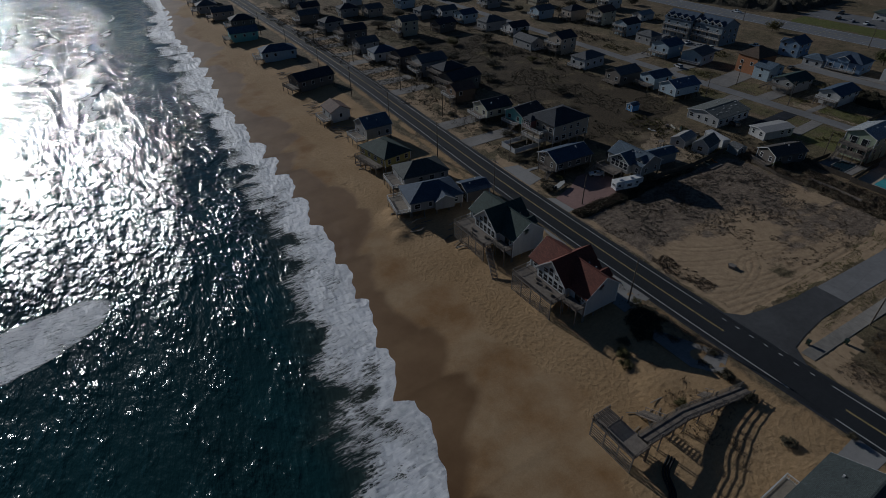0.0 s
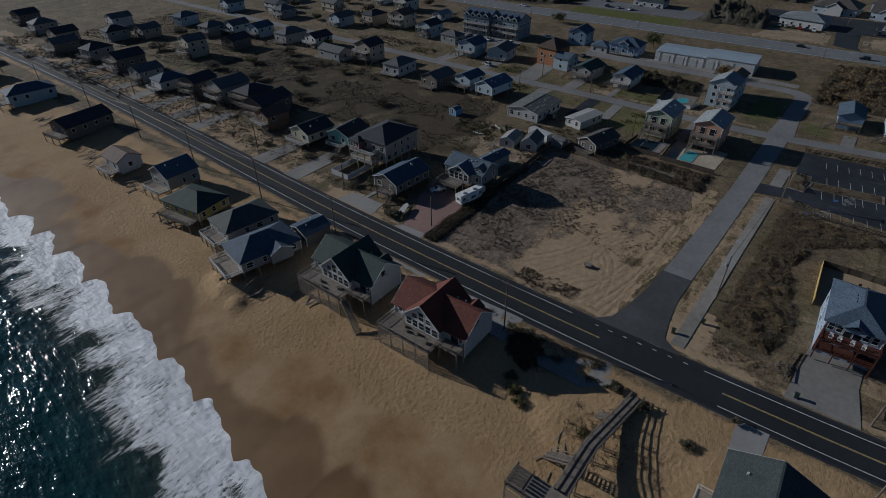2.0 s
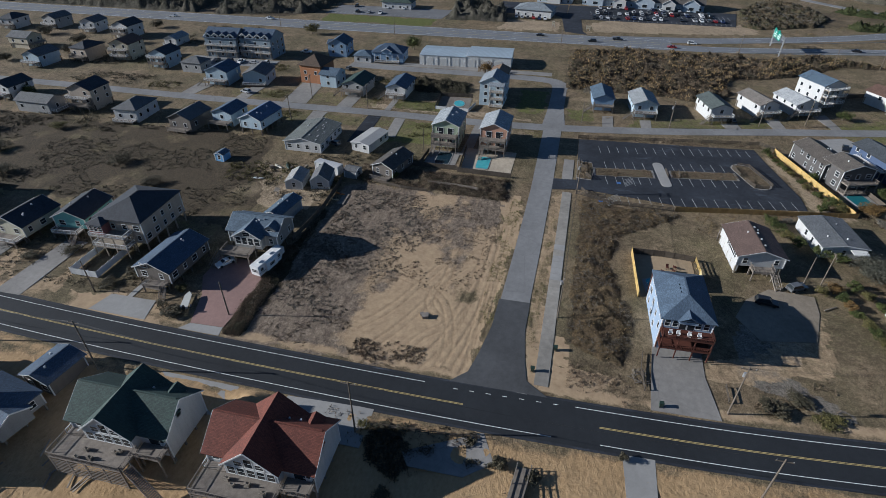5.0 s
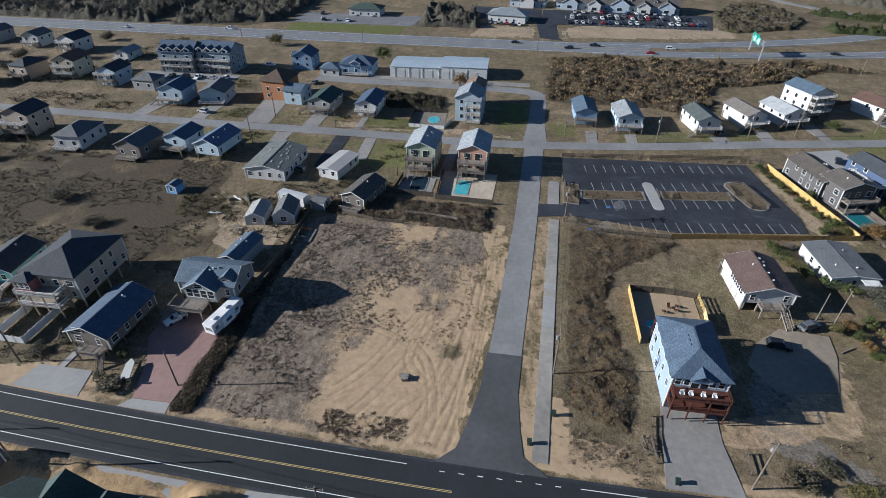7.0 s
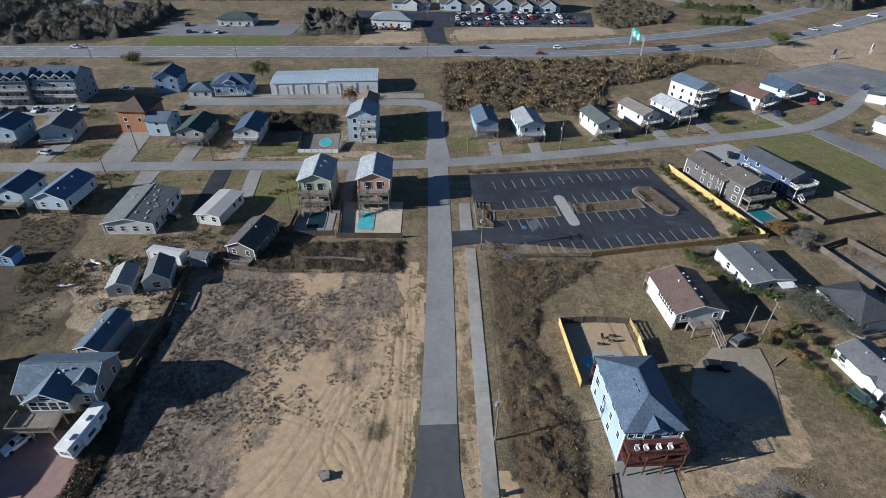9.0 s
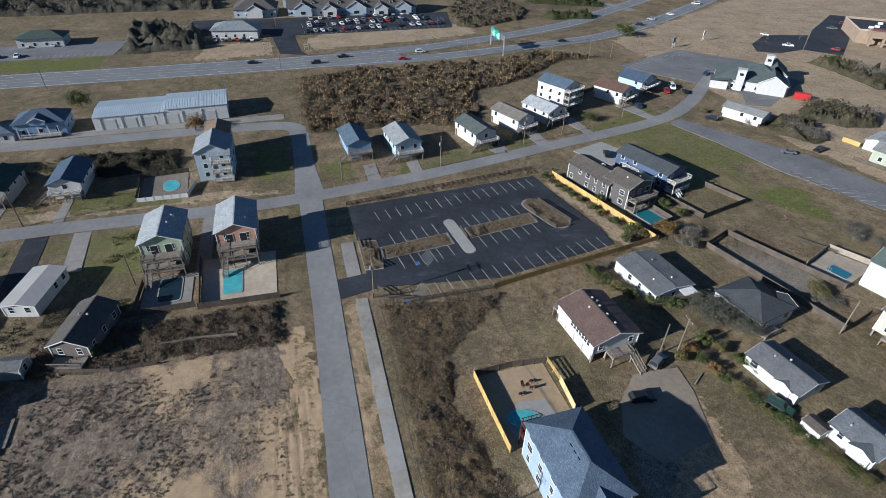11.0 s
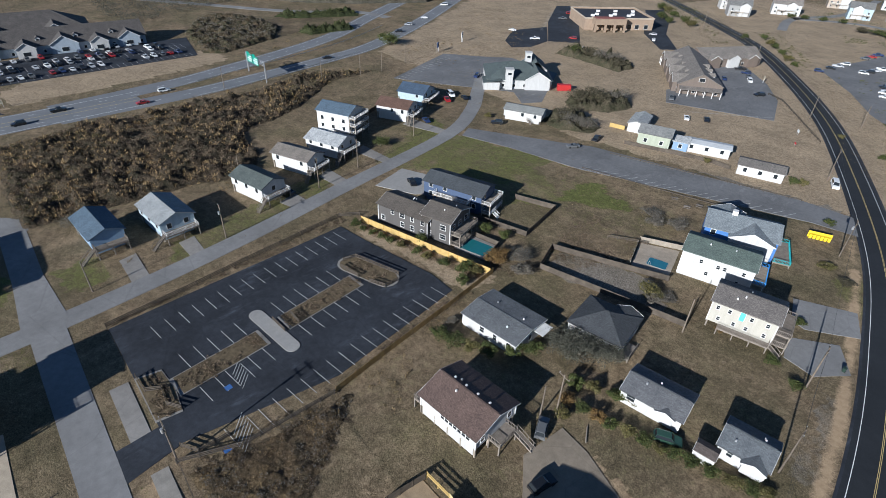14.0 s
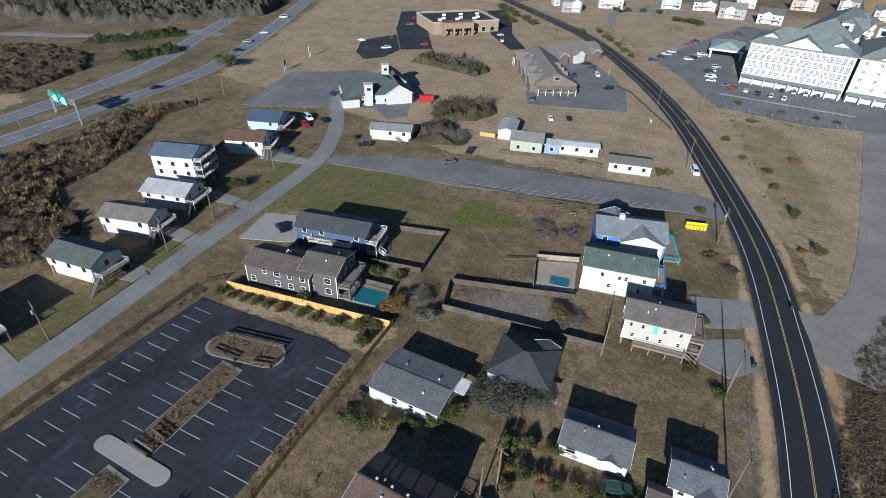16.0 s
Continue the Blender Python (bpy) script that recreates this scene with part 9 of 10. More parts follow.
def kayak(label, x, y, yaw, colour, length=3.4, w=0.38, z=0.0):
    """A closed narrow hull, pointed at both ends, with a cockpit rim."""
    g = Geo()
    rings = 9
    for i in range(rings):
        u = i / (rings - 1) * 2 - 1
        r = max(0.03, w * (1 - abs(u) ** 2.4))
        for j in range(8):
            a = 2 * math.pi * j / 8
            g.v.append((u * length / 2, r * math.cos(a), 0.22 + 0.10 * abs(u) ** 3 + min(r, 0.24) * 0.8 * math.sin(a)))
    for i in range(rings - 1):
        for j in range(8):
            g.f.append((i * 8 + j, i * 8 + (j + 1) % 8, (i + 1) * 8 + (j + 1) % 8, (i + 1) * 8 + j))
    g.f += [tuple(range(7, -1, -1)), tuple(range((rings - 1) * 8, rings * 8))]
    t = thing("kayak", label, "kayak", x, y, ground_z(x, y) + z, yaw, "small boats in a yard")
    part("hull", g, plain("hull_plastic", colour, 0.4), t)
    part("cockpit", Geo().prism([(0.45 * math.cos(k * 0.785), 0.22 * math.sin(k * 0.785)) for k in range(8)], 0.36, 0.43), dark, t, "dark open cockpit")
    return t


kayak("bright orange kayak lying against a board fence", 157.0, 83.9, 75, (0.55, 0.16, 0.02))
kayak("pale yellow kayak lying beside a board fence", 153.6, 84.4, 80, (0.62, 0.50, 0.30))
kayak("long white kayak on the grass behind a cottage", 160.6, 111.9, 95, (0.7, 0.7, 0.68), 4.4, 0.42)
kayak("dark green canoe among yard clutter", 170.0, 106.6, 35, (0.05, 0.08, 0.06), 4.6, 0.5)
kayak("pale canoe turned up in the yard", 169.2, 109.4, 60, (0.45, 0.42, 0.33), 4.4, 0.5)
t = thing("timber_ramp", "grey plank ramp lying beside a fence", "ramp", 154.4, 82.0, 0, 2)
for k in range(14):
    place(part("plank", shared(("ramp_plank",), lambda: Geo().box(0, -0.9, 0.06, 0.4, 0.9, 0.11), grey_wood), grey_wood, t), k * 0.43 - 3.0, 0, 0)
t = thing("garden_bench", "small roofed garden bench on the brown lawn", "bench", 152.4, 101.2, 0, 10)
part("seat", Geo().box(-0.8, -0.3, 0.4, 0.8, 0.3, 0.46), grey_wood, t)
part("canopy", Geo().slab([(-1.1, -0.7, 1.8), (1.1, -0.7, 1.8), (1.1, 0.7, 2.0), (-1.1, 0.7, 2.0)], 0.06), pale_wood, t)
for dx in (-0.9, 0.9):
    for dy in (-0.5, 0.5):
        part("post", Geo().box(dx - 0.05, dy - 0.05, 0, dx + 0.05, dy + 0.05, 1.8), grey_wood, t)
r_ = random.Random(9)
for k in range(12):
    x, y = r_.uniform(165, 171), r_.uniform(99, 112)
    w, d, hh = r_.uniform(0.6, 1.8), r_.uniform(0.5, 1.2), r_.uniform(0.4, 1.2)
    g = Geo()
    for j in range(4):
        z = hh * j / 4
        g.hexa([(-w / 2 + 0.03 * j, -d / 2, z), (w / 2, -d / 2 + 0.02 * j, z), (w / 2 - 0.02 * j, d / 2, z), (-w / 2, d / 2, z), (-w / 2 + 0.03 * j, -d / 2, z + hh / 4 - 0.03), (w / 2, -d / 2 + 0.02 * j, z + hh / 4 - 0.03), (w / 2 - 0.02 * j, d / 2, z + hh / 4 - 0.03), (-w / 2, d / 2, z + hh / 4 - 0.03)])
    single("lumber_stack", g, (grey_wood, pale_wood, dark_wood)[k % 3], "stack of weathered boards in a cluttered yard", "lumber", pose(x, y, ground_z(x, y) - 0.02, 0, 0, r_.uniform(0, 180)), "yard clutter")

# low timber barriers round the grey yard and the inn
for pts in ([(196.2, -121.1), (174.6, -126.8), (155.4, -132.5)], [(196.8, -138.2), (173.9, -145.3), (154.1, -151.8), (140.9, -155.9)]):
    rail_fence("low weathered timber barrier along the asphalt yard", pts, fence_wood, 0.5, 1, 3.4)
rail_fence("weathered rail fence beside the inn's car park", [(189.3, -252.3), (181.4, -247.6), (153.5, -209.7)], fence_wood, 1.0, 2, 3.2)

g, r_ = Geo(), random.Random(5)
for k in range(16):
    x, y, a = r_.uniform(-1.6, 1.6), r_.uniform(-1.2, 1.2), r_.uniform(0, 6.28)
    l = r_.uniform(0.6, 1.3)
    g.beam((x - l * math.cos(a), y - l * math.sin(a), 0.06 + 0.03 * k), (x + l * math.cos(a), y + l * math.sin(a), 0.12 + 0.05 * (k % 5)), 0.09, 0.07)
single("driftwood_pile", g, grey_wood, "heap of grey driftwood sticks beside a concrete drive", "driftwood", pose(104.6, 4.6, -0.05))

board_fence("leaning grey picket fence in the brambles", [(168.5, 60.4), (168.5, 53.4), (167.5, 45.6)], grey_wood, 1.2)


# ---- plants ----
def leaf_cloud(n, size, shells, seed, flat=0.0):
    """Many small leaf faces in uneven clumps, in a space about 1 m wide and high."""
    r = np.random.RandomState(seed)
    cl = r.rand(shells, 3) * np.array([0.76, 0.76, 0.5]) + np.array([-0.38, -0.38, 0.3])
    cr = 0.12 + 0.16 * r.rand(shells)
    k = r.randint(0, shells, n)
    d = r.normal(size=(n, 3))
    d /= np.linalg.norm(d, axis=1)[:, None]
    c = cl[k] + d * (cr[k] * (0.55 + 0.5 * r.rand(n)))[:, None]
    c[:, 2] = np.clip(c[:, 2], 0.04, None)
    u = r.normal(size=(n, 3))
    u /= np.linalg.norm(u, axis=1)[:, None]
    w = np.cross(u, d)
    w /= np.linalg.norm(w, axis=1)[:, None] + 1e-6
    s = (size * (0.6 + 0.8 * r.rand(n)))[:, None]
    V_ = np.stack([c - u * s, c + w * s * 0.7, c + u * s, c - w * s * 0.7], 1).reshape(-1, 3)
    return V_, np.arange(4 * n).reshape(-1, 4)


def quick_mesh(name, V_, F_, mat):
    me = bpy.data.meshes.new(name)
    m = F_.shape[1]
    me.vertices.add(len(V_))
    me.vertices.foreach_set("co", V_.astype(np.float32).ravel())
    me.loops.add(F_.size)
    me.loops.foreach_set("vertex_index", F_.astype(np.int32).ravel())
    me.polygons.add(len(F_))
    me.polygons.foreach_set("loop_start", np.arange(0, F_.size, m, dtype=np.int32))
    me.update(calc_edges=True)
    me.materials.append(mat)
    return me


CROWNS = {}


def shrub(label, x, y, w, h, kind="green", name="shrub", category="shrub"):
    """A bush or small tree: short forked stem and a crown of leaves."""
    mat = {"green": leaf_green, "olive": leaf_olive, "rust": leaf_rust, "bare": twig_grey, "dark": brush_dark, "oak": oak_grey}[kind]
    v = rng.randrange(3)
    big = kind == "oak" or w > 4.5
    key = (kind, v, big)
    if key not in CROWNS:
        n_, s_, k_ = (7500, 0.016, 34) if kind == "oak" else (2600, 0.026, 24) if big else (1300, 0.040, 16)
        CROWNS[key] = quick_mesh("crown", *leaf_cloud(n_, s_ if kind != "bare" else s_ * 0.8, k_, 300 + v), mat)
    t = thing(name, label, category, x, y, ground_z(x, y) - 0.05, rng.uniform(0, 360), "shrubs and trees")
    w, h = w * 1.25, h * 1.2
    t.scale = (w, w * rng.uniform(0.85, 1.1), h)
    part("stem", shared(("stem",), lambda: Geo().tube((0, 0, 0), (0.03, 0, 0.35), 0.035, 0.025, 6).tube((0.03, 0, 0.3), (0.2, 0.1, 0.6), 0.02, 0.01, 5).tube((0.03, 0, 0.3), (-0.18, -0.1, 0.62), 0.02, 0.01, 5).tube((0.0, 0, 0.3), (0.02, -0.2, 0.66), 0.018, 0.01, 5), pole_wood), pole_wood, t)
    part("crown", CROWNS[key], mat, t)
    return t


for x, y, w, h, k in ((121.5, -44.5, 2.6, 1.6, "green"), (118.6, -45.4, 2.6, 1.5, "green"), (115.7, -46.3, 2.6, 1.5, "green"), (112.8, -47.2, 2.6, 1.4, "olive"), (110, -48.2, 2.4, 1.4, "green"), (108, -49.5, 2.2, 1.2, "olive"), (128.6, -42.6, 2.4, 1.6, "olive"), (125.8, -43.2, 2.6, 1.6, "green"), (123.4, -43.8, 2.2, 1.4, "olive"),
                      (139.5, -39.9, 2.6, 2.0, "rust"), (136.6, -40.4, 2.4, 1.8, "green"), (133.8, -40.9, 2.6, 1.8, "rust"), (131.6, -41.4, 2.4, 1.6, "green"), (141.0, -44, 3.0, 2.2, "green"), (138, -46, 2.6, 2.0, "olive"), (134.5, -47.5, 3.0, 2.2, "green"), (132.6, -49, 2.8, 2.0, "olive"),
                      (166.8, -33.4, 3.0, 2.0, "green"), (163.6, -34.2, 3.2, 2.2, "green"), (160.2, -35.6, 3.0, 2.4, "olive"), (157.1, -37.2, 3.2, 2.4, "green"), (154.0, -41.2, 3.2, 2.4, "green"), (152, -44.4, 3.2, 2.4, "green"), (168.6, -38, 2.4, 1.6, "bare"),
                      (213, -43.6, 2.6, 2.0, "green"), (210, -44.2, 1.8, 1.3, "green"), (207.2, -44.9, 1.8, 1.3, "green"), (204.2, -45.6, 2.0, 1.4, "green"), (201.0, -46.3, 2.0, 1.5, "green"), (197.5, -47, 2.2, 1.6, "olive"), (193, -48.4, 2.2, 1.6, "green"), (189.6, -49.0, 2.2, 1.6, "olive"), (184.6, -50.4, 2.8, 2.2, "green"), (179.6, -51.8, 3.2, 3.2, "green"), (176.6, -48.6, 2.8, 2.6, "green"), (177.4, -53.6, 2.6, 2.4, "olive"),
                      (101.2, 100.2, 4.2, 1.5, "dark"), (102.4, 103.2, 2.2, 1.2, "dark"), (108.5, 102.5, 2.4, 1.2, "olive"), (110.6, 116.6, 3.2, 1.5, "dark"), (106.5, 120, 3.2, 1.2, "dark"), (108, 107.5, 2.2, 1.0, "olive"), (138.2, -36.9, 2.6, 1.8, "olive"), (102.2, -18, 4.4, 1.3, "dark"), (104.5, -22.5, 3.6, 1.1, "dark"), (101, -26, 3.6, 1.0, "olive"),
                      (81.0, 27.6, 2.4, 1.6, "dark"), (79.4, 22.0, 2.2, 1.4, "dark"), (69.0, 28.6, 2.2, 1.0, "olive"), (86.2, 8.5, 1.6, 1.4, "dark"), (76.6, 13.5, 2.4, 0.9, "dark"), (70, 42.6, 2.6, 1.2, "olive"), (68.4, 40.4, 2.2, 1.0, "olive"), (72.5, 44.6, 2.4, 1.1, "dark"), (83.2, 51, 1.8, 0.9, "olive"), (83.6, 48, 2.0, 0.9, "dark"), (84.2, 44.5, 2.0, 0.9, "dark"),
                      (170, 71.5, 2.2, 1.8, "green"), (146.6, 97.6, 2.2, 1.6, "green"), (276, 60.2, 5.5, 4.5, "rust"), (307.5, 102, 6.5, 6.0, "green"), (324.8, 166, 6.5, 5.2, "olive"), (300.8, 208, 7, 5.5, "green"), (357.5, -161.8, 9, 6.2, "green"), (251, -79.5, 4.6, 3.0, "green"), (247.5, -128.7, 2.6, 1.8, "olive"),
                      (284.7, -232.7, 7, 5, "green"), (276, -235, 7, 5, "dark"), (268, -234, 7, 5, "bare"), (262, -238, 7, 5, "bare"), (256, -232, 6, 4.5, "dark"), (232, -179, 10, 5.5, "dark"), (236, -173, 8, 5, "dark"), (226, -186, 8, 5, "bare"), (221.6, -148.7, 8, 4.4, "bare"), (228, -152, 8, 4.2, "dark"), (216, -151, 6, 3.6, "bare"), (322, -390, 7, 5, "green"), (312, -382, 7, 5, "olive"), (303, -374, 6, 4, "green"), (291, -365, 6, 4, "green"), (282, -356, 6, 4, "olive"), (296, -353, 5, 4, "green"), (306, -362, 6, 4.4, "green"),
                      (244, -352, 4, 3, "green"), (236, -362, 4, 3, "green"), (228, -350, 4, 3, "olive"), (222, -343, 4, 3, "green"), (214, -332, 4, 3, "green"), (207, -322, 4, 2.6, "olive"), (200, -312, 3.6, 2.4, "green"), (195, -440, 8, 3.4, "green"), (203, -440, 8, 3.4, "dark"), (188, -436, 7, 3.0, "green"), (252, -448, 5, 3, "green"), (244, -452, 5, 3, "green"), (234, -458, 5, 3, "green"), (222, -462, 5, 3, "green"),
                      (110, -205, 3.4, 1.6, "rust"), (128, -240, 3, 1.6, "olive"), (119, -262, 2.6, 1.4, "olive"), (106, -262, 2.6, 1.4, "green"), (98, -261, 2.4, 1.4, "olive"), (136.5, -262, 2.6, 1.5, "green"), (114, -178, 2.8, 1.4, "olive"), (117, -190, 3, 1.6, "green"), (107, -160, 2.6, 3.2, "green"), (150, -222, 2.4, 1.5, "olive"), (100, -142, 2.8, 2.4, "green"), (103.6, -140.6, 2.2, 1.4, "rust"), (126, -197, 2.6, 1.4, "olive"), (134, -212, 3, 1.6, "green"),
                      (147, -166, 3, 2, "green"), (144.6, -167.6, 2.6, 1.8, "olive"), (130.6, -147.6, 2.6, 1.4, "green"), (172, -158, 2.0, 2.2, "olive"), (119.4, -79, 2.4, 1.6, "green"), (113.6, -76, 2.4, 1.4, "green"), (126, -98, 3.4, 1.2, "olive"), (121, -96, 3.2, 1.1, "green"), (124, -124, 4, 1.2, "olive"), (118, -120, 3.2, 1.2, "dark"),
                      (194, -66, 3, 2.4, "green"), (189, -69, 3.2, 2.6, "green"), (184, -70.5, 3.0, 2.2, "green"), (196, -52.5, 2.6, 2.4, "green"), (130.5, -80.2, 1.8, 1.0, "rust"), (145, -77.6, 3.6, 2.0, "bare"), (143, -81, 4, 1.4, "bare"), (162, -108, 5, 2.2, "bare"), (157, -111, 5, 2.4, "bare"), (166, -112, 4.6, 2.0, "bare"), (178, -62, 5, 3.0, "rust"), (174.6, -66, 4.6, 2.6, "bare"), (171, -62.6, 4.4, 2.4, "bare"),
                      (258, 12, 5.5, 3.2, "bare"), (120, 118, 3, 1.2, "dark"), (116, 138, 3.4, 1.3, "dark"), (112, 146, 3.4, 1.2, "dark"), (110, 165, 3.4, 1.2, "dark"), (150, 140, 5, 2, "dark"), (160, 160, 6, 2.4, "dark"), (146, 190, 6, 2.6, "dark"), (160, 205, 6, 2.4, "dark"), (150, 225, 7, 3, "dark"), (172, 225, 7, 3, "dark"), (180, 200, 5, 2.2, "olive"), (148, 255, 8, 3.4, "dark"), (166, 248, 7, 3, "olive"), (185, 245, 7, 3.4, "dark"), (150, 305, 8, 3.4, "dark"), (175, 325, 8, 3.4, "dark"), (206, 238, 5, 4, "green"), (214, 276, 5, 4, "dark"), (262, 270, 6, 4, "dark"), (285, 250, 6, 4, "green"), (280, 280, 7, 4, "dark"), (262, 330, 8, 4, "dark"), (290, 310, 8, 4, "dark"), (245, 290, 6, 3.4, "dark"), (318, 260, 6, 4, "dark")):
    lab = {"green": "dense dark evergreen shrub", "olive": "olive-green shrub with thinning leaves", "rust": "shrub with rusty winter leaves", "bare": "bare grey winter shrub", "dark": "dark scrubby coastal bush"}[k]
    tree = h > 4
    shrub(lab if not tree else lab.replace("shrub", "tree").replace("bush", "tree"), x, y, w, h, k, "tree" if tree else "shrub", "tree" if tree else "shrub")
# the big grey live oak between the cottages
for x, y, w, h in ((145.6, -51.8, 8.0, 4.6), (141.8, -54.6, 6.6, 3.8), (149, -50.2, 5.6, 3.6)):
    shrub("broad grey-leaved windswept oak beside a cottage", x, y, w, h, "oak", "tree", "tree")
shrub("dark spreading juniper over a garden fence", 146.8, -79.5, 5, 2.6, "olive")


def thicket(name, label, polys, height, cols, seed, step=0.8, lump=4.0):
    """A closed canopy of winter brush as one lumpy sheet that falls to the ground at its edge; twigs and leaves of field() stand on it."""
    n = Nodes(name)
    p = n.pos()
    c = n.mix(n.ramp(n.noise(p, 0.10, 5, 0.65), 0.40, 0.60), rgb(cols[0]), rgb(cols[1]))
    c = n.mix(n.ramp(n.noise(p, 0.35, 6, 0.7), 0.45, 0.62), c, rgb(cols[2]))
    c = n.mix(1.0, c, n.ramp(n.noise(p, 2.2, 6, 0.75), 0.34, 0.66, (0.45, 0.45, 0.45, 1), (1.3, 1.3, 1.3, 1)), "MULTIPLY")
    n.bump(n.math("ADD", n.noise(p, 1.6, 6, 0.75), n.math("MULTIPLY", n.noise(p, 5.0, 3, 0.7), 0.4)), 1.0, 0.9)
    mat = n.done(c, 0.95, 0.0, 0.1)
    for q in polys:
        xs = np.arange(min(v[0] for v in q) - 3, max(v[0] for v in q) + 3, step)
        ys = np.arange(min(v[1] for v in q) - 3, max(v[1] for v in q) + 3, step)
        A, B = np.meshgrid(xs, ys, indexing="ij")
        wa, wb = A + 4 * (fractal(A, B, 9, seed) - 0.5), B + 4 * (fractal(A, B, 9, seed + 5) - 0.5)
        ins = inside(wa, wb, q)
        rise = np.clip(to_line(wa, wb, q + q[:1]) / 2.0, 0, 1) ** 0.6 * ins
        rag = fractal(A, B, lump, seed + 11, 4)
        top = height * rise * np.clip(0.25 + 1.9 * (rag - 0.28), 0.08, 1.4)
        ii, jj = np.clip(np.searchsorted(gx, A) - 1, 0, len(gx) - 2), np.clip(np.searchsorted(gy, B) - 1, 0, len(gy) - 2)
        top = Z[ii, jj] + top * (0.55 + 0.9 * np.random.RandomState(seed).rand(*A.shape)) - 0.12
        A, B = A + 0.3 * step * (value_noise(A, B, step * 1.3, seed + 2) - 0.5), B + 0.3 * step * (value_noise(A, B, step * 1.3, seed + 3) - 0.5)
        i = np.arange(A.size).reshape(A.shape)
        f = np.stack([i[:-1, :-1], i[1:, :-1], i[1:, 1:], i[:-1, 1:]], -1)
        ok = ins[:-1, :-1] | ins[1:, :-1] | ins[1:, 1:] | ins[:-1, 1:]
        tagged(new(name, quick_mesh(name, np.stack([A, B, top], -1).reshape(-1, 3), f[ok], mat)), label, "vegetation", kind="stuff")
        CANOPY.append((xs[0], ys[0], step, top, ins))


CANOPY = []


def field(name, label, polys, n, size, height, mat, seed, clump=9, keep=0.42, noise_size=8.0, blades=False, leaf=1.0, canopy=False):
    """Uncountable growth over stretches of ground: tufts of blades and twigs."""
    r = np.random.RandomState(seed)
    xs, ys = [], []
    for poly in polys:
        px, py = [p[0] for p in poly], [p[1] for p in poly]
        area = (max(px) - min(px)) * (max(py) - min(py))
        tot = sum((max(p[0] for p in q) - min(p[0] for p in q)) * (max(p[1] for p in q) - min(p[1] for p in q)) for q in polys)
        m = int(n * area / tot)
        x, y = r.uniform(min(px), max(px), m), r.uniform(min(py), max(py), m)
        wx, wy = x + 3 * (fractal(x, y, 6, seed) - 0.5), y + 3 * (fractal(x, y, 6, seed + 9) - 0.5)
        ok = inside(wx, wy, poly) & (fractal(x, y, noise_size, seed + 3, 3) > keep)
        xs.append(x[ok]), ys.append(y[ok])
    x, y = np.concatenate(xs), np.concatenate(ys)
    if not len(x):
        return
    ii, jj = np.clip(np.searchsorted(gx, x) - 1, 0, len(gx) - 2), np.clip(np.searchsorted(gy, y) - 1, 0, len(gy) - 2)
    z = Z[ii, jj]
    for x_, y_, st_, top_, in_ in CANOPY if canopy else ():
        u_, v_ = np.round((x - x_) / st_).astype(int), np.round((y - y_) / st_).astype(int)
        on = (u_ >= 0) & (v_ >= 0) & (u_ < top_.shape[0]) & (v_ < top_.shape[1])
        u_, v_ = np.where(on, u_, 0), np.where(on, v_, 0)
        z = np.where(on & in_[u_, v_], top_[u_, v_], z)
    sc = 0.5 + 1.0 * r.rand(len(x)) ** 1.5
    clump = clump if blades else int(clump * 1.9)
    m = len(x) * clump
    k = np.repeat(np.arange(len(x)), clump)
    a = r.rand(m) * 6.283
    u = np.sqrt(r.rand(m))
    rad = size * sc[k] * u
    if blades:
        hh = height * sc[k] * (0.5 + 0.6 * r.rand(m)) * (1.15 - 0.7 * u ** 2)
        bx, by, bz = x[k] + np.cos(a) * rad * 0.6, y[k] + np.sin(a) * rad * 0.6, z[k] - 0.05
        tx, ty = x[k] + np.cos(a) * rad * 1.15, y[k] + np.sin(a) * rad * 1.15
        b = a + 1.57 + r.normal(size=m) * 0.5
        w = size * 0.11 * (0.6 + 0.8 * r.rand(m))
        V_ = np.stack([np.stack([bx - np.cos(b) * w * 0.5, by - np.sin(b) * w * 0.5, bz], -1), np.stack([bx + np.cos(b) * w * 0.5, by + np.sin(b) * w * 0.5, bz], -1), np.stack([tx + np.cos(b) * w, ty + np.sin(b) * w, bz + hh], -1), np.stack([tx - np.cos(b) * w * 0.7, ty - np.sin(b) * w * 0.7, bz + hh * 0.85], -1)], 1).reshape(-1, 3)
    else:
        c = np.stack([x[k] + np.cos(a) * rad * 1.15, y[k] + np.sin(a) * rad * 1.15, z[k] + height * sc[k] * np.sqrt(np.clip(1.02 - u ** 2, 0, 1)) * (0.25 + 0.75 * r.rand(m)) * 0.85], -1)
        d1 = r.normal(size=(m, 3))
        d1 /= np.linalg.norm(d1, axis=1)[:, None]
        d2 = np.cross(d1, r.normal(size=(m, 3)))
        d2 /= np.linalg.norm(d2, axis=1)[:, None] + 1e-6
        w = (leaf * min(size, height * 1.3) ** 0.5 * 0.2 * (0.5 + 0.9 * r.rand(m)))[:, None]
        V_ = np.stack([c - d1 * w, c + d2 * w * 0.55, c + d1 * w, c - d2 * w * 0.55], 1).reshape(-1, 3)
    tagged(new(name, quick_mesh(name, V_, np.arange(4 * m).reshape(-1, 4), mat)), label, "vegetation", kind="stuff")


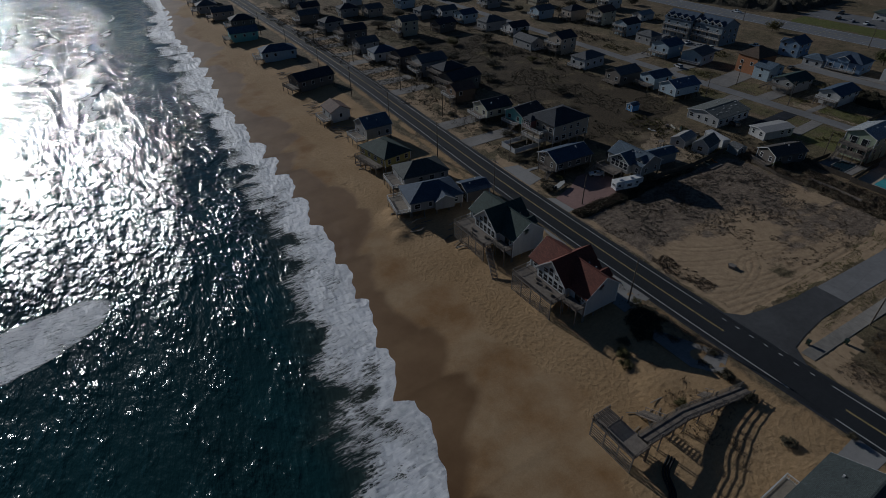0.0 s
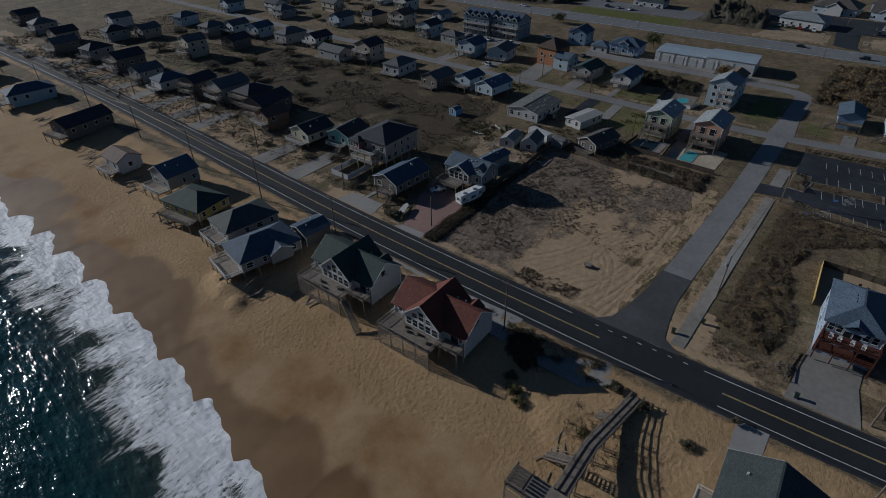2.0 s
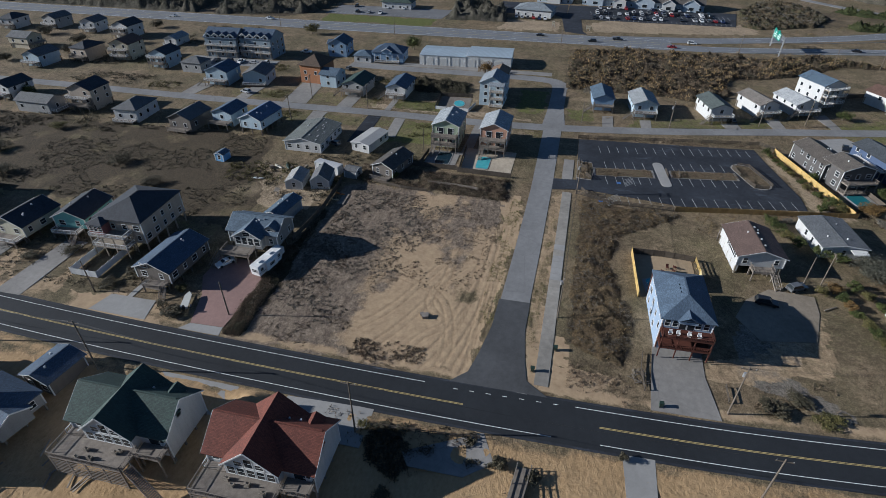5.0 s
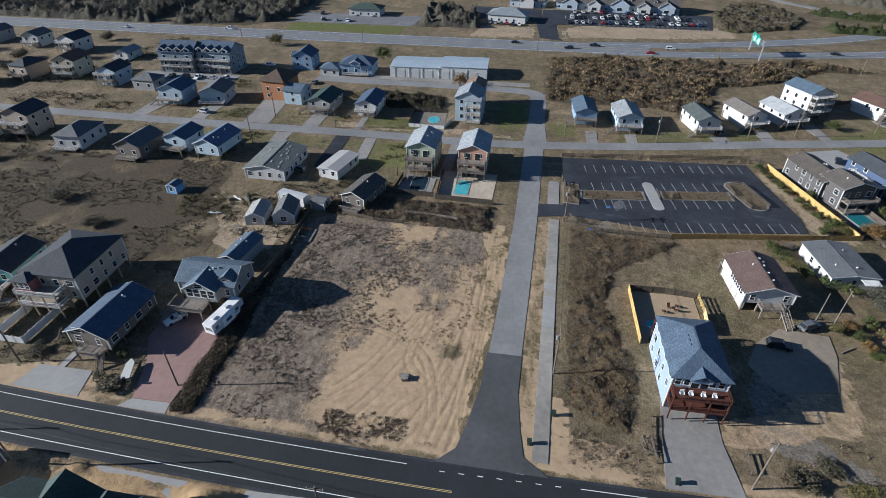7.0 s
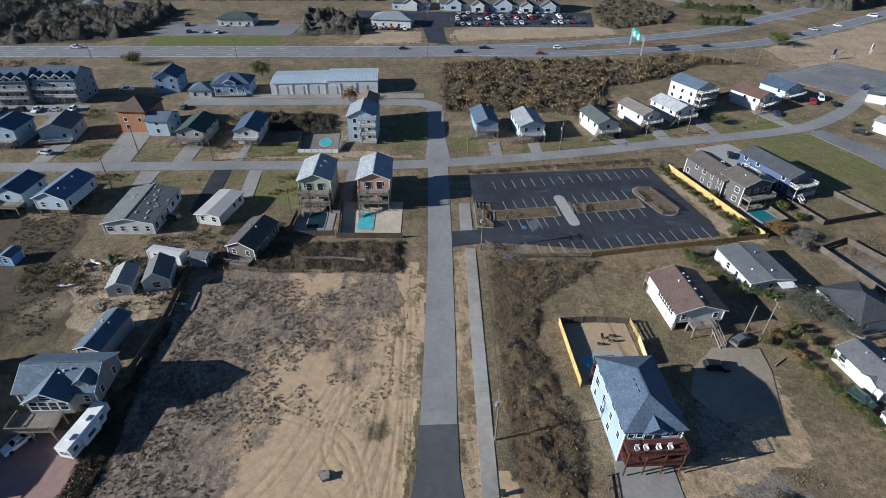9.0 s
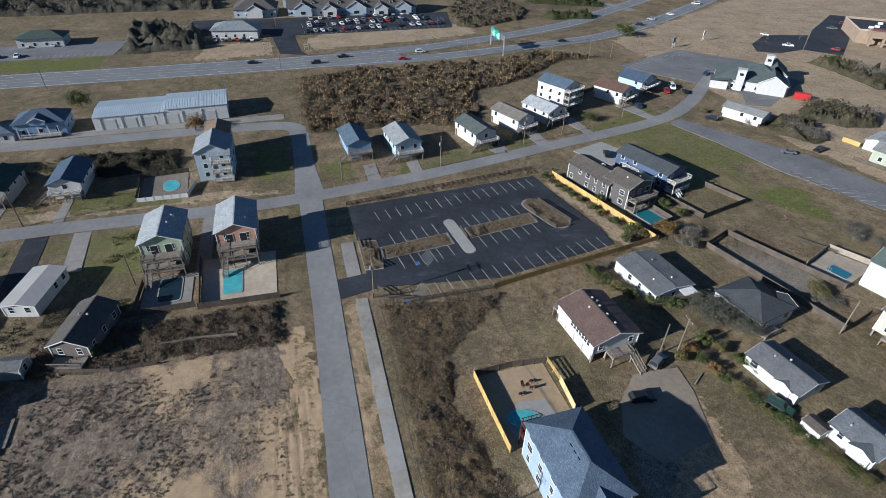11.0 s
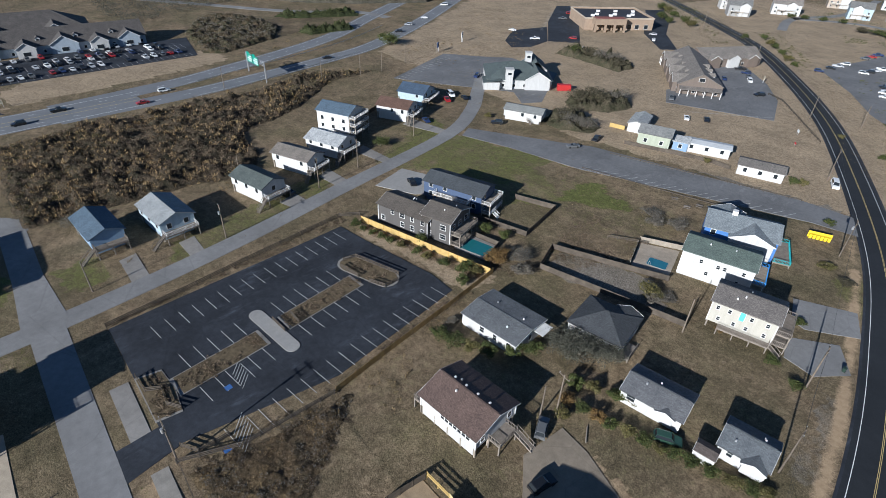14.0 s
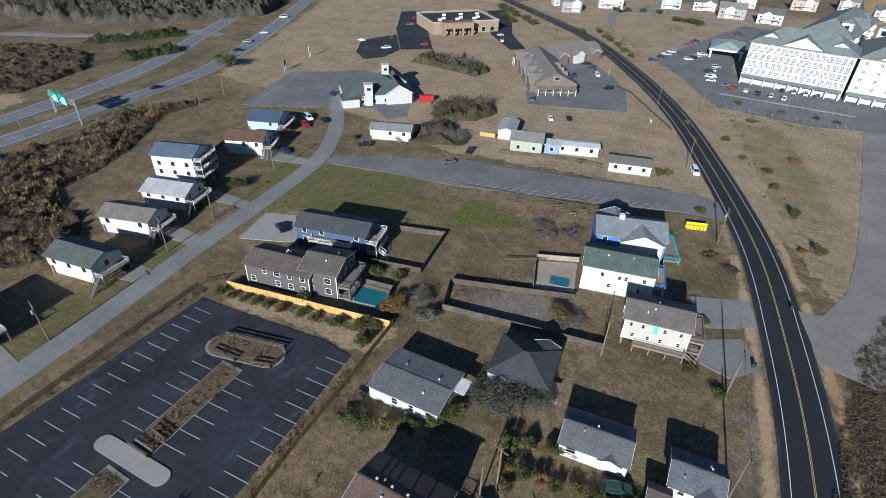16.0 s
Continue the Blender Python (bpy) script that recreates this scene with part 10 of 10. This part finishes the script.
WALK_SCRUB = [(107, 7), (120, 5), (140, 9), (152, 6), (166, -12), (169, 16), (110, 18.2)]
HEDGE = [(98, 82.6), (130, 83.2), (148, 84.2), (148, 85.2), (130, 85.2), (114, 85.4), (98, 87)]
TALL_SCRUB = [(246, 64), (262, 64), (262, 100), (246, 84)]
BRAMBLES = [(163, 36), (176, 36), (177, 84), (166, 84)]
thicket("brush", "dense brown winter brush beside the highway", [BRUSH], 2.3, ((0.100, 0.078, 0.055), (0.128, 0.098, 0.066), (0.058, 0.053, 0.035)), 401, 0.8, 4.5)
thicket("brush", "dark scrub beside the tall house", [TALL_SCRUB], 1.9, ((0.060, 0.056, 0.040), (0.085, 0.076, 0.052), (0.045, 0.042, 0.026)), 405, 0.7, 3.5)
thicket("brush", "dark hedge beside the red paving", [HEDGE], 1.0, ((0.040, 0.042, 0.026), (0.060, 0.054, 0.034), (0.085, 0.066, 0.042)), 407, 0.5, 2.5)
thicket("brush", "brown brambles and dead grass along the walkway", [WALK_SCRUB], 0.75, ((0.145, 0.106, 0.064), (0.195, 0.142, 0.082), (0.092, 0.074, 0.048)), 409, 0.6, 2.6)
thicket("brush", "brown brambles behind the empty lot", [BRAMBLES], 0.85, ((0.135, 0.108, 0.076), (0.185, 0.145, 0.098), (0.085, 0.076, 0.050)), 411, 0.6, 3.0)
thicket("brush", "rounded olive thickets between the shops and the inn", [[(240, -168), (232, -164), (221, -172), (218, -186), (228, -192), (238, -184)], [(232, -144), (222, -142), (212, -148), (214, -156), (226, -158), (233, -152)], [(292, -226), (276, -228), (252, -226), (250, -238), (268, -244), (290, -240)]], 3.6, ((0.088, 0.080, 0.050), (0.115, 0.098, 0.066), (0.062, 0.062, 0.036)), 421, 0.8, 4.0)
thicket("hedge", "dense green hedge beyond the highway", [[(456, -144), (446, -148), (428, -190), (440, -194)], [(411, -136), (401, -139), (399, -167), (410, -167)]], 3.2, ((0.045, 0.058, 0.026), (0.070, 0.078, 0.036), (0.035, 0.042, 0.020)), 413, 0.8, 4.0)
thicket("brush", "olive and brown scrub beyond the highway", [[(480, -104), (470, -128), (430, -134), (405, -118), (392, -84), (398, -76), (440, -82)]], 2.2, ((0.10, 0.082, 0.055), (0.06, 0.062, 0.034), (0.14, 0.105, 0.066)), 415, 0.9, 4.0)
thicket("woods", "grey winter woods beyond the highway", [[(620, -150), (540, -152), (492, -178), (462, -214), (440, -258), (462, -300), (560, -330), (660, -260)]], 6.5, ((0.110, 0.100, 0.078), (0.078, 0.077, 0.055), (0.135, 0.12, 0.096)), 417, 1.6, 5.0)
thicket("woods", "grey winter woods beyond the highway", [[(358, 248), (440, 262), (440, 186), (406, 184), (374, 188)], [(360, 262), (470, 270), (470, 420), (362, 420)], [(470, 60), (560, 60), (560, 300), (470, 300)], [(378, 64), (420, 68), (420, 100), (378, 101)]], 5.0, ((0.105, 0.098, 0.078), (0.075, 0.073, 0.054), (0.135, 0.12, 0.096)), 419, 1.6, 5.0)
road("road", "pale grey lane through the scrub beyond the highway", strip(smooth_line([(560, -90), (510, -127), (484, -145), (460, -166), (440, -196), (414, -204)], 4), 3.4, 0.03), asphalt_old)
field("brush", "brown twigs standing out of the highway brush", [BRUSH], 9000, 0.9, 0.8, brush_brown, 401, 8, 0.20, leaf=0.62, canopy=True)
field("brush", "dark evergreen leaves among the brown brush", [BRUSH], 4200, 0.9, 0.9, brush_dark, 403, 8, 0.46, leaf=0.62, canopy=True)
field("brush", "grey leafless twigs among the brown brush", [BRUSH], 3000, 0.9, 0.9, twig_grey, 404, 8, 0.46, leaf=0.55, canopy=True)
field("brush", "olive evergreen bushes along the highway end of the brush", [[(300, -60), (328, -60), (334, -100), (324, -128), (322, -104), (298, -70)], [(264, 24), (325, 22), (329, 0), (300, -10)]], 1200, 1.1, 1.1, leaf_olive, 406, 12, 0.46, leaf=0.62, canopy=True)
field("brush", "dark scrub twigs beside the tall house and the hedge", [TALL_SCRUB, HEDGE, [(180, 68), (186, 68), (186, 84), (180, 84)]], 7000, 0.45, 0.5, brush_dark, 405, 7, 0.25, leaf=0.7, canopy=True)
field("dead_grass", "golden-brown dead grass and brambles along the walkway", [WALK_SCRUB, [(100, 10), (107, 6), (107, 18), (99, 18)]], 8000, 0.42, 0.42, brush_brown, 407, 6, 0.40, 3, leaf=0.6, canopy=True)
field("dead_grass", "pale dead grass tufts", [WALK_SCRUB, [(156, -14), (170, -14), (172, -44), (168, -30)], [(224, 20), (262, -32), (255, -30), (236, 0)]], 5000, 0.4, 0.5, brush_gold, 409, 8, 0.45, 3, blades=True, canopy=True)
field("scrub", "low dark scrub on the open field", [[(134, 104), (190, 124), (190, 262), (142, 262), (138, 150)], [(104, 108), (122, 130), (122, 176), (104, 176)], [(100, 180), (118, 180), (118, 330), (104, 330)], [(140, 262), (215, 262), (215, 380), (140, 380)]], 20000, 0.5, 0.4, brush_dark, 411, 4, 0.42, 14, leaf=1.2)
field("scrub", "weedy patches on the empty lot", [[(98, 60), (112, 58), (130, 66), (150, 70), (152, 84), (98, 84)], [(120, 38), (160, 36), (162, 80), (124, 80)], [(97, 50), (104, 50), (104, 60), (97, 60)]], 6000, 0.28, 0.16, brush_brown, 413, 7, 0.50, 6)
field("grass", "weedy green grass beside the street", [[(112, 33.6), (112, 36.6), (166, 35.4), (166, 31.6)], [(106, 23.8), (172, 21.8), (172, 23.6), (106, 26.2)], [(225, 62), (236, 62), (236, 90), (225, 90)], [(210, 30), (216, 30), (216, 36), (210, 36)]], 6500, 0.32, 0.2, grass_green, 415, 7, 0.40, 5, blades=True)
field("beach_grass", "sparse dune grass and weeds along the beach road", [[(98, -14), (104, -30), (112, -30), (104, -14)], [(76, 40), (86, 30), (86, 60), (82, 64)], [(66, 36), (72, 38), (80, 20), (66, 14), (64, 28)], [(84, -12), (70, -8), (72, -40), (88, -40)], [(97, 52), (101, 50), (101, 60), (97, 62)], [(97.5, 5), (105, 5), (105, 18), (98, 17)]], 2600, 0.5, 0.45, brush_brown, 417, 8, 0.45, 5, blades=True)
field("brush", "twigs of the scrub and hedges beyond the highway", [[(480, -104), (470, -128), (430, -134), (405, -118), (392, -84), (398, -76), (440, -82)], [(620, -150), (540, -152), (492, -178), (462, -214), (440, -258), (462, -300), (560, -330), (660, -260)]], 12000, 1.2, 1.0, twig_grey, 461, 8, 0.3, 10, canopy=True)
field("hedge", "leaves of the green hedges beyond the highway", [[(456, -144), (446, -148), (428, -190), (440, -194)], [(411, -136), (401, -139), (399, -167), (410, -167)]], 1600, 0.9, 0.9, leaf_green, 463, 9, 0.25, 6, canopy=True)
field("woods", "grey winter woods beyond the highway", [[(358, 250), (440, 262), (440, 186), (406, 184), (374, 188)], [(360, 262), (470, 270), (470, 420), (362, 420)], [(378, 64), (420, 68), (420, 100), (378, 101)], [(470, 60), (560, 60), (560, 300), (470, 300)], [(480, -60), (560, -60), (600, -300), (540, -200)]], 8000, 2.4, 4.2, oak_grey, 419, 9, 0.36, 18, leaf=1.0, canopy=True)
field("woods", "grey bare treetops beyond the highway", [[(360, 250), (440, 262), (440, 190), (376, 190)], [(362, 262), (470, 270), (470, 420), (362, 420)], [(470, 60), (560, 60), (560, 300), (470, 300)]], 3000, 2.2, 4.8, twig_grey, 421, 9, 0.45, 18, leaf=0.9, canopy=True)
field("reeds", "golden rough grass on the highway verges", [[(362, -60), (376, -100), (440, -180), (470, -230), (440, -190), (400, -110)], [(300, -205), (335, -180), (335, -130), (365, -190), (420, -300), (350, -275)], [(318, 30), (334, 30), (334, 110), (318, 110)]], 3500, 0.9, 0.5, brush_gold, 423, 7, 0.42, 12, blades=True)
field("scrub", "low planted scrub in the car park strips", [[(189.9, 12), (185.4, 11.7), (187.4, -5.8), (191.8, -5.6)], [(192.8, -11), (188.6, -11.3), (191.2, -30.6), (195.4, -30.4)], [(199, -31.5), (190, -33.5), (190, -38), (200, -35)], [(194, 16.8), (182, 17), (182, 13.4), (193, 13)], [(175.5, -47), (170.5, -13), (168.8, -13), (173.4, -48)], [(212, -44), (176, -52), (176, -55), (213, -46)]], 2600, 0.45, 0.75, brush_brown, 425, 9, 0.30, 4)
field("scrub", "rough grass along the rail fence", [[(212, 16), (213.6, 16), (220, -44), (217, -44), (214.6, -20)], [(168.4, 16), (171, 16), (169.6, -10), (167.4, -10)], [(180, -58), (172, -58), (168, -68), (178, -72)], [(176, -80), (168, -72), (156, -84), (160, -96), (176, -100)]], 1700, 0.5, 0.4, brush_brown, 427, 8, 0.38, 5)
field("scrub", "dark dune scrub beside the beach road bend", [[(84, -128), (91, -104), (95, -62), (87, -52), (62, -62), (62, -128)]], 5000, 0.55, 0.6, brush_dark, 429, 10, 0.36, 8)

field("scrub", "dark weed clumps on the sandy lot", [[(98.4, 60), (98.6, 45), (103, 45), (102.6, 60)]], 300, 0.34, 0.25, brush_brown, 431, 9, 0.42, 4)
field("scrub", "grey-brown weeds in streaks over the empty lot", [[(104, 82), (106, 66), (124, 58), (160, 50), (163, 82)]], 3400, 0.34, 0.2, twig_grey, 433, 8, 0.52, 7)
field("garden_shrubs", "clipped and wild shrubs around the cottages", [[(228, 96), (234, 96), (234, 100), (228, 100)], [(226, 136), (236, 136), (236, 147), (226, 147)], [(250, 96), (258, 96), (258, 118), (250, 114)], [(160, 86), (172, 86), (172, 108), (160, 104)], [(160, 104), (172, 110), (170, 126), (158, 122)], [(188, 100), (194, 100), (194, 106), (188, 106)], [(200, 66), (214, 68), (214, 74), (200, 76)], [(258, 150), (268, 150), (268, 158), (258, 158)], [(254, 208), (272, 208), (272, 226), (254, 226)], [(226, 186), (234, 186), (234, 200), (226, 200)], [(204, 120), (214, 122), (214, 132), (204, 130)], [(192, 140), (212, 142), (212, 150), (192, 150)]], 1500, 0.8, 1.1, leaf_olive, 435, 11, 0.42, 5)
field("garden_shrubs", "dark evergreen growth around the cottages", [[(150, 84), (162, 84), (162, 112), (150, 106)], [(228, 138), (240, 138), (240, 148), (228, 148)], [(252, 100), (260, 100), (260, 112), (252, 112)], [(174, 86), (184, 86), (184, 104), (174, 104)], [(194, 160), (214, 162), (214, 176), (194, 176)], [(180, 178), (212, 180), (212, 230), (180, 230)], [(226, 200), (240, 200), (240, 240), (226, 240)], [(250, 226), (274, 226), (274, 260), (250, 260)], [(106, 176), (136, 176), (136, 260), (110, 260)], [(290, 200), (330, 196), (330, 230), (290, 230)], [(100, 270), (136, 270), (136, 400), (104, 400)]], 5200, 0.9, 1.2, brush_dark, 437, 11, 0.48, 7)
field("beach_grass", "dark dune scrub in the lee of the red-roofed house", [[(82, 51), (85.5, 46), (85.5, 32), (80.6, 26), (80.4, 41), (75, 43), (78, 49)]], 1700, 0.6, 0.7, brush_dark, 441, 12, 0.40, 6)
field("dead_grass", "grey dead weeds along the walkway", [[(107, 7), (120, 5), (140, 9), (152, 6), (166, -12), (169, 16), (110, 18.2)]], 3500, 0.4, 0.4, twig_grey, 443, 9, 0.42, 4, leaf=0.75, canopy=True)
field("brush", "brown bramble twigs behind the empty lot", [BRAMBLES], 2600, 0.6, 0.4, brush_brown, 445, 7, 0.40, 5, canopy=True)
field("brush", "dark brambles behind the empty lot", [BRAMBLES], 350, 0.6, 0.5, brush_dark, 447, 8, 0.48, 5, canopy=True)
field("reeds", "golden grass between the highway bushes", [BRUSH], 5000, 0.8, 1.0, brush_gold, 449, 8, 0.44, 9, blades=True, canopy=True)
field("garden_shrubs", "evergreen shrubs planted along the verges", [[(150.5, -271.7), (147.9, -278.8), (113.6, -177.3), (115.3, -168.3)], [(132.2, -247.3), (131.8, -255.3), (100.0, -250.0), (101.0, -240.8)], [(247.7, -376.2), (237.0, -388.6), (192.4, -321.2), (195.4, -312.4)], [(323.3, -413.9), (316.9, -428.8), (245.3, -331.9), (247.8, -319.5)], [(169.9, -314.2), (160.4, -326.7), (150.9, -294.2), (162.7, -288.9)], [(184.1, -305.6), (177.3, -311.1), (171.5, -294.6), (178.0, -289.5)], [(246.6, -498.3), (198.0, -486.8), (196.1, -462.9), (241.1, -462.6)], [(209.7, -420.5), (188.0, -422.9), (177.7, -408.7), (202.2, -395.3)]], 2600, 0.75, 1.0, leaf_green, 451, 11, 0.50, 5)
field("garden_shrubs", "olive shrubs and dry clumps along the verges", [[(150.5, -271.7), (147.9, -278.8), (113.6, -177.3), (115.3, -168.3)], [(132.2, -247.3), (131.8, -255.3), (100.0, -250.0), (101.0, -240.8)], [(247.7, -376.2), (237.0, -388.6), (192.4, -321.2), (195.4, -312.4)], [(323.3, -413.9), (316.9, -428.8), (245.3, -331.9), (247.8, -319.5)], [(169.9, -314.2), (160.4, -326.7), (150.9, -294.2), (162.7, -288.9)], [(184.1, -305.6), (177.3, -311.1), (171.5, -294.6), (178.0, -289.5)]], 1300, 0.7, 0.8, leaf_olive, 453, 11, 0.50, 5)
field("dead_grass", "brown grass through the dark hedge beside the paving", [[(98, 82.8), (130, 84.4), (130, 87.5), (98, 87)]], 1500, 0.5, 0.8, brush_brown, 455, 9, 0.35, 4)
field("dead_grass", "dry grass tufts over the open ground by the shops", [[(200, -124), (330, -140), (330, -215), (300, -260), (270, -250), (245, -190), (215, -160)], [(104, -150), (140, -200), (185, -290), (150, -282), (120, -220), (96, -160)], [(130, -118), (200, -92), (236, -84), (214, -112), (150, -132)], [(226, -16), (258, -40), (264, -100), (250, -100), (236, -60)]], 12000, 0.4, 0.25, brush_gold, 457, 7, 0.46, 7, blades=True)
field("scrub", "brown weeds over the open ground by the shops", [[(200, -124), (330, -140), (330, -215), (300, -260), (270, -250), (245, -190), (215, -160)], [(104, -150), (140, -200), (185, -290), (150, -282), (120, -220), (96, -160)], [(112, -66), (128, -66), (124, -80), (110, -78)], [(150, -92), (196, -92), (200, -116), (160, -116)]], 3500, 0.4, 0.3, brush_brown, 459, 7, 0.52, 9)
